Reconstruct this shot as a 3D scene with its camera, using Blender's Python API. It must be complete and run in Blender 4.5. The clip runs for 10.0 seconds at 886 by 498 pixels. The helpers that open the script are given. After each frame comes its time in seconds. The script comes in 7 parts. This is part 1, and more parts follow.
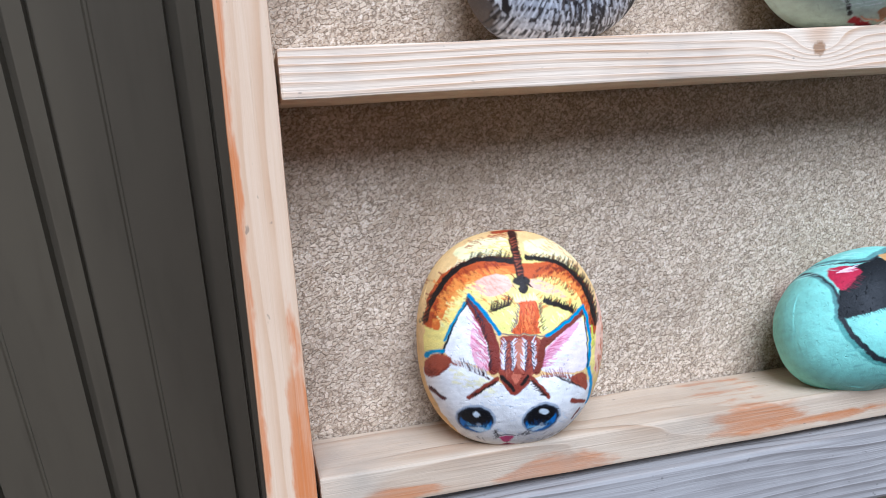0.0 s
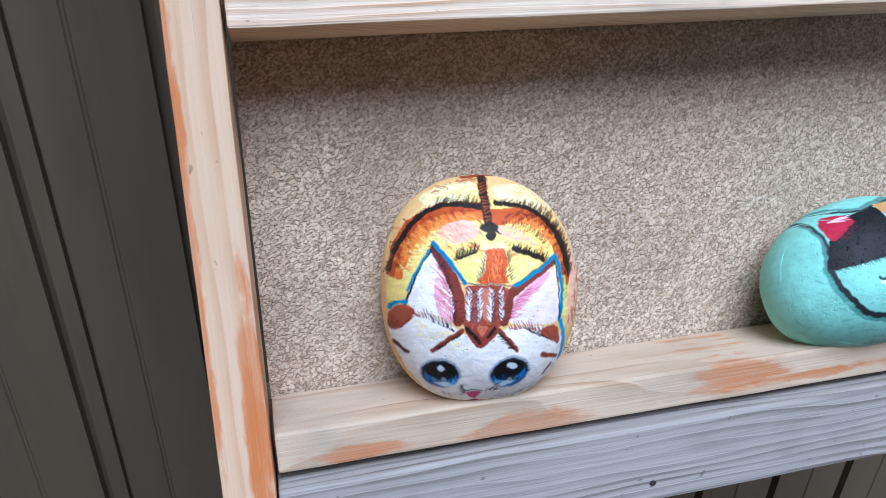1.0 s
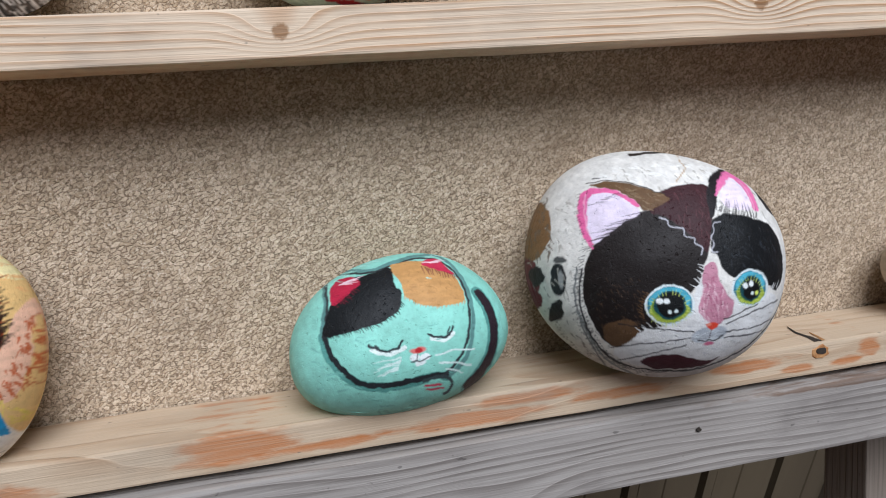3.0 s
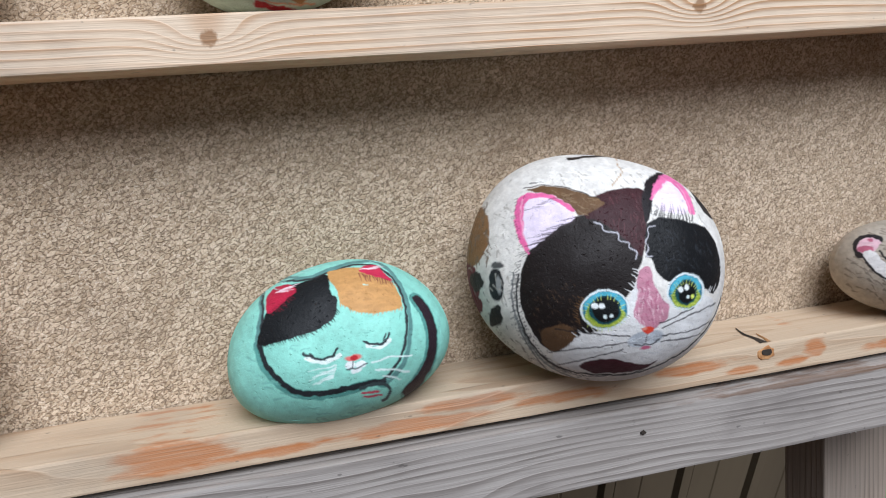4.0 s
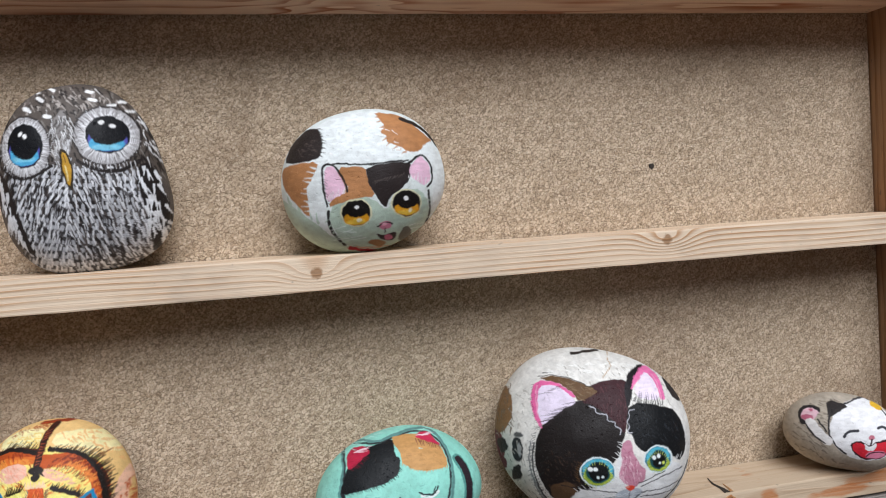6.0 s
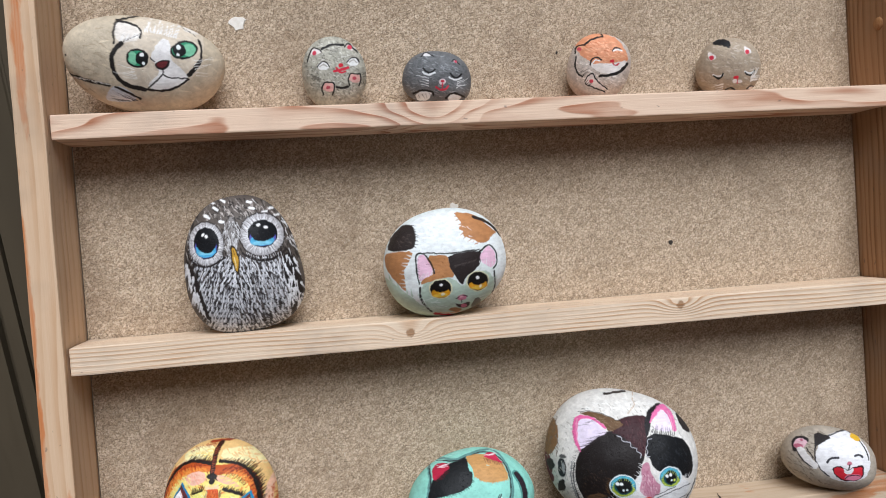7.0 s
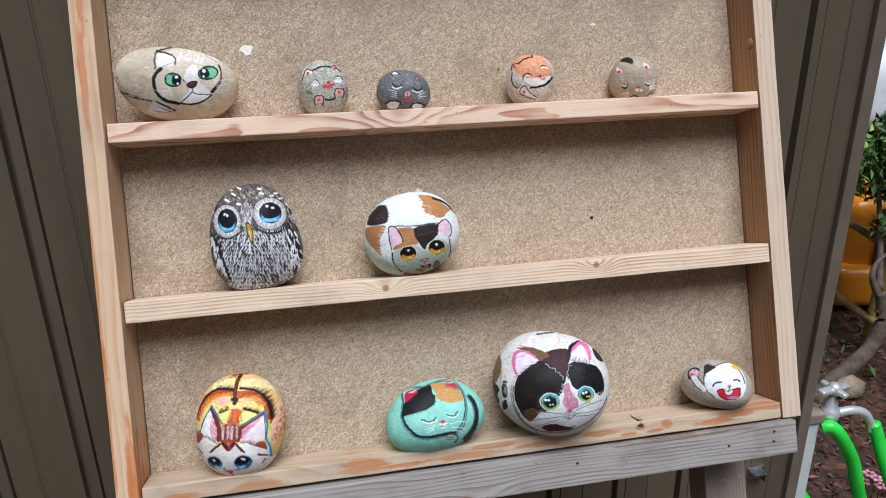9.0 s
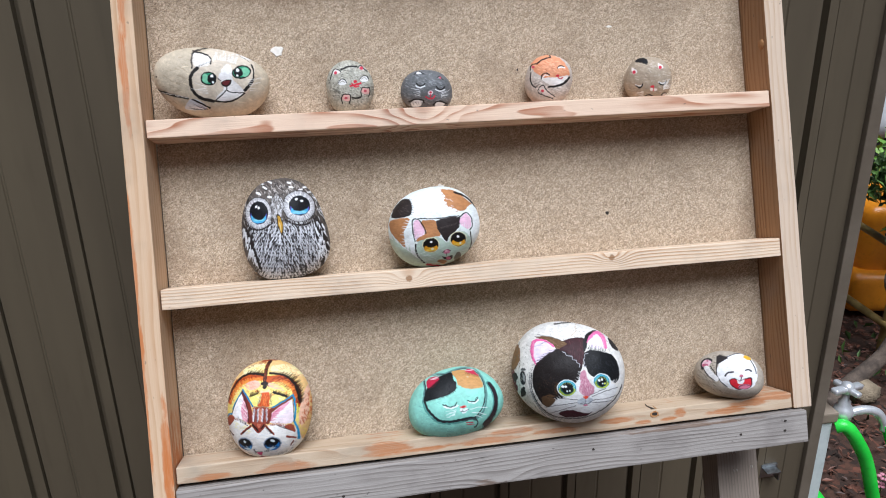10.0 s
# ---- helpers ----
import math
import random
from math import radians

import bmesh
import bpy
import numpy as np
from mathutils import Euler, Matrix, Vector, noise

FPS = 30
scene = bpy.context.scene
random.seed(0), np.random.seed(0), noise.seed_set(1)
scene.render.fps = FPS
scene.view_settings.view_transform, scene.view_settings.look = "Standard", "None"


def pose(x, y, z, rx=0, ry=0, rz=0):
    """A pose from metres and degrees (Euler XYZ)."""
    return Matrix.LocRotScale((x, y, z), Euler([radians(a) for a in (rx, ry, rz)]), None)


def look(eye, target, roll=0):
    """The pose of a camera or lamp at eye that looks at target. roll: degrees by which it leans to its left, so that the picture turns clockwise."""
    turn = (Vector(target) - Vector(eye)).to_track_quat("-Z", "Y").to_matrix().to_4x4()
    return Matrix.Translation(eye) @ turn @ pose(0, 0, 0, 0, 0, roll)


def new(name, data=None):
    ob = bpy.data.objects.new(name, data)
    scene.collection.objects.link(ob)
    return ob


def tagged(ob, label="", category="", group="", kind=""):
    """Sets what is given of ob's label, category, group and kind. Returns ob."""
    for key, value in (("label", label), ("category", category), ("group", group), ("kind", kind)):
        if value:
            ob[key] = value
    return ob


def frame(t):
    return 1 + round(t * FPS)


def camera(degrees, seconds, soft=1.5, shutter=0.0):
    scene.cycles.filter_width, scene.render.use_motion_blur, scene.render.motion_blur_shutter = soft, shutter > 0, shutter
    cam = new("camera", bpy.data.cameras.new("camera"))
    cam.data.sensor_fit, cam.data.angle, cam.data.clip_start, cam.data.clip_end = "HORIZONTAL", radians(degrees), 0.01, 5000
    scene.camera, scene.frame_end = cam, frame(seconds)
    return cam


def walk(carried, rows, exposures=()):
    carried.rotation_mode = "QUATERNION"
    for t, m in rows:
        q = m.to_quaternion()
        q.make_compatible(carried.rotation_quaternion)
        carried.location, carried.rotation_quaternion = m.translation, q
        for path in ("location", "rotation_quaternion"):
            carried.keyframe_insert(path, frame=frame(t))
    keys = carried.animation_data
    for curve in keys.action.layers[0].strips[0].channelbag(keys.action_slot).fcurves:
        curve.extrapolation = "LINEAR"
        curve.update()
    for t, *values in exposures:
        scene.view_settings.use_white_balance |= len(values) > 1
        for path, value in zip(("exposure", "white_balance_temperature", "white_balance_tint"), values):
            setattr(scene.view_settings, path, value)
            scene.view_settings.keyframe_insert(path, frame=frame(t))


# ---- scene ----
cam = camera(60.1, 10.0, soft=1.0)
LEAN, HEIGHT = 21.0, 1.12
# the rack's own frame: x along the shelves, y into the panel, z up along the rails
RACK = pose(0, 0, HEIGHT, -LEAN)
PATH = [
    (0, (-0.011, -0.294, 1.188), (0.44, 1.416, 0.255), 1.0),
    (0.5, (-0.002, -0.285, 1.179), (0.445, 1.394, 0.188), 1.1),
    (1, (0.007, -0.285, 1.172), (0.445, 1.384, 0.16), 1.2),
    (1.5, (0.041, -0.297, 1.169), (0.446, 1.392, 0.178), 0.7),
    (2, (0.106, -0.299, 1.178), (0.575, 1.353, 0.154), 1.5),
    (2.5, (0.176, -0.311, 1.184), (0.625, 1.367, 0.192), 1.6),
    (3, (0.224, -0.308, 1.189), (0.662, 1.361, 0.178), 1.2),
    (4.3, (0.254, -0.313, 1.194), (0.719, 1.344, 0.175), 1.1),
    (4.5, (0.264, -0.315, 1.197), (0.738, 1.336, 0.172), 1.3),
    (5, (0.295, -0.325, 1.198), (0.848, 1.31, 0.186), 2.6),
    (5.5, (0.272, -0.349, 1.229), (0.831, 1.325, 0.288), 2.2),
    (6, (0.213, -0.389, 1.29), (0.653, 1.394, 0.5), 1.1),
    (6.2, (0.197, -0.413, 1.317), (0.592, 1.391, 0.547), 0.6),
    (7.3, (0.176, -0.523, 1.394), (0.48, 1.305, 0.642), -0.6),
    (7.5, (0.174, -0.538, 1.401), (0.482, 1.295, 0.661), -0.7),
    (8, (0.172, -0.578, 1.416), (0.504, 1.237, 0.645), -0.8),
    (8.5, (0.17, -0.627, 1.422), (0.513, 1.188, 0.655), -1.1),
    (9, (0.168, -0.663, 1.421), (0.513, 1.155, 0.662), -1.0),
    (9.5, (0.163, -0.683, 1.418), (0.483, 1.146, 0.674), -1.4),
    (10, (0.154, -0.695, 1.418), (0.466, 1.137, 0.679), -1.2),
]

GRADE = [(0.0, 0.17, 4920, 10), (1.0, 0.09, 4870, 10), (2.0, 0.06, 5150, 10), (2.5, -0.22, 5590, 10), (3.0, -0.32, 5690, 10), (4.5, -0.08, 5670, 10), (5.0, -0.07, 5620, 10), (5.5, 0.04, 5620, 10), (6.0, -0.38, 5920, 10), (7.5, -0.22, 5820, 10), (8.5, -0.20, 5720, 10), (10.0, -0.01, 5630, 10)]
walk(cam, [(t, look(eye, target, roll)) for t, eye, target, roll in PATH], GRADE)

# ---- light ----
world = bpy.data.worlds.new("world")
scene.world = world
world.use_nodes = True
wt = world.node_tree
sky = wt.nodes.new("ShaderNodeTexSky")
sky.sky_type, sky.sun_disc = "NISHITA", False
sky.sun_elevation, sky.sun_rotation = radians(65), radians(174)
sky.air_density, sky.dust_density, sky.ozone_density = 1.0, 6.0, 0.6
hsv = wt.nodes.new("ShaderNodeHueSaturation")
hsv.inputs["Saturation"].default_value = 0.25
wt.links.new(sky.outputs[0], hsv.inputs["Color"])
wt.links.new(hsv.outputs[0], wt.nodes["Background"].inputs[0])
wt.nodes["Background"].inputs[1].default_value = 0.022
sun = new("sun", bpy.data.lights.new("sun", "SUN"))
sun.data.energy, sun.data.angle, sun.data.color = 4.4, radians(42), (1.0, 0.97, 0.94)
sun.matrix_world = look((0.4, -2.0, 5.5), (0.2, 0, 1.1))


# ---- material helpers ----
def lin(h):
    """Hex sRGB to linear RGB."""
    v = [int(h[i:i + 2], 16) / 255 for i in (0, 2, 4)]
    return tuple(c / 12.92 if c < 0.04045 else ((c + 0.055) / 1.055) ** 2.4 for c in v)


class Tree:
    """A short way to write node materials."""

    def __init__(self, name):
        self.m = bpy.data.materials.new(name)
        self.m.use_nodes = True
        self.t = self.m.node_tree
        self.b = self.t.nodes["Principled BSDF"]

    def put(self, sock, v):
        if isinstance(v, bpy.types.NodeSocket):
            self.t.links.new(v, sock)
        elif isinstance(v, (tuple, list)) and len(v) == 3 and sock.type == "RGBA":
            sock.default_value = (*v, 1)
        else:
            sock.default_value = v

    def node(self, kind, out=0, props=(), **ins):
        n = self.t.nodes.new("ShaderNode" + kind)
        for k, v in dict(props).items():
            setattr(n, k, v)
        for k, v in ins.items():
            key = int(k[1:]) if k[0] == "i" and k[1:].isdigit() else k.replace("_", " ")
            self.put(n.inputs[key], v)
        return n.outputs[out]

    def math(self, op, a, b=0.0, c=0.0):
        return self.node("Math", props={"operation": op}, i0=a, i1=b, i2=c)

    def mix(self, f, a, b, blend="MIX"):
        n = self.t.nodes.new("ShaderNodeMix")
        n.data_type, n.blend_type = "RGBA", blend
        for i, v in ((0, f), (6, a), (7, b)):
            self.put(n.inputs[i], v)
        return n.outputs[2]

    def step(self, v, lo, hi, a=0.0, b=1.0):
        n = self.t.nodes.new("ShaderNodeMapRange")
        n.interpolation_type = "SMOOTHSTEP"
        for i, x in enumerate((v, lo, hi, a, b)):
            self.put(n.inputs[i], x)
        return n.outputs[0]

    def coord(self, scale=(1, 1, 1), loc=(0, 0, 0), rot=(0, 0, 0), generated=False):
        c = self.node("TexCoord", out=0 if generated else 3)
        return self.node("Mapping", Vector=c, Scale=scale, Location=loc, Rotation=rot)

    def noise(self, vec, scale, detail=3.0, rough=0.55, dist=0.0):
        return self.node("TexNoise", Vector=vec, Scale=scale, Detail=detail, Roughness=rough, Distortion=dist)

    def bump(self, h, dist, strength=1.0):
        self.put(self.b.inputs["Normal"], self.node("Bump", Height=h, Distance=dist, Strength=strength))

    def done(self, col, rough=0.6, metal=0.0, spec=None):
        self.put(self.b.inputs["Base Color"], col)
        self.put(self.b.inputs["Roughness"], rough)
        self.put(self.b.inputs["Metallic"], metal)
        if spec is not None:
            self.b.inputs["Specular IOR Level"].default_value = spec
        return self.m


def wood(name, light, dark, along="x", rings=190.0, warp=1.6, knots=(), stains=(), stain=(0.3, 0.1, 0.03), dirt=0.35, grey=(0.28, 0.25, 0.22), contrast=0.75, seed=0.0, fibre=0.35, eye=0.8):
    """Sawn timber: growth lines along one axis, bent round knots, with fibres, dirt and given stains."""
    t = Tree(name)
    raw = t.node("TexCoord", out=3)
    sep = t.t.nodes.new("ShaderNodeSeparateXYZ")
    t.put(sep.inputs[0], raw)
    if along == "x":
        u, v, w = sep.outputs[0], sep.outputs[2], sep.outputs[1]
        st1, st2 = (5.0, 30.0, 30.0), (14.0, 900.0, 900.0)
    else:
        u, v, w = sep.outputs[2], sep.outputs[0], sep.outputs[1]
        st1, st2 = (30.0, 30.0, 5.0), (900.0, 900.0, 14.0)
    n1 = t.noise(t.coord(st1, (seed, seed * 2, seed)), 1.0, 2.0)
    g = t.math("ADD", t.math("MULTIPLY", t.math("ADD", v, t.math("MULTIPLY", w, 0.7)), rings), t.math("MULTIPLY", n1, warp * 4))
    spot = 0.0
    for ku, kv, kr in knots:
        du = t.math("MULTIPLY", t.math("SUBTRACT", u, ku), 0.45)
        dv = t.math("SUBTRACT", v, kv)
        d = t.math("SQRT", t.math("ADD", t.math("MULTIPLY", du, du), t.math("MULTIPLY", dv, dv)))
        e = t.math("EXPONENT", t.math("MULTIPLY", t.math("MULTIPLY", d, d), -1.0 / (kr * kr * 2.2)))
        g = t.math("ADD", g, t.math("MULTIPLY", e, 3.0))
        du2 = t.math("SUBTRACT", u, ku)
        d2 = t.math("SQRT", t.math("ADD", t.math("MULTIPLY", du2, du2), t.math("MULTIPLY", dv, dv)))
        d2 = t.math("ADD", d2, t.math("MULTIPLY", t.math("SUBTRACT", t.noise(raw, 300.0), 0.5), kr * 0.8))
        spot = t.math("MAXIMUM", spot, t.step(d2, kr * 0.45, kr * 0.75, 1.0, 0.0))
    fr = t.math("FRACT", g)
    line = t.math("MULTIPLY", t.step(fr, 0.35, 0.92), t.step(fr, 0.92, 1.0, 1.0, 0.0))
    fib = t.noise(t.coord(st2, (seed, 0, seed)), 1.0, 3.0, 0.7)
    line = t.math("MULTIPLY", line, t.step(t.noise(t.coord(st1), 2.3, 2.0), 0.3, 0.7, 0.25, 1.0))
    col = t.mix(t.math("MULTIPLY", line, contrast), light, dark)
    col = t.mix(t.math("MULTIPLY", t.step(fib, 0.3, 0.75), fibre), col, t.mix(0.5, col, dark))
    if knots:
        col = t.mix(t.math("MULTIPLY", spot, eye), col, tuple(c * 0.6 for c in dark))
    for su, sv, ru, rv in stains:
        du = t.math("DIVIDE", t.math("SUBTRACT", u, su), ru)
        dv = t.math("DIVIDE", t.math("SUBTRACT", v, sv), rv)
        d = t.math("SQRT", t.math("ADD", t.math("MULTIPLY", du, du), t.math("MULTIPLY", dv, dv)))
        d = t.math("ADD", d, t.math("MULTIPLY", t.math("SUBTRACT", t.noise(t.coord((45.0, 190.0, 190.0) if along == "x" else (190.0, 190.0, 45.0)), 1.0, 4.0), 0.5), 2.0))
        col = t.mix(t.math("MULTIPLY", t.step(d, 0.55, 1.05, 1.0, 0.0), t.step(fib, 0.25, 0.75, 0.95, 0.5)), col, stain)
    grime = t.noise(t.coord((9.0, 9.0, 9.0), (seed, 3, 1)), 1.0, 4.0, 0.65)
    col = t.mix(t.math("MULTIPLY", t.step(grime, 0.48, 0.75), dirt), col, grey)
    specks = t.noise(t.coord((130.0, 260.0, 260.0) if along == "x" else (260.0, 260.0, 130.0), (seed, 0, 0)), 1.0, 2.0)
    col = t.mix(t.step(specks, 0.70, 0.76, 0.0, 0.55), col, tuple(c * 0.35 for c in grey))
    t.bump(t.math("ADD", t.math("MULTIPLY", fib, 0.6), t.math("MULTIPLY", line, 0.5)), 0.0006, 0.8)
    return t.done(col, t.math("ADD", 0.62, t.math("MULTIPLY", fib, 0.2)), spec=0.3)


PINE_L, PINE_D = lin("E6C9A4"), lin("B9763F")
SHELF_1 = wood("pine_shelf_cathedral", lin("EDD2B8"), lin("A2582A"), rings=38.0, warp=1.5, knots=((0.262, 0.151, 0.010),), seed=3.1, contrast=0.95, eye=0.1)
SHELF_2 = wood("pine_shelf_lines", lin("EAD6BC"), lin("B88452"), rings=290.0, warp=0.55, knots=((0.237, -0.010, 0.0052), (0.449, -0.007, 0.0052)), seed=7.7, contrast=0.8, dirt=0.45)
SHELF_3 = wood("pine_shelf_stained", lin("CAB69C"), lin("9A7654"), rings=60.0, warp=1.6, seed=1.3, contrast=0.55, dirt=0.75, grey=lin("A09484"),
               stains=((0.03, -0.182, 0.022, 0.004), (0.10, -0.182, 0.030, 0.007), (0.20, -0.176, 0.030, 0.007), (0.235, -0.181, 0.03, 0.003), (0.30, -0.180, 0.045, 0.004), (0.33, -0.174, 0.03, 0.004), (0.375, -0.179, 0.03, 0.003),
                       (0.445, -0.176, 0.024, 0.0035), (0.470, -0.181, 0.012, 0.0025), (0.512, -0.176, 0.007, 0.006), (0.497, -0.181, 0.013, 0.0022), (0.565, -0.180, 0.025, 0.004), (0.59, -0.175, 0.025, 0.004), (0.62, -0.172, 0.03, 0.004)), stain=lin("B4703C"))
RAIL_L = wood("pine_rail_light", lin("D9BC9C"), lin("B4804F"), along="z", rings=130.0, warp=0.6, seed=5.5, contrast=0.5, dirt=0.55, grey=lin("A8927C"),
              stains=((-0.150, -0.0045, 0.05, 0.005), (-0.185, -0.0045, 0.05, 0.006), (-0.215, -0.004, 0.05, 0.006), (0.0, -0.0195, 0.10, 0.0028), (0.2, -0.013, 0.05, 0.004), (-0.10, -0.0195, 0.08, 0.0026), (0.27, -0.010, 0.04, 0.004)), stain=lin("C4763E"))
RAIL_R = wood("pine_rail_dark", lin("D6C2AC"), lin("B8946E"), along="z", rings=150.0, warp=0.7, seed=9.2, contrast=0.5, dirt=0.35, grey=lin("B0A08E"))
# Right rail's inner face: browner wood, its shade also put into the colour.
RAIL_IN = wood("pine_rail_heartwood_shaded", lin("AE8864"), lin("7A5230"), along="z", rings=210.0, warp=0.9, seed=9.2, contrast=0.8, dirt=0.3)
GREY_WOOD = wood("weathered_grey_timber", lin("A8A29C"), lin("68605A"), rings=240.0, warp=1.0, seed=2.4, contrast=0.75, fibre=0.6, knots=((0.315, -0.228, 0.010),), dirt=0.8, grey=lin("76706C"),
                 stains=((0.30, -0.226, 0.02, 0.008), (0.52, -0.19, 0.10, 0.002)), stain=lin("6E5440"))
LEG_WOOD = wood("weathered_leg_timber", lin("A89A8C"), lin("665A4E"), along="z", rings=260.0, warp=0.6, seed=4.4, contrast=0.6, fibre=0.6, dirt=0.4)


def panel_material():
    """Pressed granules with dark joints, leaning to one side, over blotches and brown stains."""
    t = Tree("pressed_fibre_panel")
    raw = t.coord((1, 1, 1), rot=(0, 0.55, 0))
    wob = t.node("TexNoise", out=1, Vector=raw, Scale=170.0, Detail=2.0)
    c = t.node("VectorMath", props={"operation": "MULTIPLY_ADD"}, i0=wob, i1=(0.003, 0.003, 0.003), i2=t.node("Mapping", Vector=raw, Scale=(0.8, 1.0, 1.35)))
    edge = t.node("TexVoronoi", props={"feature": "DISTANCE_TO_EDGE"}, Vector=c, Scale=470.0)
    cell = t.node("TexVoronoi", out=1, Vector=c, Scale=470.0)
    sep = t.t.nodes.new("ShaderNodeSeparateColor")
    t.put(sep.inputs[0], cell)
    n = t.noise(raw, 900.0, 3.0, 0.7)
    gap = t.noise(raw, 900.0, 2.0, 0.6)
    big = t.noise(raw, 13.0, 4.0, 0.6)
    mid = t.noise(t.coord((1, 1, 1.5)), 42.0, 3.0, 0.6)
    col = t.mix(sep.outputs[0], lin("D8C4AA"), lin("B8A388"))
    col = t.mix(t.step(sep.outputs[1], 0.84, 0.9, 0.0, 0.25), col, lin("8E7C68"))
    col = t.mix(t.step(n, 0.50, 0.68, 0.0, 0.5), col, lin("7C6A58"))
    col = t.mix(t.step(n, 0.32, 0.42, 0.55, 0.0), col, lin("F6ECDC"))
    joint = t.math("MULTIPLY", t.step(edge, 0.0, 0.2, 1.0, 0.0), t.step(gap, 0.38, 0.6, 0.08, 0.62))
    col = t.mix(joint, col, lin("6C5A48"))
    col = t.mix(t.step(big, 0.48, 0.72, 0.0, 0.34), col, lin("84725E"))
    col = t.mix(t.step(mid, 0.5, 0.75, 0.0, 0.22), col, lin("A08A70"))
    rust = t.noise(t.coord((0.7, 1, 1.6), (3.3, 0, 1.2)), 7.0, 5.0, 0.62)
    col = t.mix(t.step(rust, 0.54, 0.76, 0.0, 0.38), col, lin("7A5E44"))
    t.bump(t.math("ADD", t.math("MULTIPLY", joint, -1.2), t.math("MULTIPLY", n, 0.6)), 0.0007, 0.8)
    return t.done(col, 0.85, spec=0.2)


PANEL = panel_material()


def painted_material():
    """Brushed paint over stone: tone drift, fine pits that stay dark and worn high spots."""
    t = Tree("painted_stone_surface")
    a = t.node("Attribute", props={"attribute_name": "paint"})
    c = t.coord()
    n = t.noise(c, 230.0, 4.0, 0.65)
    n2 = t.noise(c, 1000.0, 3.0, 0.65)
    pit = t.noise(c, 620.0, 2.0, 0.6)
    col = t.mix(t.step(n, 0.38, 0.72, 0.0, 0.30), a, t.mix(1.0, a, (0.62, 0.60, 0.57), "MULTIPLY"))
    col = t.mix(t.step(n2, 0.55, 0.72, 0.0, 0.2), col, t.mix(1.0, col, (0.55, 0.53, 0.50), "MULTIPLY"))
    col = t.mix(t.step(n2, 0.30, 0.40, 0.025, 0.0), col, (0.8, 0.79, 0.76))
    col = t.mix(t.step(pit, 0.68, 0.76, 0.0, 0.18), col, t.mix(1.0, col, (0.3, 0.28, 0.26), "MULTIPLY"))
    t.bump(t.math("SUBTRACT", t.math("ADD", n, t.math("MULTIPLY", n2, 0.5)), t.step(pit, 0.62, 0.74)), 0.0006, 0.6)
    return t.done(col, t.math("ADD", 0.45, t.math("MULTIPLY", n, 0.25)), spec=0.3)


PAINT = painted_material()


def plain(name, a, b, scale=30.0, rough=0.6, metal=0.0, bump=0.0, stretch=(1, 1, 1), spec=None):
    """Two tones mixed by noise at two scales."""
    t = Tree(name)
    c = t.coord(stretch)
    n = t.noise(c, scale, 4.0, 0.6)
    f = t.noise(c, scale * 9, 3.0, 0.6)
    col = t.mix(t.step(n, 0.3, 0.7), a, b)
    col = t.mix(t.step(f, 0.5, 0.8, 0.0, 0.3), col, tuple(x * 0.5 for x in a))
    if bump:
        t.bump(t.math("ADD", n, t.math("MULTIPLY", f, 0.4)), bump)
    return t.done(col, rough, metal, spec)


STEEL_BROWN = plain("brown_steel_siding", lin("685E4C"), lin("5A5142"), 6.0, 0.45, 0.0, 0.0003, (1, 1, 0.15))
TRIM_BROWN = plain("brown_corner_trim", lin("786E60"), lin("6A6052"), 8.0, 0.5)
CHROME = plain("worn_chrome", lin("F2F4F6"), lin("DCDEE0"), 60.0, 0.28, 0.55)
HOSE = plain("green_vinyl_hose", lin("35C838"), lin("48DC48"), 14.0, 0.35)
WHITE_POST = plain("white_resin_post", lin("D2DAD6"), lin("C0CAC6"), 12.0, 0.5)
CAP = plain("taupe_resin_cap", lin("948676"), lin("867868"), 20.0, 0.6)
PAN = plain("grey_resin_pan", lin("707C76"), lin("5E6A64"), 10.0, 0.55)
PAN_RIM = plain("white_resin_rim", lin("DCE4E2"), lin("C8D0CE"), 16.0, 0.5)
BAMBOO = plain("dry_bamboo", lin("B09A5E"), lin("8A7442"), 22.0, 0.5, 0, 0.001, (1, 1, 0.3))
BARK = plain("grey_bark", lin("6A5C50"), lin("4A4038"), 40.0, 0.9, 0, 0.004)
ORANGE = plain("orange_enamel", lin("F09A20"), lin("E08A14"), 8.0, 0.3)
RED_LENS = plain("red_lamp_lens", lin("B01C24"), lin("8A1018"), 20.0, 0.15)
GREY_PLASTIC = plain("grey_plastic", lin("6A6A68"), lin("5A5A58"), 20.0, 0.5)
RUBBER = plain("black_rubber", lin("1E1E1E"), lin("2A2A2A"), 30.0, 0.8)
CAR_WHITE = plain("white_car_paint", lin("F2F5F6"), lin("EAEEF0"), 3.0, 0.2)
GLASS_DARK = plain("dark_car_glass", lin("14181A"), lin("1C2022"), 3.0, 0.08)
ROCK = plain("garden_rock", lin("A09078"), lin("746652"), 18.0, 0.9, 0, 0.01)
WHITE_CHIP = plain("white_paint_chip", lin("F2EEE6"), lin("E2DCD0"), 200.0, 0.7)
DARK_DOT = plain("dark_stain_dot", lin("2A2420"), lin("3A322A"), 200.0, 0.8)
NAIL = plain("galvanised_steel", lin("B4B8BA"), lin("8A8E90"), 120.0, 0.35, 1.0)
KNOT = plain("pine_knot", lin("BE9060"), lin("A06C3E"), 260.0, 0.7)
PINK = plain("pink_petals", lin("D89AA8"), lin("C07888"), 60.0, 0.7)


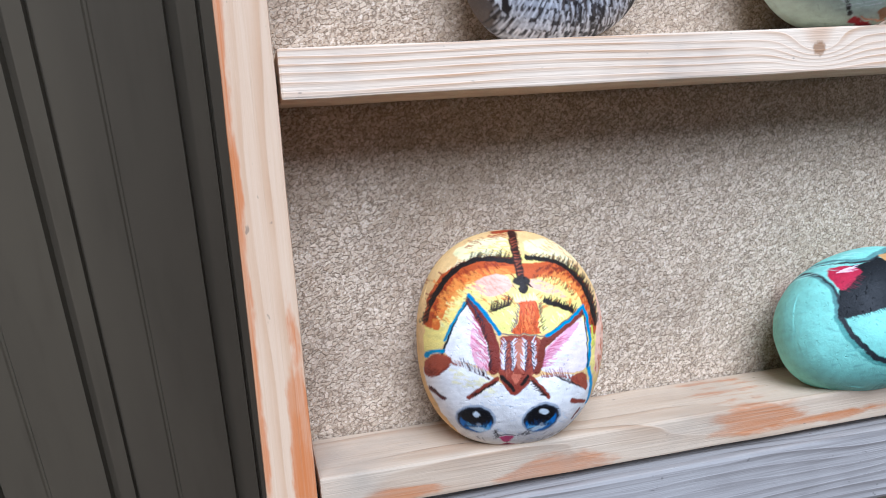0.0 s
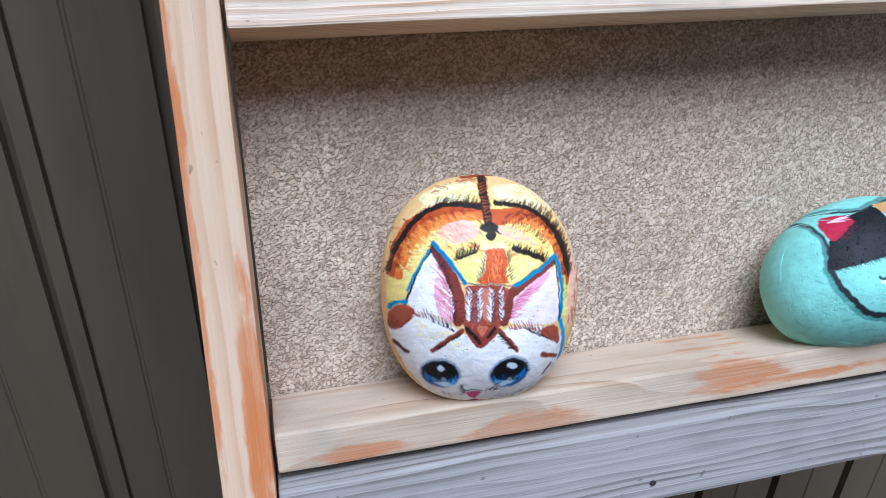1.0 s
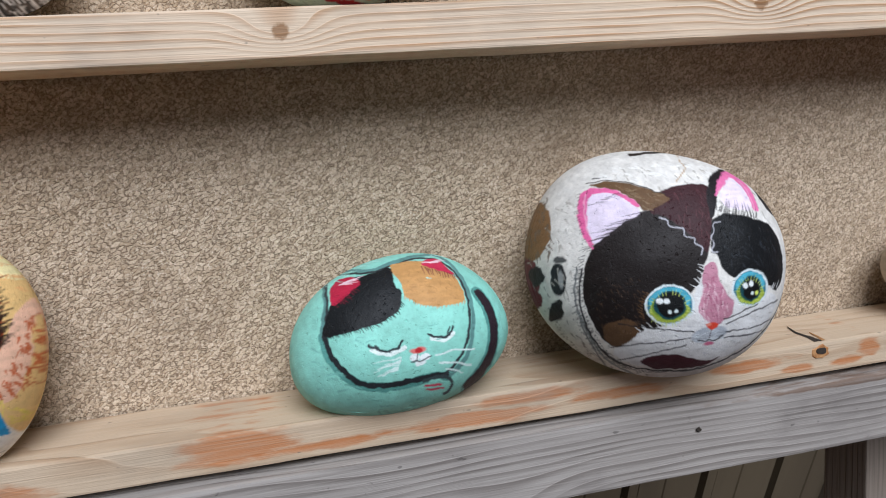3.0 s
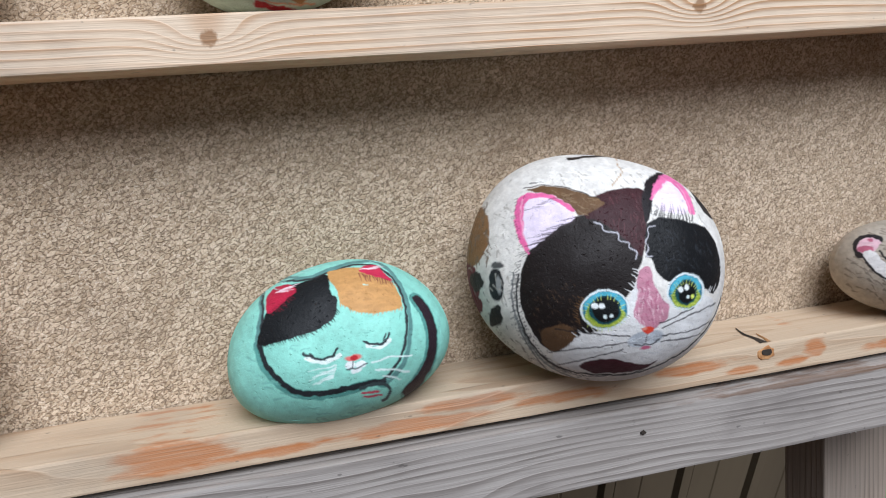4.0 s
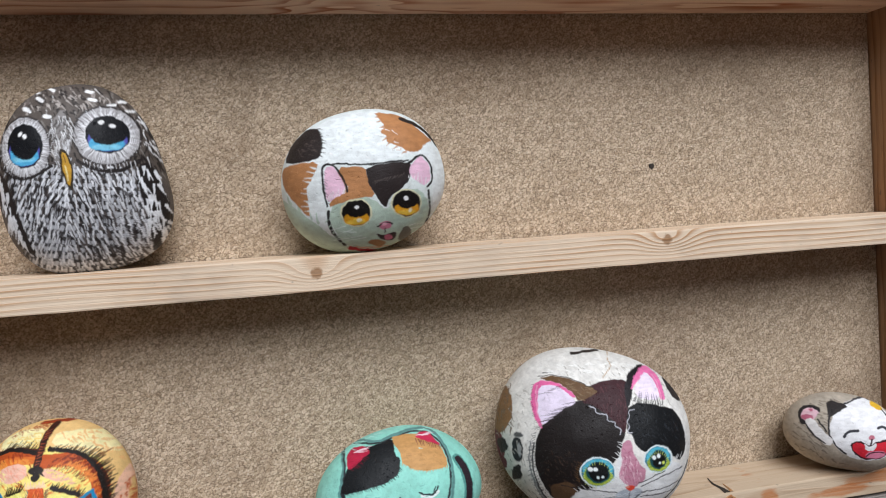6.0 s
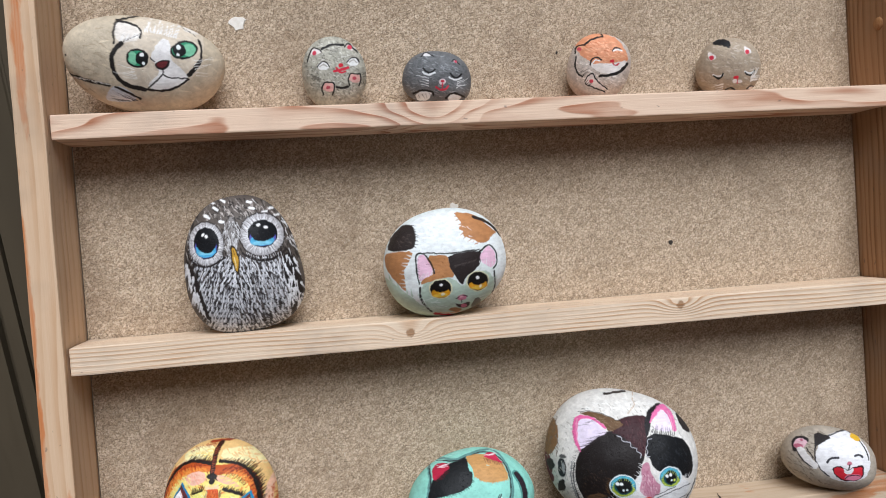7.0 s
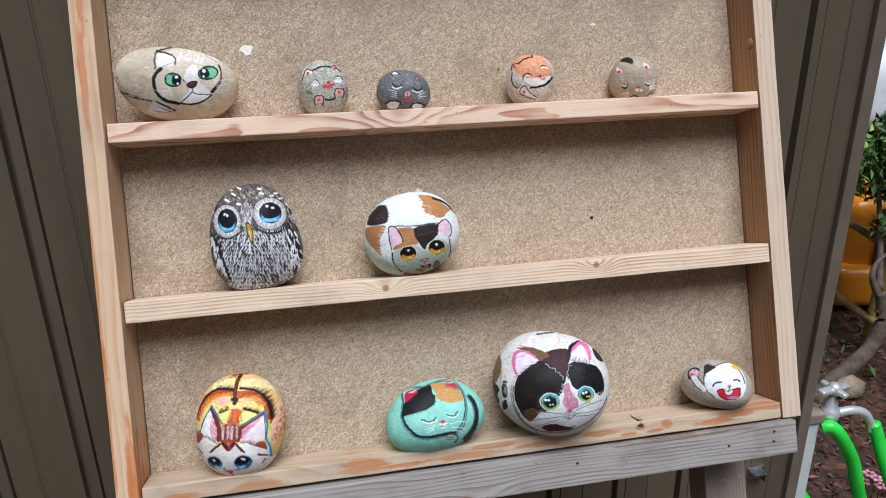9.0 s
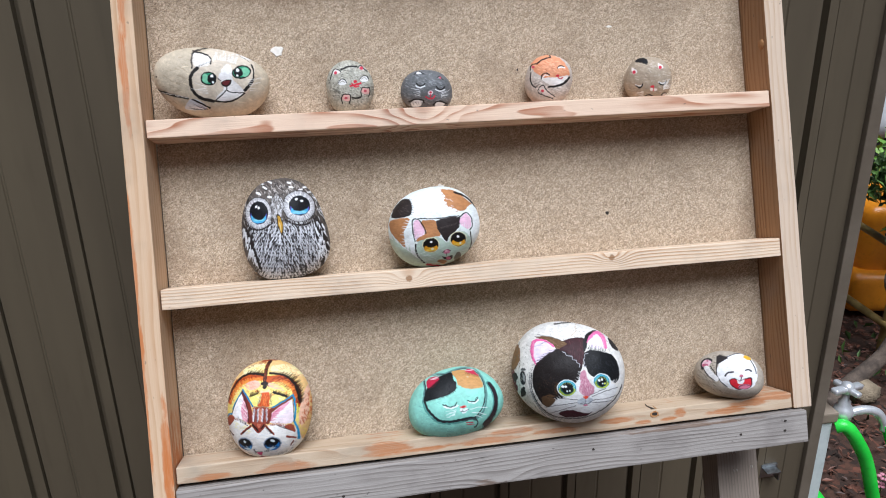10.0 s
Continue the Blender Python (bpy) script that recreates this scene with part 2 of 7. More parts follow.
def ground_material():
    t = Tree("soil_with_leaf_litter")
    c = t.coord()
    v = t.node("TexVoronoi", out=1, Vector=c, Scale=42.0)
    sep = t.t.nodes.new("ShaderNodeSeparateColor")
    t.put(sep.inputs[0], v)
    n = t.noise(c, 9.0, 5.0, 0.65)
    col = t.mix(sep.outputs[0], lin("2E221A"), lin("54382A"))
    col = t.mix(t.step(sep.outputs[1], 0.8, 0.9, 0.0, 0.6), col, lin("7A4A38"))
    col = t.mix(t.step(n, 0.4, 0.7, 0.0, 0.7), col, lin("241C16"))
    t.bump(t.math("ADD", n, sep.outputs[0]), 0.012)
    return t.done(col, 0.95)


SOIL = ground_material()


def leaf_material(name, a, b):
    t = Tree(name)
    r = t.node("NewGeometry", out=8)
    col = t.mix(r, a, b)
    return t.done(col, 0.55)


LITTER = leaf_material("dry_leaf_litter", lin("2E2018"), lin("7A4E3C"))
LEAF = leaf_material("evergreen_leaf", lin("24341A"), lin("587A34"))
LEAF_BRIGHT = leaf_material("fresh_leaf", lin("5A8A34"), lin("A0C060"))


# ---- mesh helpers ----
def ob_from(name, bm, material, parent=None, label="", smooth=False):
    me = bpy.data.meshes.new(name)
    bm.normal_update()
    bm.to_mesh(me)
    bm.free()
    if smooth:
        me.polygons.foreach_set("use_smooth", [True] * len(me.polygons))
    me.materials.append(material)
    ob = new(name, me)
    if parent is not None:
        ob.parent = parent
    if label:
        ob["label"] = label
    return ob


def part(name, bm, material, parent, label="", smooth=False):
    return ob_from(name, bm, material, parent, label, smooth)


def thing(name, m, label, category, group="", kind=""):
    ob = new(name)
    ob.matrix_basis = m
    ob.empty_display_size = 0.05
    return tagged(ob, label, category, group, kind)


def box(x0, x1, y0, y1, z0, z1, bev=0.0, seg=2, bm=None):
    bm = bm or bmesh.new()
    m = Matrix.Translation(((x0 + x1) / 2, (y0 + y1) / 2, (z0 + z1) / 2)) @ Matrix.Diagonal((x1 - x0, y1 - y0, z1 - z0, 1))
    r = bmesh.ops.create_cube(bm, size=1, matrix=m)
    if bev:
        es = list({e for v in r["verts"] for e in v.link_edges})
        bmesh.ops.bevel(bm, geom=es, offset=bev, segments=seg, affect="EDGES", profile=0.6)
    return bm


def worn(bm, amount, scale, cut=0.02):
    """Small dents along a timber: long edges are cut and nudged."""
    for axis in range(3):
        es = [e for e in bm.edges if abs((e.verts[0].co - e.verts[1].co)[axis]) > cut * 2]
        if es:
            n = int(max(abs((e.verts[0].co - e.verts[1].co)[axis]) for e in es) / cut)
            bmesh.ops.subdivide_edges(bm, edges=es, cuts=min(n, 40), use_grid_fill=True)
    for v in bm.verts:
        d = noise.noise_vector(v.co * scale)
        v.co += d * amount
    return bm


def tube(points, radius, name, material, parent=None, label="", taper=None, seg=10, res=6):
    """A round bar along a smooth line, as a mesh."""
    pts = [Vector(p) for p in points]
    line = []
    n = len(pts)
    for i in range(n - 1):
        p0, p1, p2, p3 = pts[max(i - 1, 0)], pts[i], pts[i + 1], pts[min(i + 2, n - 1)]
        for s in range(res):
            t = s / res
            line.append(0.5 * (2 * p1 + (p2 - p0) * t + (2 * p0 - 5 * p1 + 4 * p2 - p3) * t * t + (3 * p1 - 3 * p2 + p3 - p0) * t ** 3))
    line.append(pts[-1])
    bm = bmesh.new()
    rings = []
    up = Vector((0.13, 0.21, 0.97)).normalized()
    for i, p in enumerate(line):
        d = (line[min(i + 1, len(line) - 1)] - line[max(i - 1, 0)]).normalized()
        a = d.cross(up)
        a = a.normalized() if a.length > 1e-4 else Vector((1, 0, 0))
        b = d.cross(a)
        f = i / (len(line) - 1)
        r = radius if taper is None else radius + (taper - radius) * f
        rings.append([bm.verts.new(p + (a * math.cos(k * 2 * math.pi / seg) + b * math.sin(k * 2 * math.pi / seg)) * r) for k in range(seg)])
    for r0, r1 in zip(rings, rings[1:]):
        for k in range(seg):
            bm.faces.new((r0[k], r0[(k + 1) % seg], r1[(k + 1) % seg], r1[k]))
    bm.faces.new(rings[0][::-1])
    bm.faces.new(rings[-1])
    bmesh.ops.recalc_face_normals(bm, faces=bm.faces[:])
    return ob_from(name, bm, material, parent, label, True)


# ---- setting: ground and shed wall ----
def ground():
    bm = bmesh.new()
    bmesh.ops.create_grid(bm, x_segments=2, y_segments=2, size=60)
    for v in bm.verts:
        v.co.z = 0
    tagged(ob_from("ground", bm, SOIL), "dark soil covered with dry brown leaves", "ground", kind="structure")


ground()

WALL_Y, PITCH, FIRST, CORNER = 0.33, 0.1186, -0.180, 1.004


def siding(x0, x1, z0, z1):
    """Ribbed sheet: flat pans with a shallow line in the middle, and a wide and a narrow groove with a strip between them."""
    prof = []
    k0 = math.floor((x0 - FIRST) / PITCH)
    k1 = math.ceil((x1 - FIRST) / PITCH)
    cell = ((-0.0052, 0.0), (-0.0046, 0.013), (0.0036, 0.013), (0.0046, -0.003), (0.0184, -0.003), (0.0187, 0.007), (0.0210, 0.007), (0.0216, 0.0),
            (0.0570, 0.0), (0.0583, 0.0018), (0.0602, 0.0018), (0.0618, 0.0))
    for k in range(k0, k1 + 1):
        for dx, dy in cell:
            x = FIRST + k * PITCH + dx
            if x0 < x < x1:
                prof.append((x, dy))
    prof = [(x0, 0.0)] + prof + [(x1, 0.0)]
    bm = bmesh.new()
    zs = [z0 + (z1 - z0) * i / 8 for i in range(9)]
    rows = [[bm.verts.new((x, WALL_Y + dy, z)) for x, dy in prof] for z in zs]
    back = [[bm.verts.new((x, WALL_Y + 0.03, z)) for x, dy in prof] for z in (z0, z1)]
    for a, b in zip(rows, rows[1:]):
        for i in range(len(prof) - 1):
            bm.faces.new((a[i], a[i + 1], b[i + 1], b[i]))
    for i in range(len(prof) - 1):
        bm.faces.new((back[0][i + 1], back[0][i], back[1][i], back[1][i + 1]))
        bm.faces.new((rows[0][i + 1], rows[0][i], back[0][i], back[0][i + 1]))
        bm.faces.new((rows[-1][i], rows[-1][i + 1], back[1][i + 1], back[1][i]))
    return bm


def shed():
    # Unseen wall, added only to block light from the left of rack and siding.
    tagged(ob_from("wall_porch", box(-0.66, -0.62, -1.1, WALL_Y - 0.002, 0.0, 2.3), TRIM_BROWN), "plain brown unseen wall added to shade the left side", "wall", kind="structure")
    for name, b, lab in (("wall_left", box(-1.6, -1.57, WALL_Y + 0.031, 2.57, 0.0, 2.35), "brown steel end wall of the shed"), ("wall_back", box(-1.6, CORNER - 0.006, 2.601, 2.63, 0.0, 2.35), "brown steel back wall of the shed")):
        tagged(ob_from(name, b, STEEL_BROWN), lab, "wall", kind="structure")
    tagged(ob_from("roof", box(-1.64, CORNER + 0.03, WALL_Y - 0.03, 2.66, 2.352, 2.40, 0.004), TRIM_BROWN), "flat brown steel roof of the shed", "roof", kind="structure")
    w = tagged(ob_from("wall_front", siding(-1.6, CORNER - 0.022, 0.0, 2.35), STEEL_BROWN), "brown ribbed steel siding of a shed", "wall", kind="structure")
    t = tagged(ob_from("trim", box(CORNER - 0.021, CORNER, WALL_Y - 0.010, WALL_Y + 0.05, 0.0, 2.35, 0.002), TRIM_BROWN), "folded brown steel corner trim", "trim", kind="structure")
    s = tagged(ob_from("wall_side", box(CORNER - 0.04, CORNER - 0.006, WALL_Y + 0.052, 2.6, 0.0, 2.35), STEEL_BROWN), "brown steel side wall of the shed", "wall", kind="structure")


shed()


# ---- the rack ----
def shelf_bm(x0, x1, y0, y1, z0l, z0r, th, bev):
    bm = box(x0, x1, y0, y1, -th, 0.0, bev)
    worn(bm, 0.00035, 40.0, 0.018)
    for v in bm.verts:
        f = (v.co.x - x0) / (x1 - x0)
        v.co.z += z0l + (z0r - z0l) * f
    return bm


DEEP = 0.046
rack = thing("display_rack", RACK, "leaning pine display rack with three shelves holding painted stones", "display rack")
part("back_panel", box(0.0003, 0.6397, DEEP, DEEP + 0.006, -0.19, 0.345, 0.0006), PANEL, rack, "beige pressed fibre panel")
part("side_rail", worn(box(-0.0202, -0.0008, -0.0065, DEEP + 0.004, -0.228, 0.36, 0.0012), 0.0004, 30, 0.02), RAIL_L, rack)
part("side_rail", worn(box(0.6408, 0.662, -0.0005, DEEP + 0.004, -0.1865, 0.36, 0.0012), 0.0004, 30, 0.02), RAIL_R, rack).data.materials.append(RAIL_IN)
# The face turned to the shelves takes the browner, shade-darkened wood.
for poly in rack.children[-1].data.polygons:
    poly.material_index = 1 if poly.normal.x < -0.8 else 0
part("shelf", shelf_bm(0.0007, 0.6393, 0.0, DEEP - 0.0012, 0.1605, 0.1565, 0.0172, 0.0010), SHELF_1, rack)
part("shelf", shelf_bm(0.0007, 0.6393, 0.0, DEEP - 0.0012, 0.0, -0.002, 0.0193, 0.0010), SHELF_2, rack)
part("bottom_shelf", shelf_bm(0.0007, 0.6393, 0.0, DEEP - 0.0012, -0.1695, -0.1695, 0.0160, 0.0012), SHELF_3, rack)
part("top_rail", box(0.0, 0.64, 0.0, DEEP - 0.0012, 0.335, 0.353, 0.001), SHELF_1, rack)
part("front_beam", shelf_bm(0.0, 0.652, -0.006, 0.034, -0.1895, -0.1882, 0.0345, 0.0016), GREY_WOOD, rack, "weathered grey timber beam")
for x in (-0.008, 0.597):
    part("leg", worn(box(x, x + 0.051, 0.093, 0.133, -1.22, -0.192, 0.0015), 0.0004, 30, 0.03), LEG_WOOD, rack)
part("cross_piece", worn(box(0.0, 0.63, 0.0345, 0.0925, -0.222, -0.1925, 0.0015), 0.0004, 30, 0.03), LEG_WOOD, rack)


# ---- painted stones ----
def value_noise(x, y, seed):
    """Smooth noise from -1 to 1 over arrays."""
    i, j = np.floor(x).astype(np.int64), np.floor(y).astype(np.int64)
    f, g = x - i, y - j
    f, g = f * f * (3 - 2 * f), g * g * (3 - 2 * g)

    def cell(a, b):
        h = (a * 374761393 + b * 668265263 + seed * 1442695041) & 0xFFFFFFFF
        h = ((h ^ (h >> 13)) * 1274126177) & 0xFFFFFFFF
        return ((h ^ (h >> 16)) & 0xFFFF) / 32767.5 - 1
    return (cell(i, j) * (1 - f) + cell(i + 1, j) * f) * (1 - g) + (cell(i, j + 1) * (1 - f) + cell(i + 1, j + 1) * f) * g


class Stone:
    """A rounded stone with paint on its front, worked in millimetres across (x) and up (z) from its middle."""

    def __init__(self, label, m, a, b, front, back, n, k, tilt, base, rings, segs, seed):
        self.label, self.m, self.rng = label, m, np.random.RandomState(seed)
        self.seed, self.rings, self.segs, self.backs = seed, rings, segs, 16
        th = np.linspace(0, 2 * np.pi, segs, endpoint=False)
        s = np.concatenate([np.linspace(0, 1, rings + 1)[1:], 1 - np.linspace(0, 1, self.backs + 1)[1:-1]])
        rho = 0.35 * s + 0.65 * np.sin(s * np.pi / 2)
        g = (np.abs(np.cos(th)) ** n + np.abs(np.sin(th)) ** n) ** (-1 / n)
        lump = 1 + 0.008 * np.sin(2 * th + seed * 1.3) + 0.008 * np.sin(3 * th + seed * 2.1) + 0.004 * np.sin(5 * th + seed)
        zz = rho[:, None] * (np.sin(th) * g * lump)[None]
        xx = rho[:, None] * (np.cos(th) * g * lump)[None] * (1 + k * zz)
        t = radians(tilt)
        x, z = xx * a * math.cos(t) - zz * b * math.sin(t), xx * a * math.sin(t) + zz * b * math.cos(t)
        h = np.sqrt(np.clip(1 - rho ** 2.2, 0, 1))
        y = np.where(np.arange(len(s)) < rings, -front * h, back * h)[:, None] * np.ones_like(x)
        y += 0.0006 * value_noise(x * 90 + 3, z * 90 + 8, seed + 50) * (rho < 0.97)[:, None]
        v = np.stack([x, y, z], -1).reshape(-1, 3)
        self.v = np.concatenate([[[0, -front, 0]], v, [[0, back, 0]]])
        self.x, self.z = self.v[:, 0] * 1000, self.v[:, 2] * 1000
        # hand-made edges: the paint wanders a little
        self.x = self.x + 0.35 * value_noise(self.x / 2.2, self.z / 2.2, seed + 1) + 0.15 * value_noise(self.x / 0.8, self.z / 0.8, seed + 2)
        self.z = self.z + 0.35 * value_noise(self.x / 2.2, self.z / 2.2, seed + 3) + 0.15 * value_noise(self.x / 0.8, self.z / 0.8, seed + 4)
        self.front = self.v[:, 1] < back * 0.75
        mott = 1 + 0.07 * value_noise(self.x / 7, self.z / 7, seed + 5) + 0.05 * value_noise(self.x / 1.6, self.z / 1.6, seed + 6)
        self.c = np.array(lin(base))[None] * mott[:, None]

    def lay(self, col, d, pick, soft=0.45, alpha=1.0):
        f = np.clip(0.5 - d / soft, 0, 1) * alpha
        streak = 1 + 0.10 * value_noise(self.x[pick] / 3.0, self.z[pick] / 1.1, self.seed + 7)
        c = np.array(lin(col))[None] * streak[:, None]
        self.c[pick] = self.c[pick] * (1 - f[:, None]) + c * f[:, None]

    def grain(self, amount, size=0.7):
        """Speckles of the bare stone."""
        g = value_noise(self.x / size, self.z / size, self.seed + 8) * 0.6 + value_noise(self.x / size / 2.3, self.z / size / 2.3, self.seed + 9) * 0.5
        self.c *= (1 + amount * g)[:, None]

    def near(self, x0, x1, z0, z1):
        return np.nonzero(self.front & (self.x > x0 - 1) & (self.x < x1 + 1) & (self.z > z0 - 1) & (self.z < z1 + 1))[0]

    def oval(self, col, x, z, rx, rz, turn=0):
        r = max(rx, rz)
        i = self.near(x - r, x + r, z - r, z + r)
        c, s = math.cos(radians(turn)), math.sin(radians(turn))
        dx, dz = self.x[i] - x, self.z[i] - z
        u, w = dx * c + dz * s, -dx * s + dz * c
        q = np.sqrt((u / rx) ** 2 + (w / rz) ** 2)
        self.lay(col, (q - 1) * min(rx, rz), i)

    def patch(self, col, *p):
        p = np.array(p).reshape(-1, 2)
        # round the corners once
        p = np.stack([p * 0.8 + np.roll(p, -1, 0) * 0.2, p * 0.2 + np.roll(p, -1, 0) * 0.8], 1).reshape(-1, 2)
        i = self.near(p[:, 0].min(), p[:, 0].max(), p[:, 1].min(), p[:, 1].max())
        x, z = self.x[i], self.z[i]
        d, inside = np.full(len(i), 1e9), np.zeros(len(i), bool)
        for (ax, az), (bx, bz) in zip(p, np.roll(p, -1, 0)):
            d = np.minimum(d, self.segment(x, z, ax, az, bx, bz)[0])
            cross = ((az > z) != (bz > z)) & (x < (bx - ax) * (z - az) / (bz - az + 1e-9) + ax)
            inside ^= cross
        self.lay(col, np.where(inside, -d, d), i)

    @staticmethod
    def segment(x, z, ax, az, bx, bz):
        l2 = (bx - ax) ** 2 + (bz - az) ** 2 + 1e-9
        t = np.clip(((x - ax) * (bx - ax) + (z - az) * (bz - az)) / l2, 0, 1)
        return np.hypot(x - ax - t * (bx - ax), z - az - t * (bz - az)), t

    def smooth(self, p):
        p = np.array(p, float).reshape(-1, 2)
        if len(p) < 3:
            return p
        for _ in range(2):
            q = np.stack([p[:-1] * 0.75 + p[1:] * 0.25, p[:-1] * 0.25 + p[1:] * 0.75], 1).reshape(-1, 2)
            p = np.concatenate([p[:1], q, p[-1:]])
        return p

    def stroke(self, col, width, *p):
        p = self.smooth(p)
        w = width / 2
        i = self.near(p[:, 0].min() - w, p[:, 0].max() + w, p[:, 1].min() - w, p[:, 1].max() + w)
        d = np.full(len(i), 1e9)
        for (ax, az), (bx, bz) in zip(p, p[1:]):
            d = np.minimum(d, self.segment(self.x[i], self.z[i], ax, az, bx, bz)[0])
        self.lay(col, d - w, i)

    def hair(self, col, x, z, dx, dz, width):
        i = self.near(min(x, x + dx), max(x, x + dx), min(z, z + dz), max(z, z + dz))
        d, t = self.segment(self.x[i], self.z[i], x, z, x + dx, z + dz)
        self.lay(col, d - width / 2 * (1 - 0.75 * t), i, 0.4, 0.9)

    def hatch(self, col, count, width, dx, dz, *p):
        """Tapered strokes side by side along a line."""
        p = self.smooth(p)
        l = np.concatenate([[0], np.cumsum(np.hypot(*(p[1:] - p[:-1]).T))])
        for s in np.linspace(0, l[-1], count):
            s = s + self.rng.uniform(-0.4, 0.4) * l[-1] / count
            f = self.rng.uniform(0.6, 1.25)
            j = self.rng.uniform(-0.25, 0.25)
            self.hair(col, np.interp(s, l, p[:, 0]), np.interp(s, l, p[:, 1]), (dx - dz * j) * f, (dz + dx * j) * f, width)

    def rays(self, col, count, width, length, x, z, rx, rz):
        """Tapered strokes outward from an oval."""
        for a in np.linspace(0, 2 * math.pi, count, endpoint=False):
            a += self.rng.uniform(-0.08, 0.08)
            l = length * self.rng.uniform(0.6, 1.2)
            self.hair(col, x + rx * math.cos(a), z + rz * math.sin(a), l * math.cos(a), l * math.sin(a), width)

    def scatter(self, col, count, length, width, turn, *p):
        """Tapered strokes strewn over a region."""
        p = np.array(p).reshape(-1, 2)
        q = np.roll(p, -1, 0)
        lo, hi = p.min(0), p.max(0)
        for _ in range(count):
            for _ in range(8):
                x, z = self.rng.uniform(lo, hi)
                if np.sum(((p[:, 1] > z) != (q[:, 1] > z)) & (x < (q[:, 0] - p[:, 0]) * (z - p[:, 1]) / (q[:, 1] - p[:, 1] + 1e-9) + p[:, 0])) % 2:
                    break
            a = radians(turn + self.rng.uniform(-28, 28))
            l = length * self.rng.uniform(0.5, 1.2)
            self.hair(col, x, z, l * math.cos(a), l * math.sin(a), width * self.rng.uniform(0.6, 1.3))

    def done(self):
        R, S = self.rings + self.backs - 1, self.segs
        k = np.arange(S)
        a = 1 + (np.arange(R - 1)[:, None] * S + k[None])
        b = 1 + (np.arange(R - 1)[:, None] * S + (k[None] + 1) % S)
        quads = np.stack([a, b, b + S, a + S], -1).reshape(-1, 4)
        last = 1 + (R - 1) * S
        faces = quads.tolist() + [(0, 1 + (j + 1) % S, 1 + j) for j in range(S)] + [(last + j, last + (j + 1) % S, last + S) for j in range(S)]
        me = bpy.data.meshes.new("painted_stone")
        me.from_pydata(self.v.tolist(), [], faces)
        me.polygons.foreach_set("use_smooth", [True] * len(me.polygons))
        at = me.color_attributes.new("paint", "FLOAT_COLOR", "POINT")
        at.data.foreach_set("color", np.concatenate([np.clip(self.c, 0, 1), np.ones((len(self.c), 1))], 1).astype(np.float32).ravel())
        me.materials.append(PAINT)
        bm = bmesh.new()
        bm.from_mesh(me)
        bmesh.ops.recalc_face_normals(bm, faces=bm.faces[:])
        bm.to_mesh(me)
        bm.free()
        ob = new("painted_stone", me)
        ob.matrix_basis = RACK @ self.m
        tagged(ob, self.label, "painted stone", "painted stones on the rack")



st = Stone('upright oval stone painted with orange and yellow stripes', pose(0.0908, 0.0218, -0.1274, -11.3, 0, -10.2),
           0.0412, 0.0482, 0.036, 0.022, 2.2, 0.02, -4, 'F0C884', 150, 420, 1)
st.patch('F6E07E', -38.5, 0.5, -35.6, 17.7, -25.9, 31.1, -12.5, 35.7, 1.3, 35.4, 15.4, 33.5, 31.4, 26.8, 34.7, 13.0, 35.2, -3.3, 32.1, -19.3, 27.0, -14.3, 28.7, 7.4, 11.1, 1.0, -8.0, 3.6, -19.1, 18.0, -31.5, -1.7, -37.8, -3.5)
st.patch('FAF0B4', -23.0, 39.9, -11.4, 43.8, 1.1, 44.8, 1.3, 35.4, -11.4, 36.7, -19.6, 34.5)
st.patch('F8EAB0', 7.7, 41.8, 20.2, 41.8, 33.1, 38.9, 40.1, 28.3, 32.4, 29.1, 18.9, 34.5, 7.4, 35.5)
st.scatter('F4D47A', 40, 4.3, 0.6, -20, -20.2, 38.0, 1.8, 43.4, 1.5, 36.5, -12.4, 36.8)
st.scatter('F0B878', 40, 4.3, 0.6, -30, 7.7, 41.8, 31.0, 41.0, 39.0, 22.8, 18.0, 35.6)
st.stroke('B8511E', 6.0, -34.6, 10.5, -31.7, 21.4, -25.0, 28.8, -15.8, 32.4, -7.0, 32.5, 1.2, 31.2)
st.stroke('D8702C', 3.6, -32.7, 8.3, -28.8, 19.0, -22.3, 25.9, -13.3, 29.0, 0.4, 28.7)
st.scatter('E8923E', 135, 3.6, 0.9, -40, -34.8, 7.5, -30.7, 21.2, -23.2, 27.5, -9.2, 30.6, 0.4, 29.2, -9.6, 26.6, -21.6, 23.2, -29.2, 14.0)
st.scatter('8E3216', 90, 2.8, 0.6, -45, -35.7, 8.6, -32.2, 21.4, -25.0, 29.8, -8.9, 33.2, 0.7, 31.3, -14.0, 31.1, -26.3, 25.8)
st.patch('F2C0A8', -14.5, 26.5, -6.6, 27.8, -1.0, 25.8, -0.5, 21.3, -6.6, 18.9, -11.4, 18.3, -15.9, 21.7)
st.scatter('F8EC9C', 50, 2.8, 0.6, -30, -26.8, 19.8, -14.6, 25.5, -10.5, 18.2, -15.1, 19.6, -25.1, 15.6, -33.0, 4.4)
st.scatter('F0A890', 34, 2.8, 0.6, -30, -21.6, 23.2, -6.6, 27.8, -0.3, 23.3, -7.4, 19.9)
st.stroke('C0561F', 6.6, 6.4, 27.8, 14.4, 28.3, 22.8, 26.9, 29.7, 20.4, 32.5, 12.1, 32.5, 3.1)
st.scatter('7A2E14', 135, 3.2, 0.9, 30, 7.2, 28.2, 21.1, 29.5, 31.2, 21.4, 35.2, 12.0, 33.3, -2.0, 31.2, 12.2, 24.2, 22.7, 12.0, 26.4)
st.scatter('E88A3C', 90, 3.2, 0.9, 30, 7.9, 25.6, 20.3, 25.4, 29.1, 17.4, 30.8, 5.2, 28.7, 15.3, 15.8, 24.1)
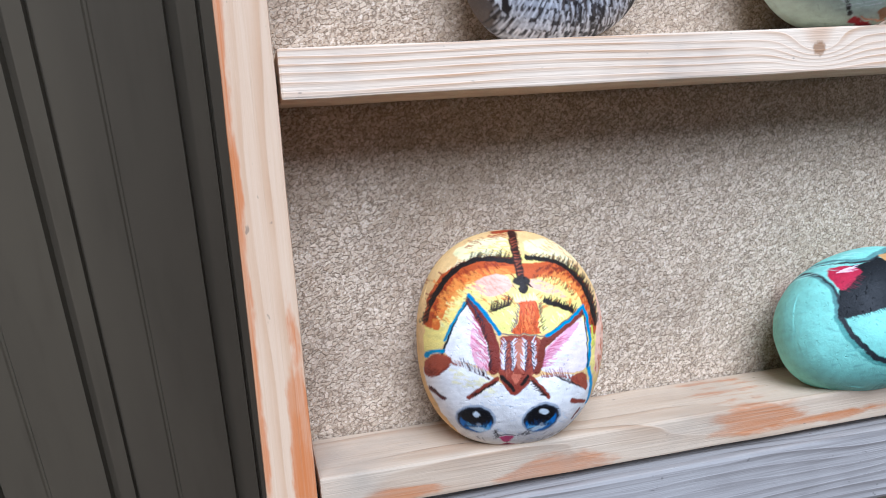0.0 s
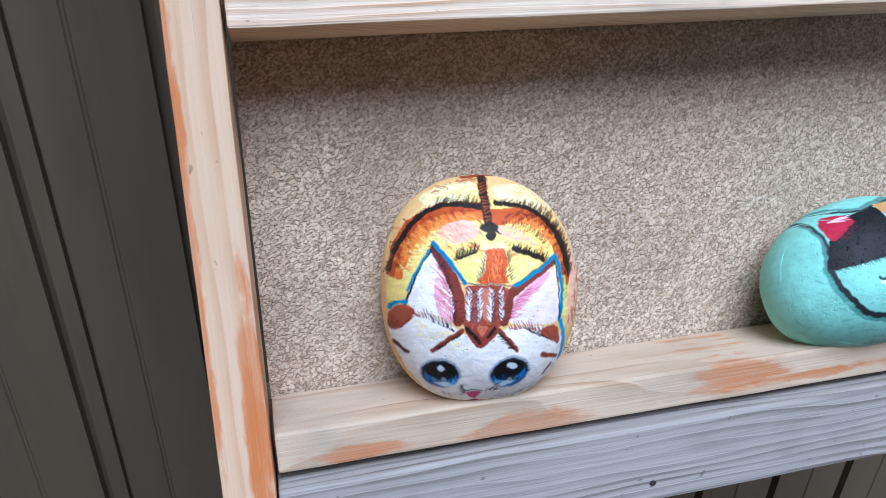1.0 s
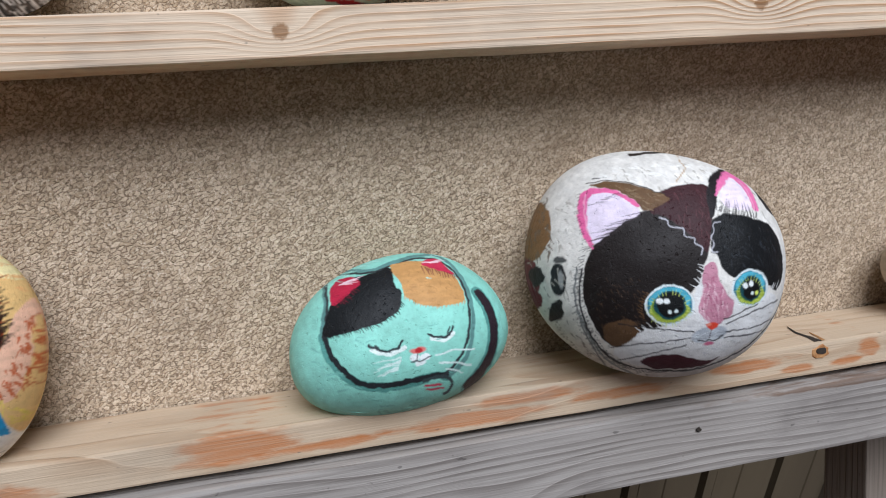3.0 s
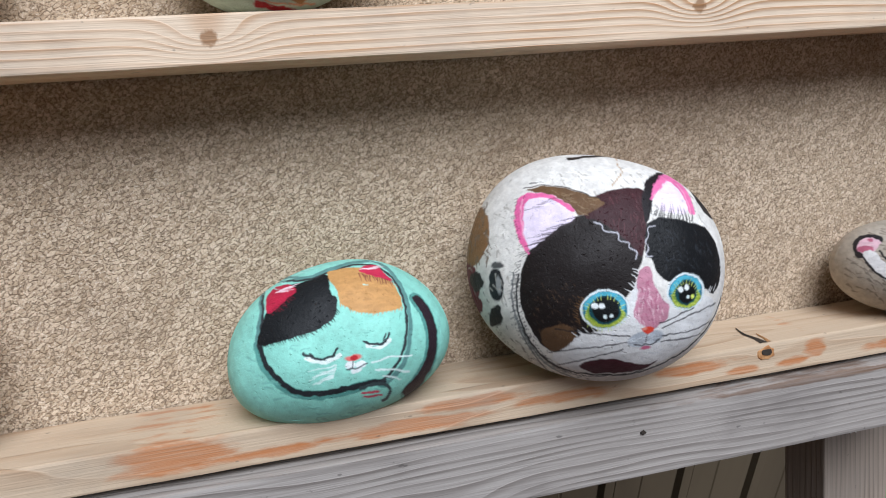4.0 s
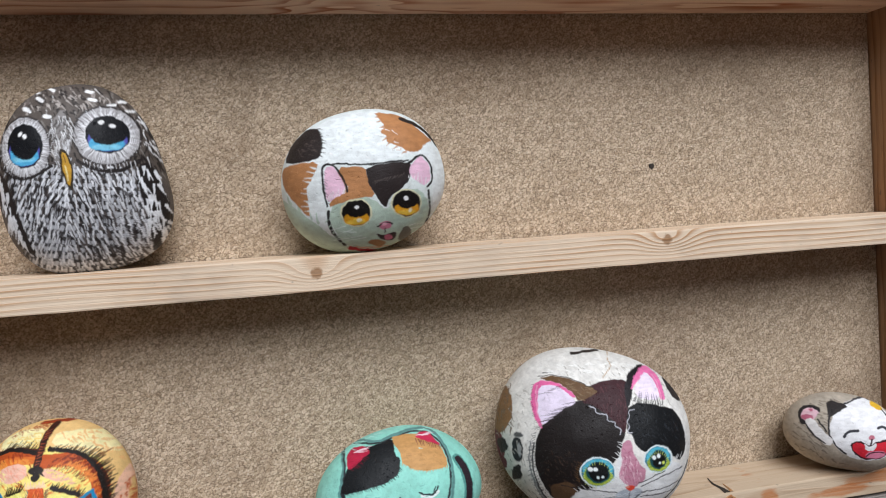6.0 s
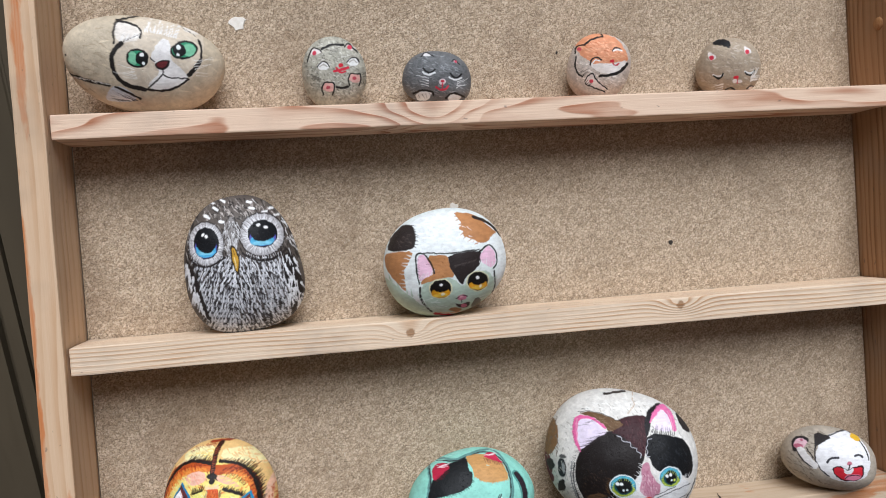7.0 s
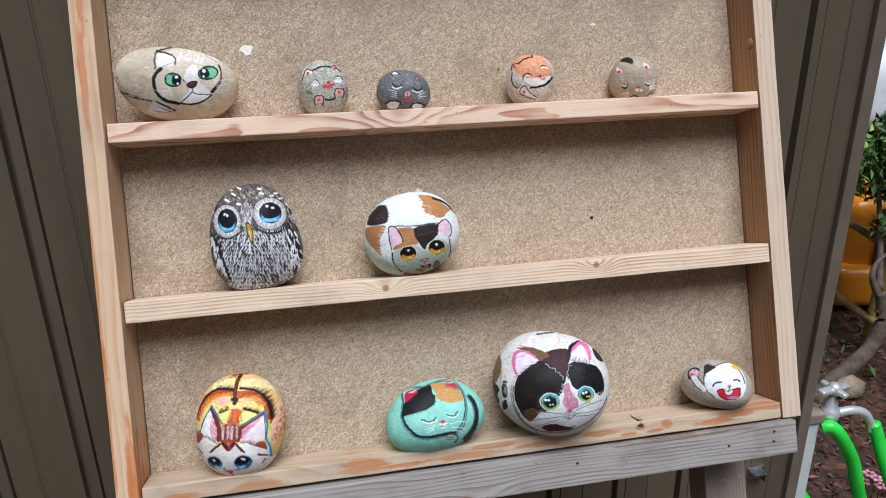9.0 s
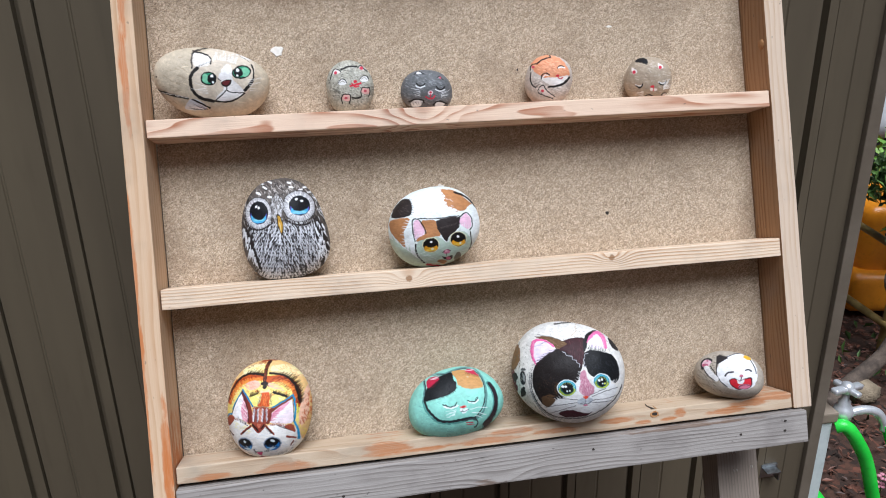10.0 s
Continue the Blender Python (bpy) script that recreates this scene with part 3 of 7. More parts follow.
st.patch('F2BCA0', 7.8, 25.1, 15.5, 22.1, 23.1, 15.7, 18.8, 16.0, 9.1, 19.6, 5.4, 21.8)
st.scatter('F8E47C', 40, 2.8, 0.5, 20, 7.6, 23.6, 19.4, 19.9, 27.1, 12.4, 14.8, 17.2)
st.patch('F4C4A6', 40.6, 27.7, 41.1, 11.8, 41.1, -3.0, 36.8, -16.0, 32.1, -19.3, 33.9, -3.1, 37.5, 11.9)
st.scatter('C85E2A', 90, 3.2, 0.6, -80, 41.9, 24.8, 45.0, 12.7, 45.2, -4.8, 35.9, -16.9, 32.7, -15.2, 37.6, -2.5)
st.stroke('9A3C18', 1.7, -3.6, 46.8, 6.0, 46.9, 20.5, 48.7, 30.6, 41.8, 38.2, 32.5, 43.0, 21.9, 45.4, 7.1, 45.2, -4.8)
st.scatter('A8481E', 40, 2.8, 0.4, -20, -18.9, 40.1, -3.6, 46.8, 5.8, 46.5, 3.1, 44.6, -11.6, 42.5)
st.stroke('1E1612', 2.0, -34.0, 17.5, -29.9, 24.2, -23.9, 30.8, -15.6, 34.5, -8.7, 34.4, 1.3, 32.1)
st.hatch('1E1612', 59, 1.1, 1.7, 3.3, -34.0, 17.5, -29.4, 24.2, -22.9, 30.6, -13.6, 34.8, -5.8, 34.5, 1.9, 32.4)
st.hatch('1E1612', 39, 0.9, -3.2, -1.7, -36.1, 10.6, -33.4, 18.5, -27.2, 27.0, -19.8, 32.3)
st.hatch('FBF2C4', 16, 0.3, 1.3, 2.5, -25.9, 31.1, -15.4, 36.1, -5.6, 35.5)
st.stroke('1E1612', 2.0, 7.3, 33.9, 15.1, 32.4, 23.4, 29.5, 29.1, 23.5, 32.6, 16.2, 34.3, 6.9)
st.hatch('1E1612', 57, 1.1, 3.1, 2.6, 7.5, 32.9, 17.2, 32.1, 25.6, 28.9, 31.2, 21.4, 34.5, 12.0, 34.4, 2.9)
st.hatch('FBF2C4', 14, 0.3, 2.1, 2.3, 9.2, 34.3, 19.6, 32.8, 27.7, 27.8)
st.hatch('3A1810', 22, 0.3, -1.4, -2.1, 8.9, 26.1, 18.1, 25.0, 24.8, 19.6)
st.hatch('4A1C10', 16, 0.3, -1.9, -1.2, 31.4, 9.2, 33.8, 2.9, 33.0, -5.0)
st.stroke('3A1A12', 3.6, 4.1, 45.2, 3.1, 39.7, 3.6, 34.2, 3.4, 29.0, 3.2, 24.0)
st.hatch('1A0F0C', 16, 0.6, -2.7, -0.4, 5.4, 43.2, 5.3, 35.1, 4.3, 24.9)
st.hatch('A05034', 12, 0.6, 2.6, 0.9, 2.5, 42.1, 2.6, 34.3, 2.6, 27.0)
st.oval('1E1410', 3.5, 24.0, 3.5, 2.0, 0)
st.oval('1E1410', 3.9, 20.8, 2.0, 2.0, 0)
st.hatch('1E1410', 10, 0.8, 1.8, -1.5, 2.8, 24.5, 6.4, 22.2)
st.patch('F6EE84', -9.1, 12.3, -6.0, 14.9, -1.9, 13.1, -1.4, 7.8, -3.7, 3.2, -7.5, 4.0, -11.4, 8.6)
st.patch('F6EE84', 8.7, 2.2, 10.9, 9.7, 14.2, 11.9, 20.3, 10.9, 23.2, 8.8, 16.4, 3.5)
st.scatter('FBF6C0', 30, 2.6, 0.5, -60, -8.2, 12.2, -1.9, 12.7, -4.1, 4.2, 11.8, 8.7, 21.2, 9.9, 11.3, 2.9)
st.hatch('2A1C10', 18, 0.8, 1.1, 3.2, -10.9, 13.4, -7.1, 13.6, -2.6, 15.1)
st.hatch('2A1C10', 14, 0.6, -2.9, -0.7, -9.0, 13.2, -2.7, 14.7)
st.hatch('1E1410', 30, 1.0, 1.4, 2.8, 11.5, 14.5, 16.3, 12.7, 23.9, 9.7)
st.stroke('1E1410', 1.9, 12.0, 15.0, 17.4, 13.1, 23.4, 10.2)
st.patch('D85E26', 0.9, 16.3, 8.6, 15.7, 9.3, 10.8, 7.6, 6.1, 9.7, 1.6, -4.2, 3.1, -0.1, 6.8, 1.1, 11.5)
st.scatter('B04418', 40, 3.2, 0.5, -88, 1.7, 15.3, 8.5, 14.7, 7.4, 3.3, -2.3, 3.6)
st.scatter('F08A44', 26, 2.8, 0.4, -88, 2.6, 14.2, 7.4, 13.9, 5.4, 3.4, 0.6, 3.8)
st.hatch('F2D0A8', 12, 1.0, -0.3, 2.9, -0.1, 16.2, 9.1, 15.7)
st.hatch('8A7A70', 14, 0.6, -1.0, 1.8, 1.1, 14.3, -0.2, 7.7, -2.7, 4.1)
st.hatch('6A5A40', 14, 0.6, 1.5, 1.4, 9.6, 13.7, 9.2, 7.0, 10.3, 3.0)
st.patch('93402E', -7.6, 3.1, 10.1, 0.9, 7.4, -8.2, 5.1, -14.3, -4.0, -19.9, -10.2, -12.6, -8.2, -5.0)
st.scatter('B86A54', 50, 2.8, 0.4, -88, -7.2, 1.6, 9.1, 0.3, 4.1, -13.8, -8.3, -12.7)
st.patch('C27A62', -1.6, 0.7, 2.3, 0.3, 0.4, -11.5, -2.5, -11.2)
st.hatch('F2EEF4', 13, 0.8, -1.3, 2.2, -5.7, -0.4, -7.2, -10.9)
st.hatch('262A3C', 12, 0.5, 1.7, 2.0, -6.3, -0.9, -6.9, -11.9)
st.hatch('F2EEF4', 13, 0.8, 1.7, 2.0, -3.2, -0.6, -3.8, -11.1)
st.hatch('262A3C', 12, 0.5, -1.4, 2.2, -2.9, -1.1, -3.5, -12.1)
st.hatch('F2EEF4', 13, 0.8, -1.4, 2.2, 2.5, -1.1, 1.0, -11.5)
st.hatch('262A3C', 12, 0.5, 1.7, 2.0, 1.9, -1.5, 1.3, -12.5)
st.hatch('F2EEF4', 13, 0.8, 1.7, 2.0, 5.2, -1.3, 4.6, -11.9)
st.hatch('262A3C', 12, 0.5, -1.4, 2.2, 5.6, -1.8, 5.0, -12.9)
st.stroke('4A5A62', 0.4, -8.0, 3.1, 0.5, 2.7, 10.1, 0.9)
st.patch('F8F4F4', -20.2, 16.6, -17.9, 15.9, -15.3, 7.0, -12.3, -2.8, -13.0, -11.4, -19.4, -8.1, -31.2, -4.1, -26.9, 6.0)
st.patch('EFB4C4', -17.3, 12.0, -14.5, 5.0, -12.5, -4.7, -13.4, -11.9, -18.5, -9.1, -20.0, 1.6)
st.hatch('F8F4F4', 22, 1.0, -4.1, 2.8, -17.3, 11.0, -14.6, 4.1, -13.0, -9.5)
st.hatch('C04868', 20, 0.5, -5.2, 6.1, -15.1, 7.0, -13.6, -0.8, -13.0, -11.4)
st.stroke('7A2E22', 4.3, -17.8, 16.9, -14.6, 9.8, -11.8, 3.9, -10.0, -3.0, -11.2, -10.6)
st.hatch('1E1A24', 22, 0.6, 0.9, 2.0, -16.8, 12.0, -12.9, 2.0, -12.7, -10.5)
st.stroke('1F7FB4', 1.6, -18.5, 19.7, -15.5, 16.2, -11.3, 9.6, -7.6, 3.1)
st.stroke('10384E', 0.6, -19.2, 19.0, -16.6, 14.4, -14.2, 8.9)
st.stroke('16242C', 0.9, -19.4, 16.9, -23.5, 12.5, -28.0, 4.1, -31.6, -4.1)
st.stroke('2C8CB4', 0.9, -20.4, 17.0, -25.6, 9.8, -29.9, 2.2)
st.patch('F6E6EC', 27.6, 7.9, 29.7, 0.3, 28.8, -15.6, 16.1, -14.5, 7.3, -13.1, 8.6, -5.5, 17.2, 1.5)
st.patch('ECAEC2', 9.7, -4.6, 21.6, 4.0, 27.3, 5.5, 21.1, -1.8, 12.2, -11.6, 7.6, -12.6)
st.hatch('FAF6F8', 24, 1.0, 5.2, -1.5, 8.1, -12.2, 16.7, -5.2, 27.2, 4.5)
st.hatch('CC6484', 16, 0.5, 4.5, 0.5, 8.2, -11.2, 11.1, -4.7, 17.0, -0.4)
st.stroke('7A3426', 3.6, 9.9, -1.7, 16.3, 2.5, 27.7, 8.9)
st.stroke('7A3426', 2.8, 9.3, -2.6, 7.9, -8.3, 6.1, -13.0)
st.stroke('1F88B8', 1.4, 11.1, 0.9, 18.5, 4.3, 28.6, 10.8)
st.stroke('1F88B8', 1.5, 29.3, 11.3, 30.9, 3.2, 30.8, -5.8, 28.8, -13.6)
st.stroke('16303C', 0.6, 28.8, 8.3, 29.6, 0.3, 28.8, -14.6)
st.stroke('D8D848', 0.7, 32.5, 3.1, 32.1, -4.9)
st.patch('F6F3EE', -39.3, -7.7, -30.7, -4.2, -22.2, -7.5, -13.0, -12.4, -4.0, -20.9, 6.0, -14.9, 18.1, -14.7, 29.4, -18.8, 32.3, -28.5, 29.6, -39.9, 18.0, -48.6, -1.7, -52.4, -18.1, -49.7, -31.8, -31.0, -38.1, -18.3)
st.scatter('F6EEC0', 30, 3.6, 0.9, -20, -29.1, -9.6, -13.2, -14.3, -13.7, -22.2, -27.8, -17.7)
st.scatter('DDE2EA', 60, 3.2, 0.5, -20, -28.4, -26.0, -10.7, -20.4, 7.7, -22.0, 20.6, -34.5, 4.1, -43.9, -19.3, -39.8)
st.patch('A04E36', -38.4, -5.6, -32.5, -2.6, -26.9, -5.8, -29.0, -8.7, -35.5, -13.7, -39.0, -11.9)
st.hatch('7A2E20', 14, 0.6, 3.2, 2.2, -38.3, -9.7, -36.5, -13.8, -30.1, -9.6)
st.stroke('2A90BC', 1.7, -37.8, -4.0, -34.5, -2.0, -30.5, -1.9)
st.hatch('8A3A2C', 24, 0.8, -1.7, 3.0, -27.0, -7.7, -20.5, -10.0, -13.2, -14.3)
st.hatch('2A2630', 18, 0.6, -1.3, 3.2, -23.2, -8.9, -13.2, -14.3)
st.hatch('F6F3EE', 12, 0.6, -1.1, 2.6, -25.1, -8.3, -14.0, -13.3)
st.stroke('8A3A28', 1.9, -21.8, -21.9, -16.3, -18.1, -10.3, -14.5)
st.hatch('2A1614', 12, 0.8, -1.9, -0.5, -19.3, -20.9, -10.4, -15.5)
st.stroke('5A1E16', 1.7, -36.9, -18.1, -34.0, -20.4, -31.9, -22.1)
st.hatch('2A1614', 8, 0.6, 1.4, -1.0, -37.4, -17.3, -32.5, -21.1)
st.patch('8A3828', -9.8, -13.1, -1.8, -16.2, 5.1, -13.8, -0.1, -20.3, -4.3, -22.7, -7.2, -18.7)
st.patch('C06A50', -5.0, -13.0, 0.3, -13.4, -2.9, -18.2)
st.stroke('1E1412', 1.5, -8.4, -13.9, -5.2, -17.4, -3.8, -19.9)
st.stroke('1E1412', 1.3, 2.1, -14.7, -0.5, -17.8)
st.stroke('8A3A28', 1.7, 4.0, -15.7, 7.2, -19.9, 10.4, -24.1)
st.hatch('2A1614', 12, 0.8, -2.2, 0.0, 4.4, -16.7, 9.6, -23.7)
st.patch('A04E36', 21.3, -16.1, 28.4, -16.1, 29.4, -24.1, 24.6, -22.2, 20.1, -18.9)
st.hatch('8A3A2C', 20, 0.8, -0.9, 2.7, 7.9, -15.6, 16.0, -15.4, 24.6, -20.1)
st.hatch('2A2224', 14, 0.6, -1.7, 1.8, 16.0, -16.9, 25.8, -22.4)
st.stroke('8A3A28', 1.9, 21.2, -27.4, 27.5, -29.0)
st.stroke('7A2E20', 1.1, 25.3, -32.2, 22.1, -36.2)
st.stroke('2C9AD0', 1.9, 29.7, -14.7, 31.5, -21.3, 30.0, -30.1)
st.scatter('F0D860', 14, 3.2, 0.5, -80, 32.7, -15.2, 39.0, -26.8, 32.2, -26.0)
st.scatter('6A6264', 60, 2.3, 0.2, -30, -38.3, -33.5, -26.2, -37.9, -15.4, -50.3, -26.4, -46.0, -36.3, -36.9)
st.scatter('6A6264', 60, 2.3, 0.2, 30, 6.0, -42.8, 19.5, -40.8, 26.8, -32.6, 22.4, -40.7, 9.5, -51.1)
st.oval('AEB8C6', -19.5, -31.4, 8.1, 6.4, -14)
st.oval('1C2430', -19.6, -31.6, 7.4, 5.6, -14)
st.oval('2A78C8', -19.4, -33.0, 6.6, 4.2, -14)
st.oval('78BCEC', -18.3, -34.6, 4.9, 2.3, -14)
st.oval('DCEFF8', -18.4, -36.0, 3.7, 1.1, -14)
st.oval('07090E', -19.3, -30.5, 6.2, 3.6, -14)
st.oval('AEB8C6', 7.5, -32.8, 8.6, 6.5, 16)
st.oval('1C2430', 7.5, -33.0, 7.7, 5.7, 16)
st.oval('2A78C8', 7.3, -34.3, 6.8, 4.3, 16)
st.oval('78BCEC', 6.1, -35.7, 4.8, 2.5, 16)
st.oval('DCEFF8', 6.2, -37.1, 3.6, 1.0, 16)
st.oval('07090E', 7.3, -31.9, 6.3, 3.8, 16)
st.hatch('10406E', 14, 0.6, 0.5, 2.1, -24.0, -34.9, -15.2, -34.9)
st.hatch('10406E', 14, 0.6, -0.5, 2.1, 2.5, -35.6, 11.8, -36.3)
st.oval('DCE6EC', -18.9, -29.2, 1.4, 1.3, 0)
st.oval('DCE6EC', 8.3, -30.1, 1.9, 1.3, 0)
st.oval('9AA4B0', -18.3, -33.9, 0.9, 0.8, 0)
st.oval('9AA4B0', 7.6, -35.5, 0.9, 0.8, 0)
st.patch('D2487A', -10.6, -39.8, -3.2, -40.4, -5.7, -43.5, -7.8, -43.4)
st.stroke('3A1A20', 0.4, -10.8, -39.6, -6.9, -39.3, -3.0, -40.4)
st.stroke('2A1A1C', 0.4, -6.6, -43.4, -6.4, -45.7)
st.patch('B83C5C', -12.0, -45.7, -6.6, -43.9, -0.3, -45.5, -3.0, -52.2, -10.2, -51.5)
st.stroke('3A1A20', 0.4, -12.9, -45.3, -9.5, -46.1, -6.5, -44.5, -3.3, -46.4, 1.0, -44.7)
st.scatter('55504E', 26, 2.1, 0.3, -140, -11.3, -36.2, -9.8, -41.2, -11.4, -38.6)
st.scatter('55504E', 22, 2.1, 0.3, 30, -2.4, -40.5, 2.5, -37.4, 1.7, -40.9)
st.done()

st = Stone('mint green painted stone with black and tan patches', pose(0.2754, 0.0155, -0.1407, -23.4, 0, -2.3),
           0.0487, 0.0345, 0.034, 0.03, 2.15, -0.1, 9, '98DCCC', 150, 420, 2)
st.stroke('5F9D94', 3.6, -33.6, -0.8, -33.0, -8.4, -29.0, -14.7, -24.3, -20.3, -17.2, -23.7, -6.6, -24.9, 6.9, -23.0, 15.7, -23.1)
st.stroke('64928E', 1.9, -33.6, -0.8, -32.7, 4.6, -30.9, 11.1, -30.8, 20.1, -29.1, 28.3, -22.4, 29.6, -11.1, 24.3, -2.5, 27.4, 8.9, 30.2, 18.1, 31.4, 23.9, 26.4, 27.3, 17.6, 29.4, 9.5, 29.3, -0.4, 27.3, -9.6, 24.7, -16.0, 20.5, -20.9, 15.7, -23.1)
st.stroke('262A2E', 2.1, -32.9, -1.0, -31.9, -8.0, -28.1, -14.4, -23.2, -20.5, -16.1, -23.4, -6.3, -23.9, 6.9, -22.8, 15.3, -22.4)
st.stroke('343A3E', 1.2, -32.9, -1.0, -31.7, 4.4, -30.3, 10.9, -30.1, 19.8, -28.8, 28.0, -19.8, 26.1, -11.1, 23.3, -2.4, 25.7, 9.0, 28.7, 17.0, 28.6, 23.1, 23.7, 26.3, 16.5, 28.0, 9.0, 27.5, -0.3, 25.9, -8.3, 23.2, -13.7, 18.8, -19.8, 14.0, -22.5)
st.patch('14171A', -33.8, -0.7, -32.2, 4.5, -29.4, 11.2, -25.2, 14.8, -20.7, 23.3, -11.0, 23.0, -1.9, 25.9, -2.3, 15.3, 0.2, 12.9, -1.0, 6.5, -3.4, 3.8, -9.7, 0.6, -16.3, -0.5, -23.5, -1.5, -30.0, -2.0)
st.hatch('14171A', 34, 0.7, 1.2, -1.8, -31.9, -0.7, -20.8, -1.1, -11.4, 0.9, -3.8, 3.9, -0.8, 8.9)
st.patch('C9995E', -2.5, 26.7, 4.5, 27.3, 12.5, 26.9, 19.3, 23.8, 24.6, 17.7, 27.0, 9.1, 26.3, 6.1, 20.1, 4.7, 12.4, 4.8, 6.0, 6.3, 0.6, 10.9, 0.4, 17.5, -2.3, 22.1)
st.hatch('C9995E', 22, 0.7, -0.3, -1.4, 1.0, 10.8, 7.1, 6.1, 19.0, 4.8, 26.3, 6.1)
st.scatter('B88A54', 30, 2.9, 0.5, -20, -0.0, 23.1, 24.6, 17.7, 24.8, 7.2, 6.1, 7.9)
st.patch('B82444', -29.2, 12.7, -28.4, 20.1, -24.6, 24.2, -18.3, 23.8, -15.2, 19.1, -18.6, 17.1, -23.9, 13.1, -27.9, 10.8)
st.hatch('F6D8E0', 8, 0.7, 6.3, -0.3, -24.3, 20.7, -20.5, 21.9)
st.hatch('7A1830', 10, 0.5, 2.0, -2.5, -27.4, 12.2, -18.6, 17.1)
st.patch('C42E50', 10.4, 24.5, 13.6, 28.1, 19.3, 27.8, 23.0, 21.2, 24.6, 18.2, 20.2, 20.2, 14.7, 22.3)
st.hatch('F6D8E0', 8, 0.7, 5.0, 1.1, 11.8, 25.6, 18.6, 25.7)
st.hatch('6A1830', 14, 0.5, 0.3, -2.8, 10.9, 23.3, 24.2, 18.8)
st.stroke('E9F8F4', 1.7, -15.0, -9.7, -8.8, -12.5, -1.7, -10.5)
st.stroke('2E383C', 1.0, -15.9, -7.8, -12.4, -9.9, -8.6, -11.0, -4.2, -10.1, -2.5, -7.7)
st.stroke('2E383C', 0.7, -13.5, -8.2, -11.6, -10.1)
st.stroke('E9F8F4', 1.7, 9.4, -8.0, 14.2, -9.5, 18.9, -6.9)
st.stroke('2E383C', 1.0, 8.3, -6.3, 11.6, -7.8, 15.0, -8.2, 17.8, -6.8, 19.4, -4.2)
st.stroke('2E383C', 0.7, 16.5, -6.6, 17.7, -4.0)
st.oval('E07A74', 3.5, -11.9, 3.4, 1.3, 8)
st.oval('B4222A', 3.7, -11.9, 1.7, 1.1, 0)
st.oval('F2FAFA', 2.1, -14.7, 2.1, 1.5, 0)
st.oval('F2FAFA', 6.4, -14.9, 2.2, 1.5, 0)
st.oval('F2FAFA', 4.1, -17.0, 2.1, 1.1, 0)
st.stroke('4A5658', 0.6, 0.5, -16.5, 2.8, -15.7, 4.4, -16.6, 6.3, -15.5, 9.0, -14.8)
st.stroke('4A5658', 0.5, 3.3, -13.4, 3.0, -16.0)
st.hatch('E2F7F3', 8, 0.6, -9.2, -0.7, -3.7, -14.1, -5.4, -18.6)
st.stroke('E2F7F3', 0.7, 10.7, -14.8, 19.3, -13.2, 27.7, -13.7)
st.stroke('E2F7F3', 0.7, 12.1, -17.6, 19.7, -18.6, 26.5, -19.7)
st.stroke('E2F7F3', 0.6, 15.2, -20.2, 22.5, -22.4)
st.stroke('3E4C4E', 1.4, 5.4, -24.1, 11.2, -23.2, 15.6, -23.3, 17.9, -25.8, 16.9, -28.7, 14.9, -29.7)
st.patch('98DCCC', 7.2, -23.9, 13.3, -24.1, 15.6, -25.9, 14.2, -28.8, 8.1, -28.0)
st.stroke('C44A5C', 0.8, 5.9, -25.9, 13.0, -26.0)
st.stroke('C44A5C', 0.8, 6.9, -27.4, 14.0, -27.4)
st.stroke('5F9D94', 6.2, 33.6, 9.9, 37.8, 1.6, 38.6, -8.0, 36.1, -17.0, 30.9, -24.2, 26.1, -27.9)
st.stroke('2E222A', 4.3, 34.0, 9.9, 38.3, 1.6, 39.1, -8.0, 36.3, -17.0, 31.0, -24.0, 25.8, -27.4)
st.hatch('2E222A', 9, 0.7, -1.8, -2.3, 24.1, -26.5, 32.4, -25.7)
st.stroke('9CE0D2', 1.0, 42.3, 6.9, 43.7, -5.7, 39.7, -19.2)
st.scatter('B6ECE0', 40, 3.8, 0.7, -15, -42.5, 17.9, -17.4, 33.7, 17.1, 37.1, 43.2, 23.6, 3.8, 33.5)
st.scatter('7EBEB2', 60, 3.8, 0.6, -15, -43.2, -0.1, -29.2, -25.5, -3.7, -38.8, 32.6, -30.8, 13.7, -32.1, -17.9, -26.4)
st.done()

st = Stone('large round white stone with black and maroon patches', pose(0.3922, 0.0014, -0.1195, -12.4, 0, -19.0),
           0.0578, 0.0503, 0.046, 0.044, 2.15, 0.0, -14, 'E8E6E0', 160, 440, 3)
st.grain(0.14, 0.9)
st.oval('8E6C48', -55.4, 17.4, 10.3, 15.4, -8)
st.oval('6A2834', -57.4, -5.6, 6.5, 10.6, 0)
st.oval('24262A', -43.4, -5.6, 3.1, 6.8, 0)
st.oval('9A9E9E', -42.3, -5.6, 1.1, 3.9, 0)
st.oval('5A5C5C', -42.4, 2.6, 2.7, 1.4, 0)
st.stroke('6A6A68', 0.7, -26.1, 37.1, -21, 36.8)
st.hatch('8A8680', 20, 0.4, -1.3, -2.2, -47.8, -17.5, -39.1, -33.2, -27.9, -45.3)
st.scatter('B4B0A8', 120, 3.1, 0.7, -60, -57.6, 2.9, -43.2, 27.1, -22.4, 40.3, -2.8, 44.1, 32.5, 42.7, 48.5, 17.6, 39.5, 12.5, -36.4, -17.3)
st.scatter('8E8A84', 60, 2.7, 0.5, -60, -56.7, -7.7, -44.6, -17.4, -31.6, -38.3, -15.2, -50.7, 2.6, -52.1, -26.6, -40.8)
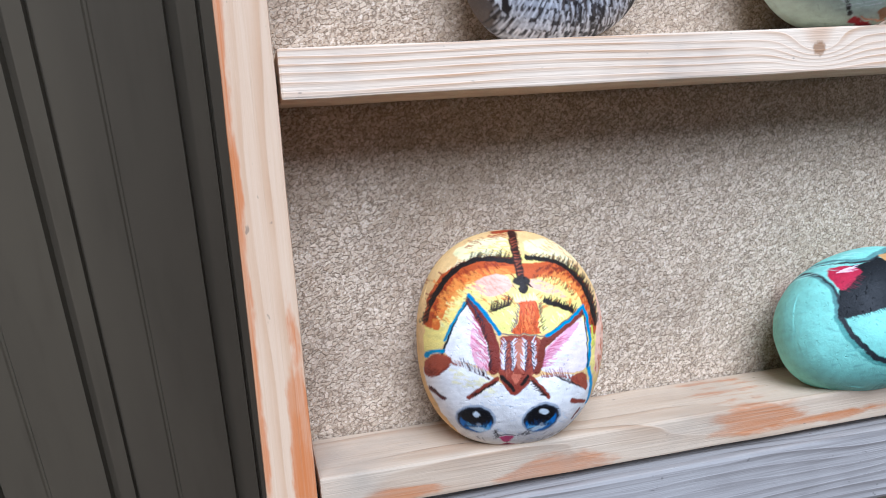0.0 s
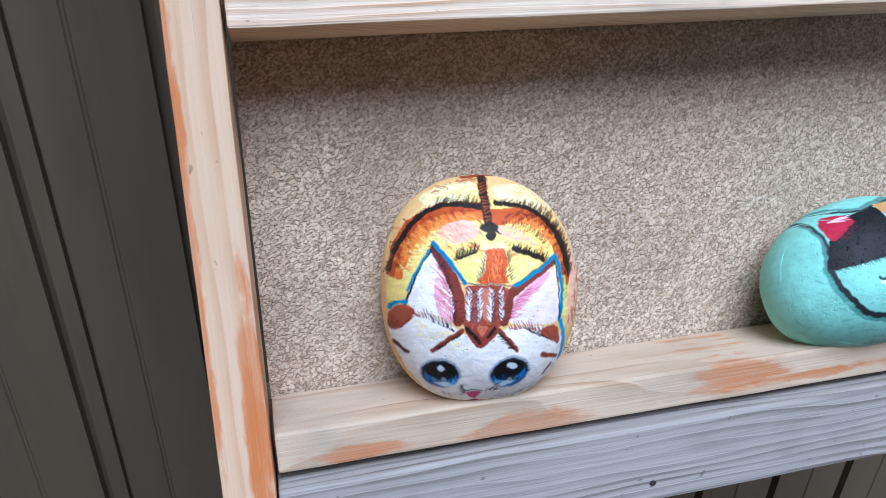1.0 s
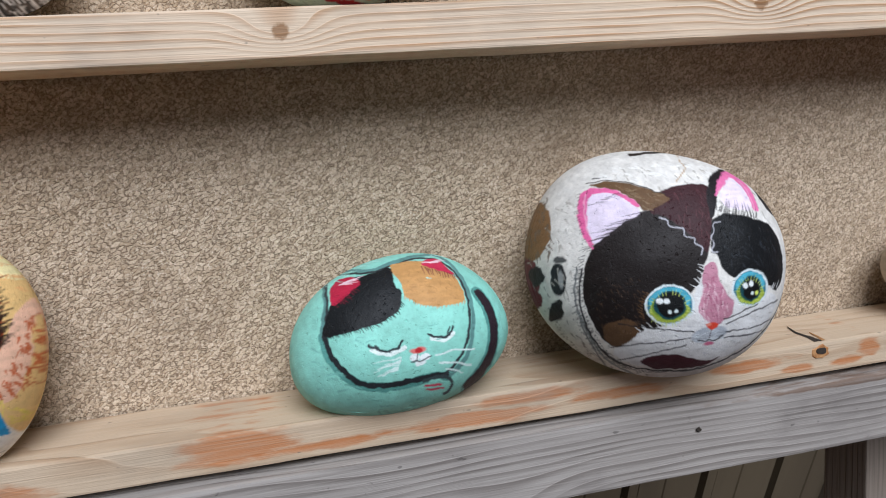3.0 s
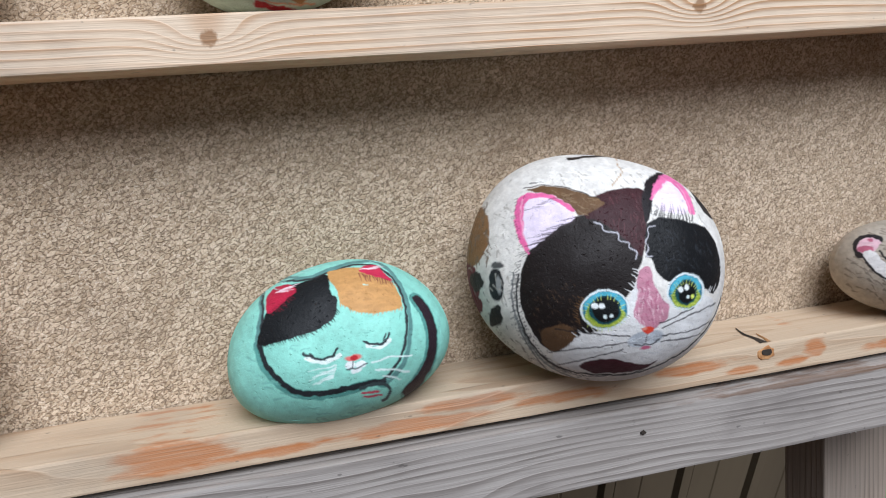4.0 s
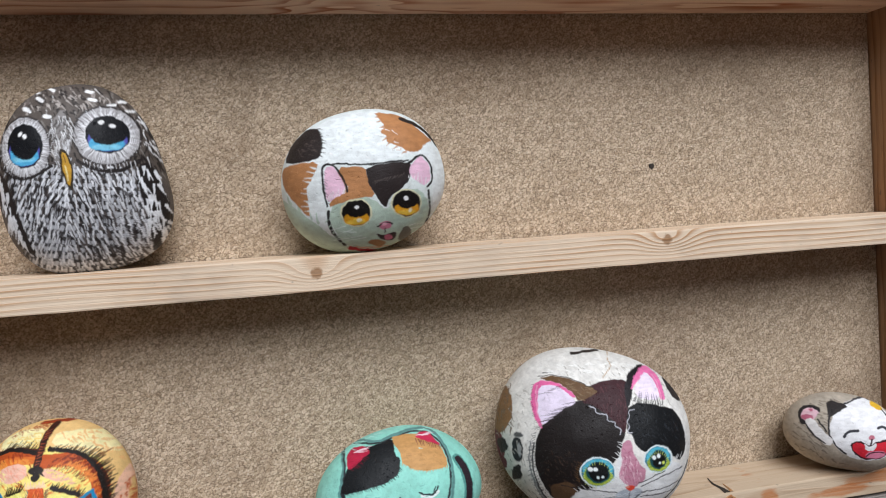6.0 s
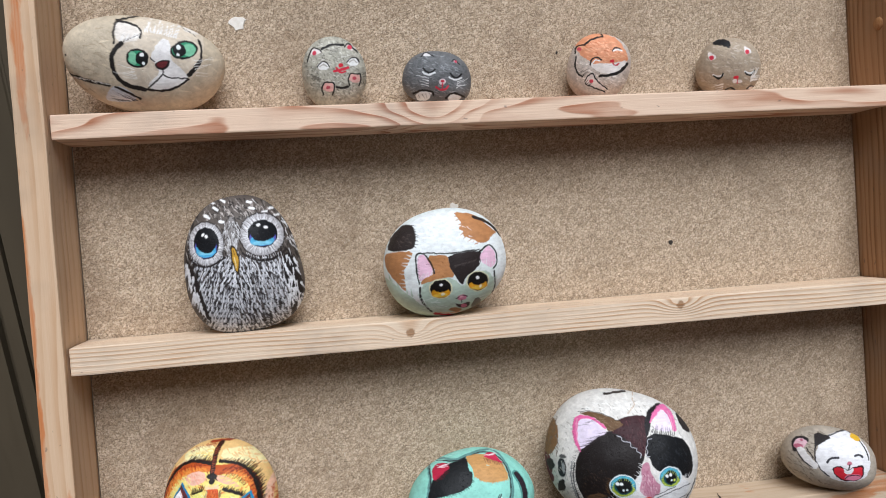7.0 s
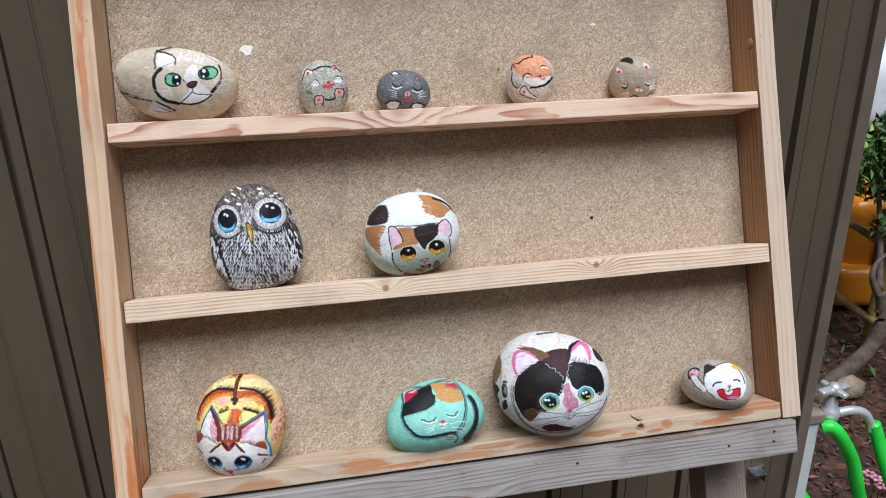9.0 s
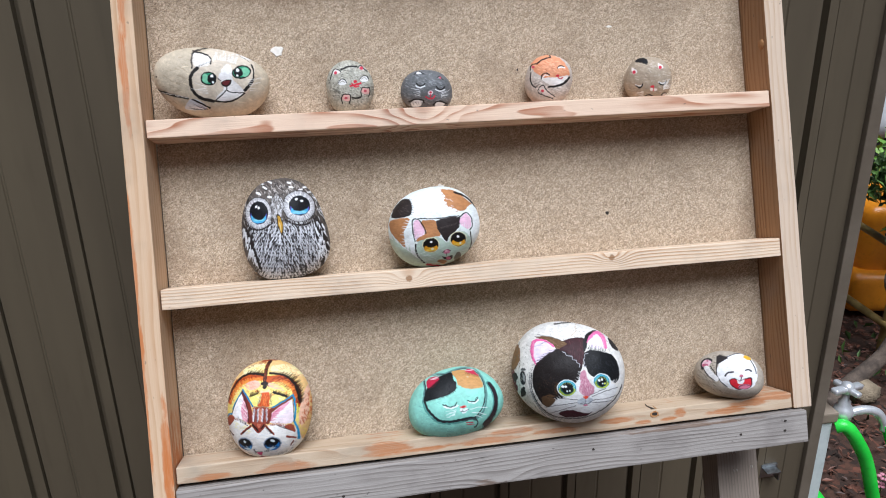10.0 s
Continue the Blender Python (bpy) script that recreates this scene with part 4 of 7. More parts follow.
st.scatter('F4F4F0', 80, 3.6, 0.7, -20, -37.7, 31.5, -17.5, 42.6, 6.8, 43.7, 30.9, 38.3, 46.8, 29, 6.2, 35.2)
st.scatter('7A6A58', 30, 3.6, 0.9, -80, -58.6, 2.9, -54, 23.9, -45.5, 36.8, -45.7, 4.7)
st.hatch('3A3C3E', 70, 0.4, -2, -0.7, -32.5, 4, -34.2, -10.1, -32.4, -23.1, -27, -33.8, -20.6, -42.1, -11.1, -46.8, 2.5, -47.6, 16.9, -44.9)
st.stroke('8A8C8C', 0.7, -35.7, -0.6, -37.4, -11.2, -35.1, -24.7, -29.5, -36.2, -22.8, -46.4)
st.stroke('9AA0A0', 0.9, -36.1, -19.7, -26.6, -40.8, -7.5, -51.4)
st.stroke('2E2622', 1.6, -9.1, 47.1, -0.5, 48.3, 6.9, 49.0)
st.stroke('B89A74', 0.5, 12.7, 47.5, 10.9, 42.8, 13.3, 39.7, 9.8, 35.4, 6.8, 32.4)
st.patch('2A2628', 42.6, 32.2, 51.9, 31.3, 53.1, 20.2, 52.4, 16.6, 47.8, 18.4, 44.2, 24.0)
st.patch('1C1615', -17.0, 18.9, -7.6, 20.6, 4.0, 20.8, 13.5, 16.9, 14.5, 10.3, 16.3, 3.3, 13.6, -3.4, 11.8, -10.1, 7.7, -14.0, 3.7, -22.4, -6.2, -28.3, -18.6, -35.1, -24.1, -34.0, -30.3, -24.7, -33.6, -14.8, -33.6, -5.3, -31.1, 4.0, -25.8, 11.8)
st.patch('5E4630', -22.5, -23.8, -15.0, -22.6, -11.3, -27.6, -15.3, -33.0, -21.7, -35.1, -25.3, -31.9, -26.3, -25.7)
st.scatter('4E3C2E', 60, 2.3, 0.3, -50, -28.0, -5.5, -9.0, -6.6, -9.4, -25.2, -23.3, -29.8, -30.8, -19.7)
st.scatter('1C1616', 80, 2.9, 0.4, -60, -29.9, 3.9, -3.0, 18.4, 12.5, 8.1, 4.4, -11.9, -20.1, -24.8)
st.patch('3A1A20', -3.6, 27.5, 6.8, 30.9, 19.0, 31.4, 21.0, 25.4, 19.6, 18.2, 17.7, 10.1, 15.8, 1.5, 12.9, 6.3, 8.6, 10.7, 1.6, 16.9, -6.4, 20.0, -4.7, 23.7)
st.scatter('5C343A', 40, 2.6, 0.4, -80, -0.4, 27.3, 18.5, 29.8, 19.1, 17.1, 15.8, 5.6, 6.1, 15.5)
st.patch('101215', 18.0, 14.8, 22.9, 18.3, 29.4, 17.6, 40.2, 15.3, 45.9, 12.8, 49.9, 6.8, 52.0, -2.3, 50.6, -10.8, 46.0, -15.2, 40.0, -9.8, 32.5, -5.1, 26.4, -8.8, 21.4, -4.3, 19.4, 1.3, 16.8, 3.3)
st.scatter('30343A', 40, 2.6, 0.4, -60, 20.3, 14.7, 41.2, 12.9, 49.2, -0.9, 34.9, -4.8, 23.4, -1.7)
st.patch('6A5036', -29.7, 34.0, -19.5, 34.9, -9.7, 31.9, -0.3, 27.8, 3.8, 25.1, -2.9, 21.7, -7.6, 20.1, -10.3, 24.6, -15.7, 29.4, -21.9, 31.5)
st.scatter('8A7458', 22, 3.1, 0.4, -20, -19.4, 33.8, 1.0, 26.2, -6.4, 21.0, -14.5, 29.3)
st.stroke('3A2E26', 0.5, -29.3, 35.0, -19.5, 35.4, -8.5, 31.8, 0.8, 27.2)
st.patch('E86CA6', -32.2, 31.2, -27.0, 32.6, -19.4, 31.0, -13.3, 27.5, -8.4, 22.5, -14.1, 22.5, -24.8, 28.8, -28.2, 29.7, -29.4, 18.0, -28.3, 6.1, -33.1, 13.6, -34.1, 22.1)
st.patch('EEE2F6', -28.9, 29.3, -21.8, 30.0, -15.5, 26.9, -10.8, 22.2, -8.7, 19.7, -17.1, 16.1, -25.1, 10.1, -28.7, 8.0, -30.5, 13.3, -30.6, 21.8)
st.hatch('2A2224', 26, 0.5, -8.3, -2.7, -7.1, 20.5, -17.2, 15.1, -25.2, 7.8)
st.hatch('EEE2F6', 16, 0.5, 5.4, 1.7, -29.1, 10.4, -26.3, 17.8, -19.4, 23.1)
st.hatch('2A2224', 5, 0.3, 6.4, 1.4, -29.4, 24.8, -19.3, 28.8)
st.stroke('E86CA6', 0.8, -34.0, 20.9, -33.1, 13.6, -29.2, 6.7)
st.hatch('4A2A38', 16, 0.3, -1.3, -0.6, -32.2, 30.2, -34.0, 20.9, -31.6, 9.9)
st.stroke('F0A8C8', 0.6, -30.0, 29.9, -31.7, 21.9, -30.5, 13.3)
st.patch('1E1A1E', 17.8, 26.3, 21.7, 35.0, 29.7, 39.6, 33.4, 39.3, 27.1, 33.1, 22.5, 26.1, 20.5, 18.4, 18.0, 14.8)
st.patch('E878AE', 21.0, 24.7, 24.4, 32.3, 30.5, 38.3, 34.9, 38.4, 40.2, 32.3, 41.4, 23.4, 41.3, 18.8, 37.8, 19.3, 37.7, 26.5, 32.3, 34.6, 26.6, 30.1)
st.patch('F4E6F8', 23.3, 24.6, 28.3, 32.3, 32.7, 35.3, 37.0, 29.1, 37.8, 19.3, 30.8, 19.5, 24.9, 21.1)
st.hatch('101215', 24, 0.5, 0.9, 4.9, 20.6, 19.9, 28.2, 17.1, 39.0, 16.3)
st.stroke('F0A0C4', 0.7, 36.5, 33.1, 38.7, 26.5, 38.8, 19.3)
st.hatch('4A2A38', 10, 0.3, 1.0, -0.5, 35.3, 37.7, 40.7, 31.8, 41.3, 20.8)
st.patch('E9EAEA', -23.2, -37.3, -15.8, -32.5, -11.8, -28.1, -6.0, -26.8, 3.4, -25.4, 8.2, -16.8, 11.9, -9.0, 14.0, -4.5, 16.4, -2.6, 18.8, -8.3, 22.6, -14.3, 27.1, -17.0, 33.3, -16.8, 39.3, -14.5, 45.7, -15.6, 48.4, -20.5, 42.1, -29.8, 33.7, -37.0, 23.7, -41.9, 11.4, -44.2, -3.2, -44.4, -15.6, -43.1)
st.hatch('E9EAEA', 22, 0.6, -2.2, 1.8, -12.1, -28.0, 3.4, -25.9, 10.0, -13.4, 14.5, -3.4)
st.hatch('E9EAEA', 16, 0.5, 1.3, 2.0, 24.9, -14.5, 34.3, -16.0, 47.1, -12.9)
st.scatter('CFD2D6', 50, 2.9, 0.4, -15, -17.1, -37.8, -1.4, -28.0, 10.6, -21.6, 21.9, -27.3, 41.6, -19.6, 31.2, -36.0, 6.8, -41.4)
st.patch('C48A9E', 13.6, -3.4, 17.0, -0.8, 19.1, -2.8, 19.7, -8.3, 22.6, -14.3, 26.1, -18.1, 24.4, -23.9, 18.6, -27.0, 13.9, -24.7, 10.2, -20.4, 13.0, -13.6, 12.9, -7.9)
st.scatter('AC6480', 34, 3.1, 0.5, -85, 14.5, -4.6, 18.6, -3.7, 22.1, -15.4, 22.0, -23.7, 15.0, -24.3, 13.4, -14.8)
st.scatter('E6C4D0', 30, 3.1, 0.5, -85, 13.3, -7.9, 20.1, -9.5, 25.1, -19.2, 17.3, -25.7, 11.1, -20.5)
st.patch('47202A', -11.3, -41.8, -7.4, -39.3, 2.3, -38.4, 9.2, -40.8, 18.3, -42.6, 23.2, -40.4, 17.4, -44.9, 5.1, -46.1, -5.9, -45.6)
st.oval('B4BCC6', 16.1, -30.5, 7.5, 3.2, 10)
st.scatter('DDE4EA', 40, 3.1, 0.4, -170, 9.6, -29.2, 21.8, -27.8, 22.5, -32.8, 11.0, -33.3)
st.patch('DE4A36', 14.0, -25.7, 20.1, -25.7, 19.0, -28.0, 16.6, -28.8, 14.8, -27.7)
st.oval('F09A84', 15.4, -26.3, 0.9, 0.6, 0)
st.stroke('4A2A30', 0.4, 16.6, -28.8, 16.4, -31.8)
st.stroke('2C2C32', 0.5, 11.7, -32.9, 14.9, -33.6, 16.4, -32.3, 18.7, -33.5, 21.7, -31.2)
st.oval('C46A88', 16.1, -34.5, 2.1, 1.0, 8)
st.oval('E4F0F2', -0.3, -17.7, 9.6, 8.3, 0)
st.oval('2C7894', -0.3, -17.7, 8.7, 7.4, 0)
st.oval('5AB4CC', -0.2, -16.0, 8.0, 5.5, 0)
st.oval('A6B840', -0.3, -20.0, 7.8, 4.9, 0)
st.oval('7A9A3A', -0.4, -18.6, 6.9, 5.1, 0)
st.oval('1C4A52', -0.1, -17.9, 6.2, 5.8, 0)
st.oval('0A0E10', 0.1, -17.9, 5.3, 5.1, 0)
st.rays('CFE07A', 26, 0.3, 2.1, -0.5, -19.1, 6.8, 5.5)
st.oval('E4F0F2', 33.3, -12.6, 8.6, 7.7, 0)
st.oval('2C7894', 33.3, -12.6, 7.6, 6.8, 0)
st.oval('5AB4CC', 33.4, -11.0, 6.8, 4.9, 0)
st.oval('A6B840', 33.4, -14.9, 6.6, 4.2, 0)
st.oval('7A9A3A', 33.2, -13.5, 5.6, 4.4, 0)
st.oval('1C4A52', 33.5, -12.8, 4.9, 5.1, 0)
st.oval('0A0E10', 33.7, -12.9, 3.9, 4.4, 0)
st.rays('CFE07A', 26, 0.3, 2.1, 33.2, -14.0, 4.9, 4.7)
st.oval('F6FFFF', -4.1, -16.1, 1.4, 1.2, 0)
st.oval('F6FFFF', -1.4, -16.0, 1.3, 1.2, 0)
st.oval('E0F0F0', -0.3, -20.5, 0.8, 0.8, 0)
st.oval('E0F0F0', 2.2, -20.4, 0.8, 0.8, 0)
st.oval('F6FFFF', 30.9, -11.5, 1.1, 1.3, 0)
st.oval('F6FFFF', 33.6, -10.7, 1.0, 1.2, 0)
st.oval('E0F0F0', 34.1, -14.8, 0.7, 0.7, 0)
st.oval('D8E66A', 36.3, -14.7, 0.9, 0.9, 0)
st.hatch('7A5A3A', 12, 0.3, -1.8, 1.3, -8.3, -13.0, -11.0, -18.0, -10.3, -22.8)
st.stroke('1E2024', 0.5, 9.6, -29.2, 0.9, -28.2, -7.9, -26.8, -20.1, -24.8)
st.stroke('1E2024', 0.5, 8.1, -31.6, -1.9, -33.0, -12.7, -33.6, -23.0, -35.1)
st.stroke('1E2024', 0.5, 6.9, -34.5, -4.8, -37.5, -19.1, -41.3)
st.stroke('1E2024', 0.5, 22.8, -26.9, 31.5, -23.4, 40.3, -20.9, 48.4, -18.5)
st.stroke('1E2024', 0.5, 23.1, -29.9, 33.8, -29.6, 45.6, -26.7)
st.stroke('1E2024', 0.5, 22.6, -32.3, 32.5, -32.2, 41.6, -31.3)
st.stroke('1E2024', 0.5, 22.0, -24.9, 29.2, -21.9, 36.6, -19.5)
st.stroke('CDCDD6', 0.4, -2.6, 17.2, 1.5, 16.2, 0.5, 13.9, 7.3, 12.6, 6.2, 9.4, 11.2, 8.7, 10.6, 6.4, 14.2, 5.3, 13.3, 2.1)
st.stroke('CDCDD6', 0.4, 22.2, 15.0, 18.4, 13.8, 19.6, 11.0, 17.1, 8.8, 18.8, 5.9, 16.8, 3.3, 19.5, 2.2)
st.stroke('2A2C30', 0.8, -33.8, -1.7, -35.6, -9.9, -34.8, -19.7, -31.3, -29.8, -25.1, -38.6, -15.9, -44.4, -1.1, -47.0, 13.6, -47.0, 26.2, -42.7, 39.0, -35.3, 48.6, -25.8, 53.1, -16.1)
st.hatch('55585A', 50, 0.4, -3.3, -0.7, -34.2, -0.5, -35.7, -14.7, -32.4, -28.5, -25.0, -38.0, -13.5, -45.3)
st.hatch('E8E8E6', 30, 0.4, 1.6, -2.1, 49.9, 6.3, 52.0, -6.0, 48.4, -18.0)
st.patch('2A2628', -56.2, -0.7, -50.8, 1.2, -48.2, -5.4, -53.5, -9.6)
st.patch('2A2628', -47.6, -16.3, -42.3, -13.2, -41.6, -21.9, -47.7, -25.3)
st.patch('2A2628', -58.6, -19.4, -51.4, -17.4, -54.9, -26.1, -55.1, -26.2)
st.patch('2A2628', -47.2, -35.6, -38.6, -34.3, -39.3, -42.8, -43.6, -39.5)
st.patch('6A2834', -57.6, -9.7, -49.6, -11.9, -50.9, -18.5, -59.0, -18.6)
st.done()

st = Stone('round white and mint stone with tan and black patches', pose(0.2680, 0.0154, 0.0395, 0.8, 0, -6.2),
           0.0471, 0.0398, 0.033, 0.031, 2.15, 0.0, 12, 'EAF2F0', 130, 360, 4)
st.patch('F0F6F6', -30.6, 25.6, -12.2, 37.8, 12.2, 37.9, 36.1, 26.7, 52.0, 4.0, 47.4, -17.7, 38.0, -23.2, 37.2, -0.6, 30.6, 13.4, 22.6, 11.4, 6.2, 8.5, -20.2, 8.6, -22.4, -16.8, -19.1, -28.1, -32.3, -19.0, -40.2, -4.9)
st.patch('C3D6C6', -51.5, -3.2, -37.2, -13.8, -26.2, -23.2, -21.2, -28.0, -7.9, -38.4, 19.7, -40.1, 38.0, -29.0, 49.9, -12.5, 40.7, -26.6, 20.6, -39.9, -20.0, -44.0, -45.2, -26.0)
st.patch('C3D6C6', 37.6, -20.6, 51.4, -7.0, 45.7, -20.6, 35.3, -31.2)
st.hatch('C3D6C6', 14, 1.6, -1.2, 5.0, -42.3, -9.2, -23.1, -24.5, -2.5, -37.7, 39.7, -27.0)
st.patch('B98253', -44.9, 8.8, -36.1, 10.9, -23.2, 11.0, -27.1, 2.2, -30.8, -2.8, -30.4, -10.9, -30.1, -19.1, -38.0, -10.5, -43.9, -2.1)
st.hatch('F0F6F6', 9, 0.9, -3.7, 0.8, -25.1, 7.9, -29.7, -2.4, -30.3, -15.2)
st.patch('2E2725', -42.8, 12.5, -38.2, 23.1, -28.1, 30.9, -21.7, 29.1, -20.3, 20.3, -22.0, 13.0, -31.7, 11.1, -38.9, 11.1)
st.hatch('2E2725', 8, 0.7, 2.1, -0.7, -22.8, 29.2, -20.2, 21.4, -21.9, 14.0)
st.scatter('564A46', 16, 2.7, 0.5, -30, -35.5, 19.5, -26.3, 25.2, -23.8, 16.3, -33.7, 14.0)
st.patch('B98253', 8.2, 37.0, 23.0, 35.4, 35.4, 23.4, 40.4, 19.8, 34.6, 18.0, 31.8, 13.8, 25.0, 13.3, 19.9, 16.9, 13.7, 19.1, 14.1, 22.8, 10.0, 24.7, 13.6, 28.2, 10.9, 32.8)
st.hatch('B98253', 9, 0.9, -2.3, -0.9, 10.0, 34.0, 13.0, 27.7, 13.7, 19.6, 23.9, 13.4)
st.stroke('2E2622', 2.3, 23.0, 32.5, 33.4, 28.5, 39.6, 22.1, 43.4, 17.4)
st.patch('C3D6C6', -20.4, -18.1, -16.7, -11.9, -9.9, -7.1, 4.6, -10.5, 10.5, -17.5, 18.7, -9.6, 27.7, -6.2, 34.1, -11.2, 35.8, -22.7, 30.8, -34.2, 20.4, -39.6, 0.3, -40.9, -14.2, -34.2)
st.patch('B98253', -14.5, 7.1, 1.3, 6.8, 2.2, -1.7, 5.8, -9.5, -3.8, -9.7, -13.5, -12.1, -20.0, -13.8, -16.2, -6.6, -9.8, -6.0)
st.patch('2C2423', 1.3, 6.8, 20.2, 8.4, 26.6, 6.8, 24.7, -1.6, 20.0, -6.5, 13.7, -10.2, 10.6, -16.4, 6.8, -10.6, 2.1, -2.8)
st.hatch('5A504C', 10, 0.4, -2.9, -2.4, 6.5, -1.0, 21.8, 1.9)
st.hatch('C3D6C6', 8, 0.5, 2.3, 1.9, 12.9, -14.4, 23.2, -6.8)
st.patch('F0C6DC', -20.3, 7.5, -16.0, 8.3, -12.3, 2.7, -9.8, -6.0, -16.5, -9.7, -19.8, -11.6, -21.2, -3.0)
st.patch('F0C6DC', 24.2, 4.9, 31.6, 11.7, 36.7, 5.9, 36.5, -2.7, 32.2, -5.5, 25.9, -0.6)
st.hatch('F6F2F4', 9, 0.5, 1.1, 4.2, -20.3, -10.5, -9.3, -6.1)
st.hatch('F6F2F4', 8, 0.5, 0.3, 3.7, 24.3, -0.5, 34.5, -5.2)
st.stroke('1E1A1A', 1.1, -20.5, -13.2, -22.1, -0.8, -21.7, 9.3, -15.9, 9.3, -11.2, 2.6, -9.3, -6.1)
st.stroke('1E1A1A', 0.9, -15.9, 9.3, 0.8, 7.4, 14.2, 8.4, 24.6, 8.6)
st.stroke('1E1A1A', 1.1, 24.4, 7.0, 32.8, 12.7, 37.8, 5.8, 37.6, -2.8, 34.5, -5.8)
st.hatch('1E1A1A', 10, 0.4, 1.8, -0.9, -21.5, 5.5, -20.9, -11.6)
st.stroke('2C2C2A', 1.6, -20.2, -15.9, -20.3, -23.5, -17.1, -30.5, -12.6, -34.9)
st.hatch('C3D6C6', 5, 0.8, 2.3, 1.5, -21.7, -21.2, -15.3, -34.1)
st.stroke('2C2C2A', 1.3, 34.9, -8.0, 36.3, -18.1, 33.8, -27.3, 32.2, -33.1)
st.hatch('C3D6C6', 5, 0.7, 2.4, -0.9, 34.1, -12.3, 34.2, -26.1)
st.oval('E6E4C0', -5.2, -17.6, 8.6, 7.6, 0)
st.oval('100C0A', -5.2, -17.6, 7.7, 6.8, 0)
st.oval('E8A41C', -5.4, -20.6, 6.8, 3.6, 0)
st.oval('F2C848', -5.6, -22.2, 5.1, 1.5, 0)
st.oval('100C0A', -5.1, -15.7, 6.0, 4.5, 0)
st.oval('E6E4C0', 22.4, -14.3, 8.7, 7.7, 0)
st.oval('100C0A', 22.4, -14.3, 7.8, 7.0, 0)
st.oval('E8A41C', 22.3, -17.2, 6.8, 3.6, 0)
st.oval('F2C848', 22.2, -18.9, 5.0, 1.5, 0)
st.oval('100C0A', 22.6, -12.4, 6.0, 4.5, 0)
st.hatch('E8A41C', 9, 0.6, 0.3, 1.8, -11.6, -20.9, 1.1, -22.0)
st.hatch('E8A41C', 9, 0.6, 0.3, 1.8, 16.0, -17.4, 29.2, -18.9)
st.oval('FFFFFF', -4.7, -14.7, 1.2, 1.1, 0)
st.oval('FFFFFF', 22.3, -11.6, 1.4, 1.2, 0)
st.oval('F6F0D0', -3.9, -21.6, 1.2, 1.1, 0)
st.oval('F6F0D0', 24.2, -18.0, 1.1, 1.1, 0)
st.oval('D8849E', 10.1, -25.4, 3.5, 2.2, 0)
st.stroke('281A1A', 0.7, 5.7, -25.8, 10.2, -23.5, 13.9, -25.0)
st.oval('E8B0C0', 9.6, -24.8, 1.4, 0.8, 0)
st.stroke('281A1A', 0.7, 10.0, -27.3, 9.9, -29.6)
st.patch('2A1418', 4.4, -29.6, 9.3, -31.3, 16.0, -29.2, 15.3, -33.8, 10.8, -34.4, 6.5, -32.7)
st.oval('D4708E', 11.4, -32.4, 2.2, 1.5, 0)
st.patch('6A675C', 16.5, -32.8, 21.1, -26.3, 24.5, -28.0, 25.0, -33.2, 19.2, -36.1)
st.patch('AC7E50', -1.2, -34.2, 5.4, -32.6, 10.8, -35.7, 6.4, -38.2)
st.stroke('A8242C', 2.0, -10.0, -37.0, 2.0, -40.0, 16.2, -41.1, 25.5, -33.3, 31.1, -30.7)
st.stroke('E0A078', 0.5, -6.8, -36.3, 3.0, -38.1, 12.1, -37.2)
st.hatch('EEF6F2', 5, 0.4, -12.9, -1.2, -11.3, -24.2, -1.1, -31.9)
st.hatch('EEF6F2', 4, 0.4, 14.7, 1.5, 23.3, -25.5, 26.4, -33.6)
st.scatter('FFFFFF', 16, 3.8, 0.5, -20, -18.8, 24.5, -1.9, 33.9, 18.7, 25.1, 28.1, 10.9, -4.1, 11.0)
st.scatter('A8BCAC', 18, 3.8, 0.4, -20, -28.2, -21.9, -18.5, -33.9, 2.9, -44.5, -7.8, -35.9)
st.done()

st = Stone('upright grey stone painted with white and dark feathery strokes', pose(0.1195, 0.0205, 0.0488, 1.5, 0, 5.3),
           0.0413, 0.0501, 0.026, 0.024, 2.5, -0.12, 8, '5E5650', 130, 360, 5)
st.scatter('221D1B', 300, 4.7, 1.3, -80, -40.7, 3.6, -39.4, 31.7, -24.3, 49.7, 3.4, 50.1, 30.3, 41.4, 44.4, 8.2, 38.3, -43.4, 19.2, -52.8, -27.3, -50.8)
st.scatter('8E8882', 200, 4.2, 1.0, -80, -40.7, 3.6, -39.4, 31.7, -24.3, 49.7, 3.4, 50.1, 30.3, 41.4, 44.4, 8.2, 38.3, -43.4, 19.2, -52.8, -27.3, -50.8)
st.scatter('D8D6D4', 60, 4.2, 0.9, -80, -40.7, 3.6, -39.4, 31.7, -24.3, 49.7, 3.4, 50.1, 30.3, 41.4, 44.4, 8.2, 38.3, -43.4, 19.2, -52.8, -27.3, -50.8)
st.patch('5A5350', -34.0, 8.4, -0.9, 8.9, 27.4, 6.6, 36.0, -13.4, 38.9, -42.6, 23.6, -51.4, -15.8, -50.1, -28.5, -31.3)
st.hatch('1E1A1A', 9, 1.8, -2.4, -4.5, -33.9, 9.5, -6.6, 6.3)
st.hatch('1E1A1A', 12, 1.8, 1.6, -4.9, -3.6, 6.0, 33.2, 3.9)
st.hatch('C8CAD0', 11, 1.4, -2.5, -6.0, -32.5, 7.8, -5.3, 4.6)
st.hatch('C8CAD0', 15, 1.4, 1.5, -6.4, -5.3, 4.6, 30.8, 2.6)
st.hatch('F0F1F5', 7, 1.0, -2.5, -5.5, -29.9, 9.2, -5.1, 6.1)
st.hatch('F0F1F5', 10, 1.0, 1.5, -5.9, -5.1, 6.1, 27.8, 4.4)
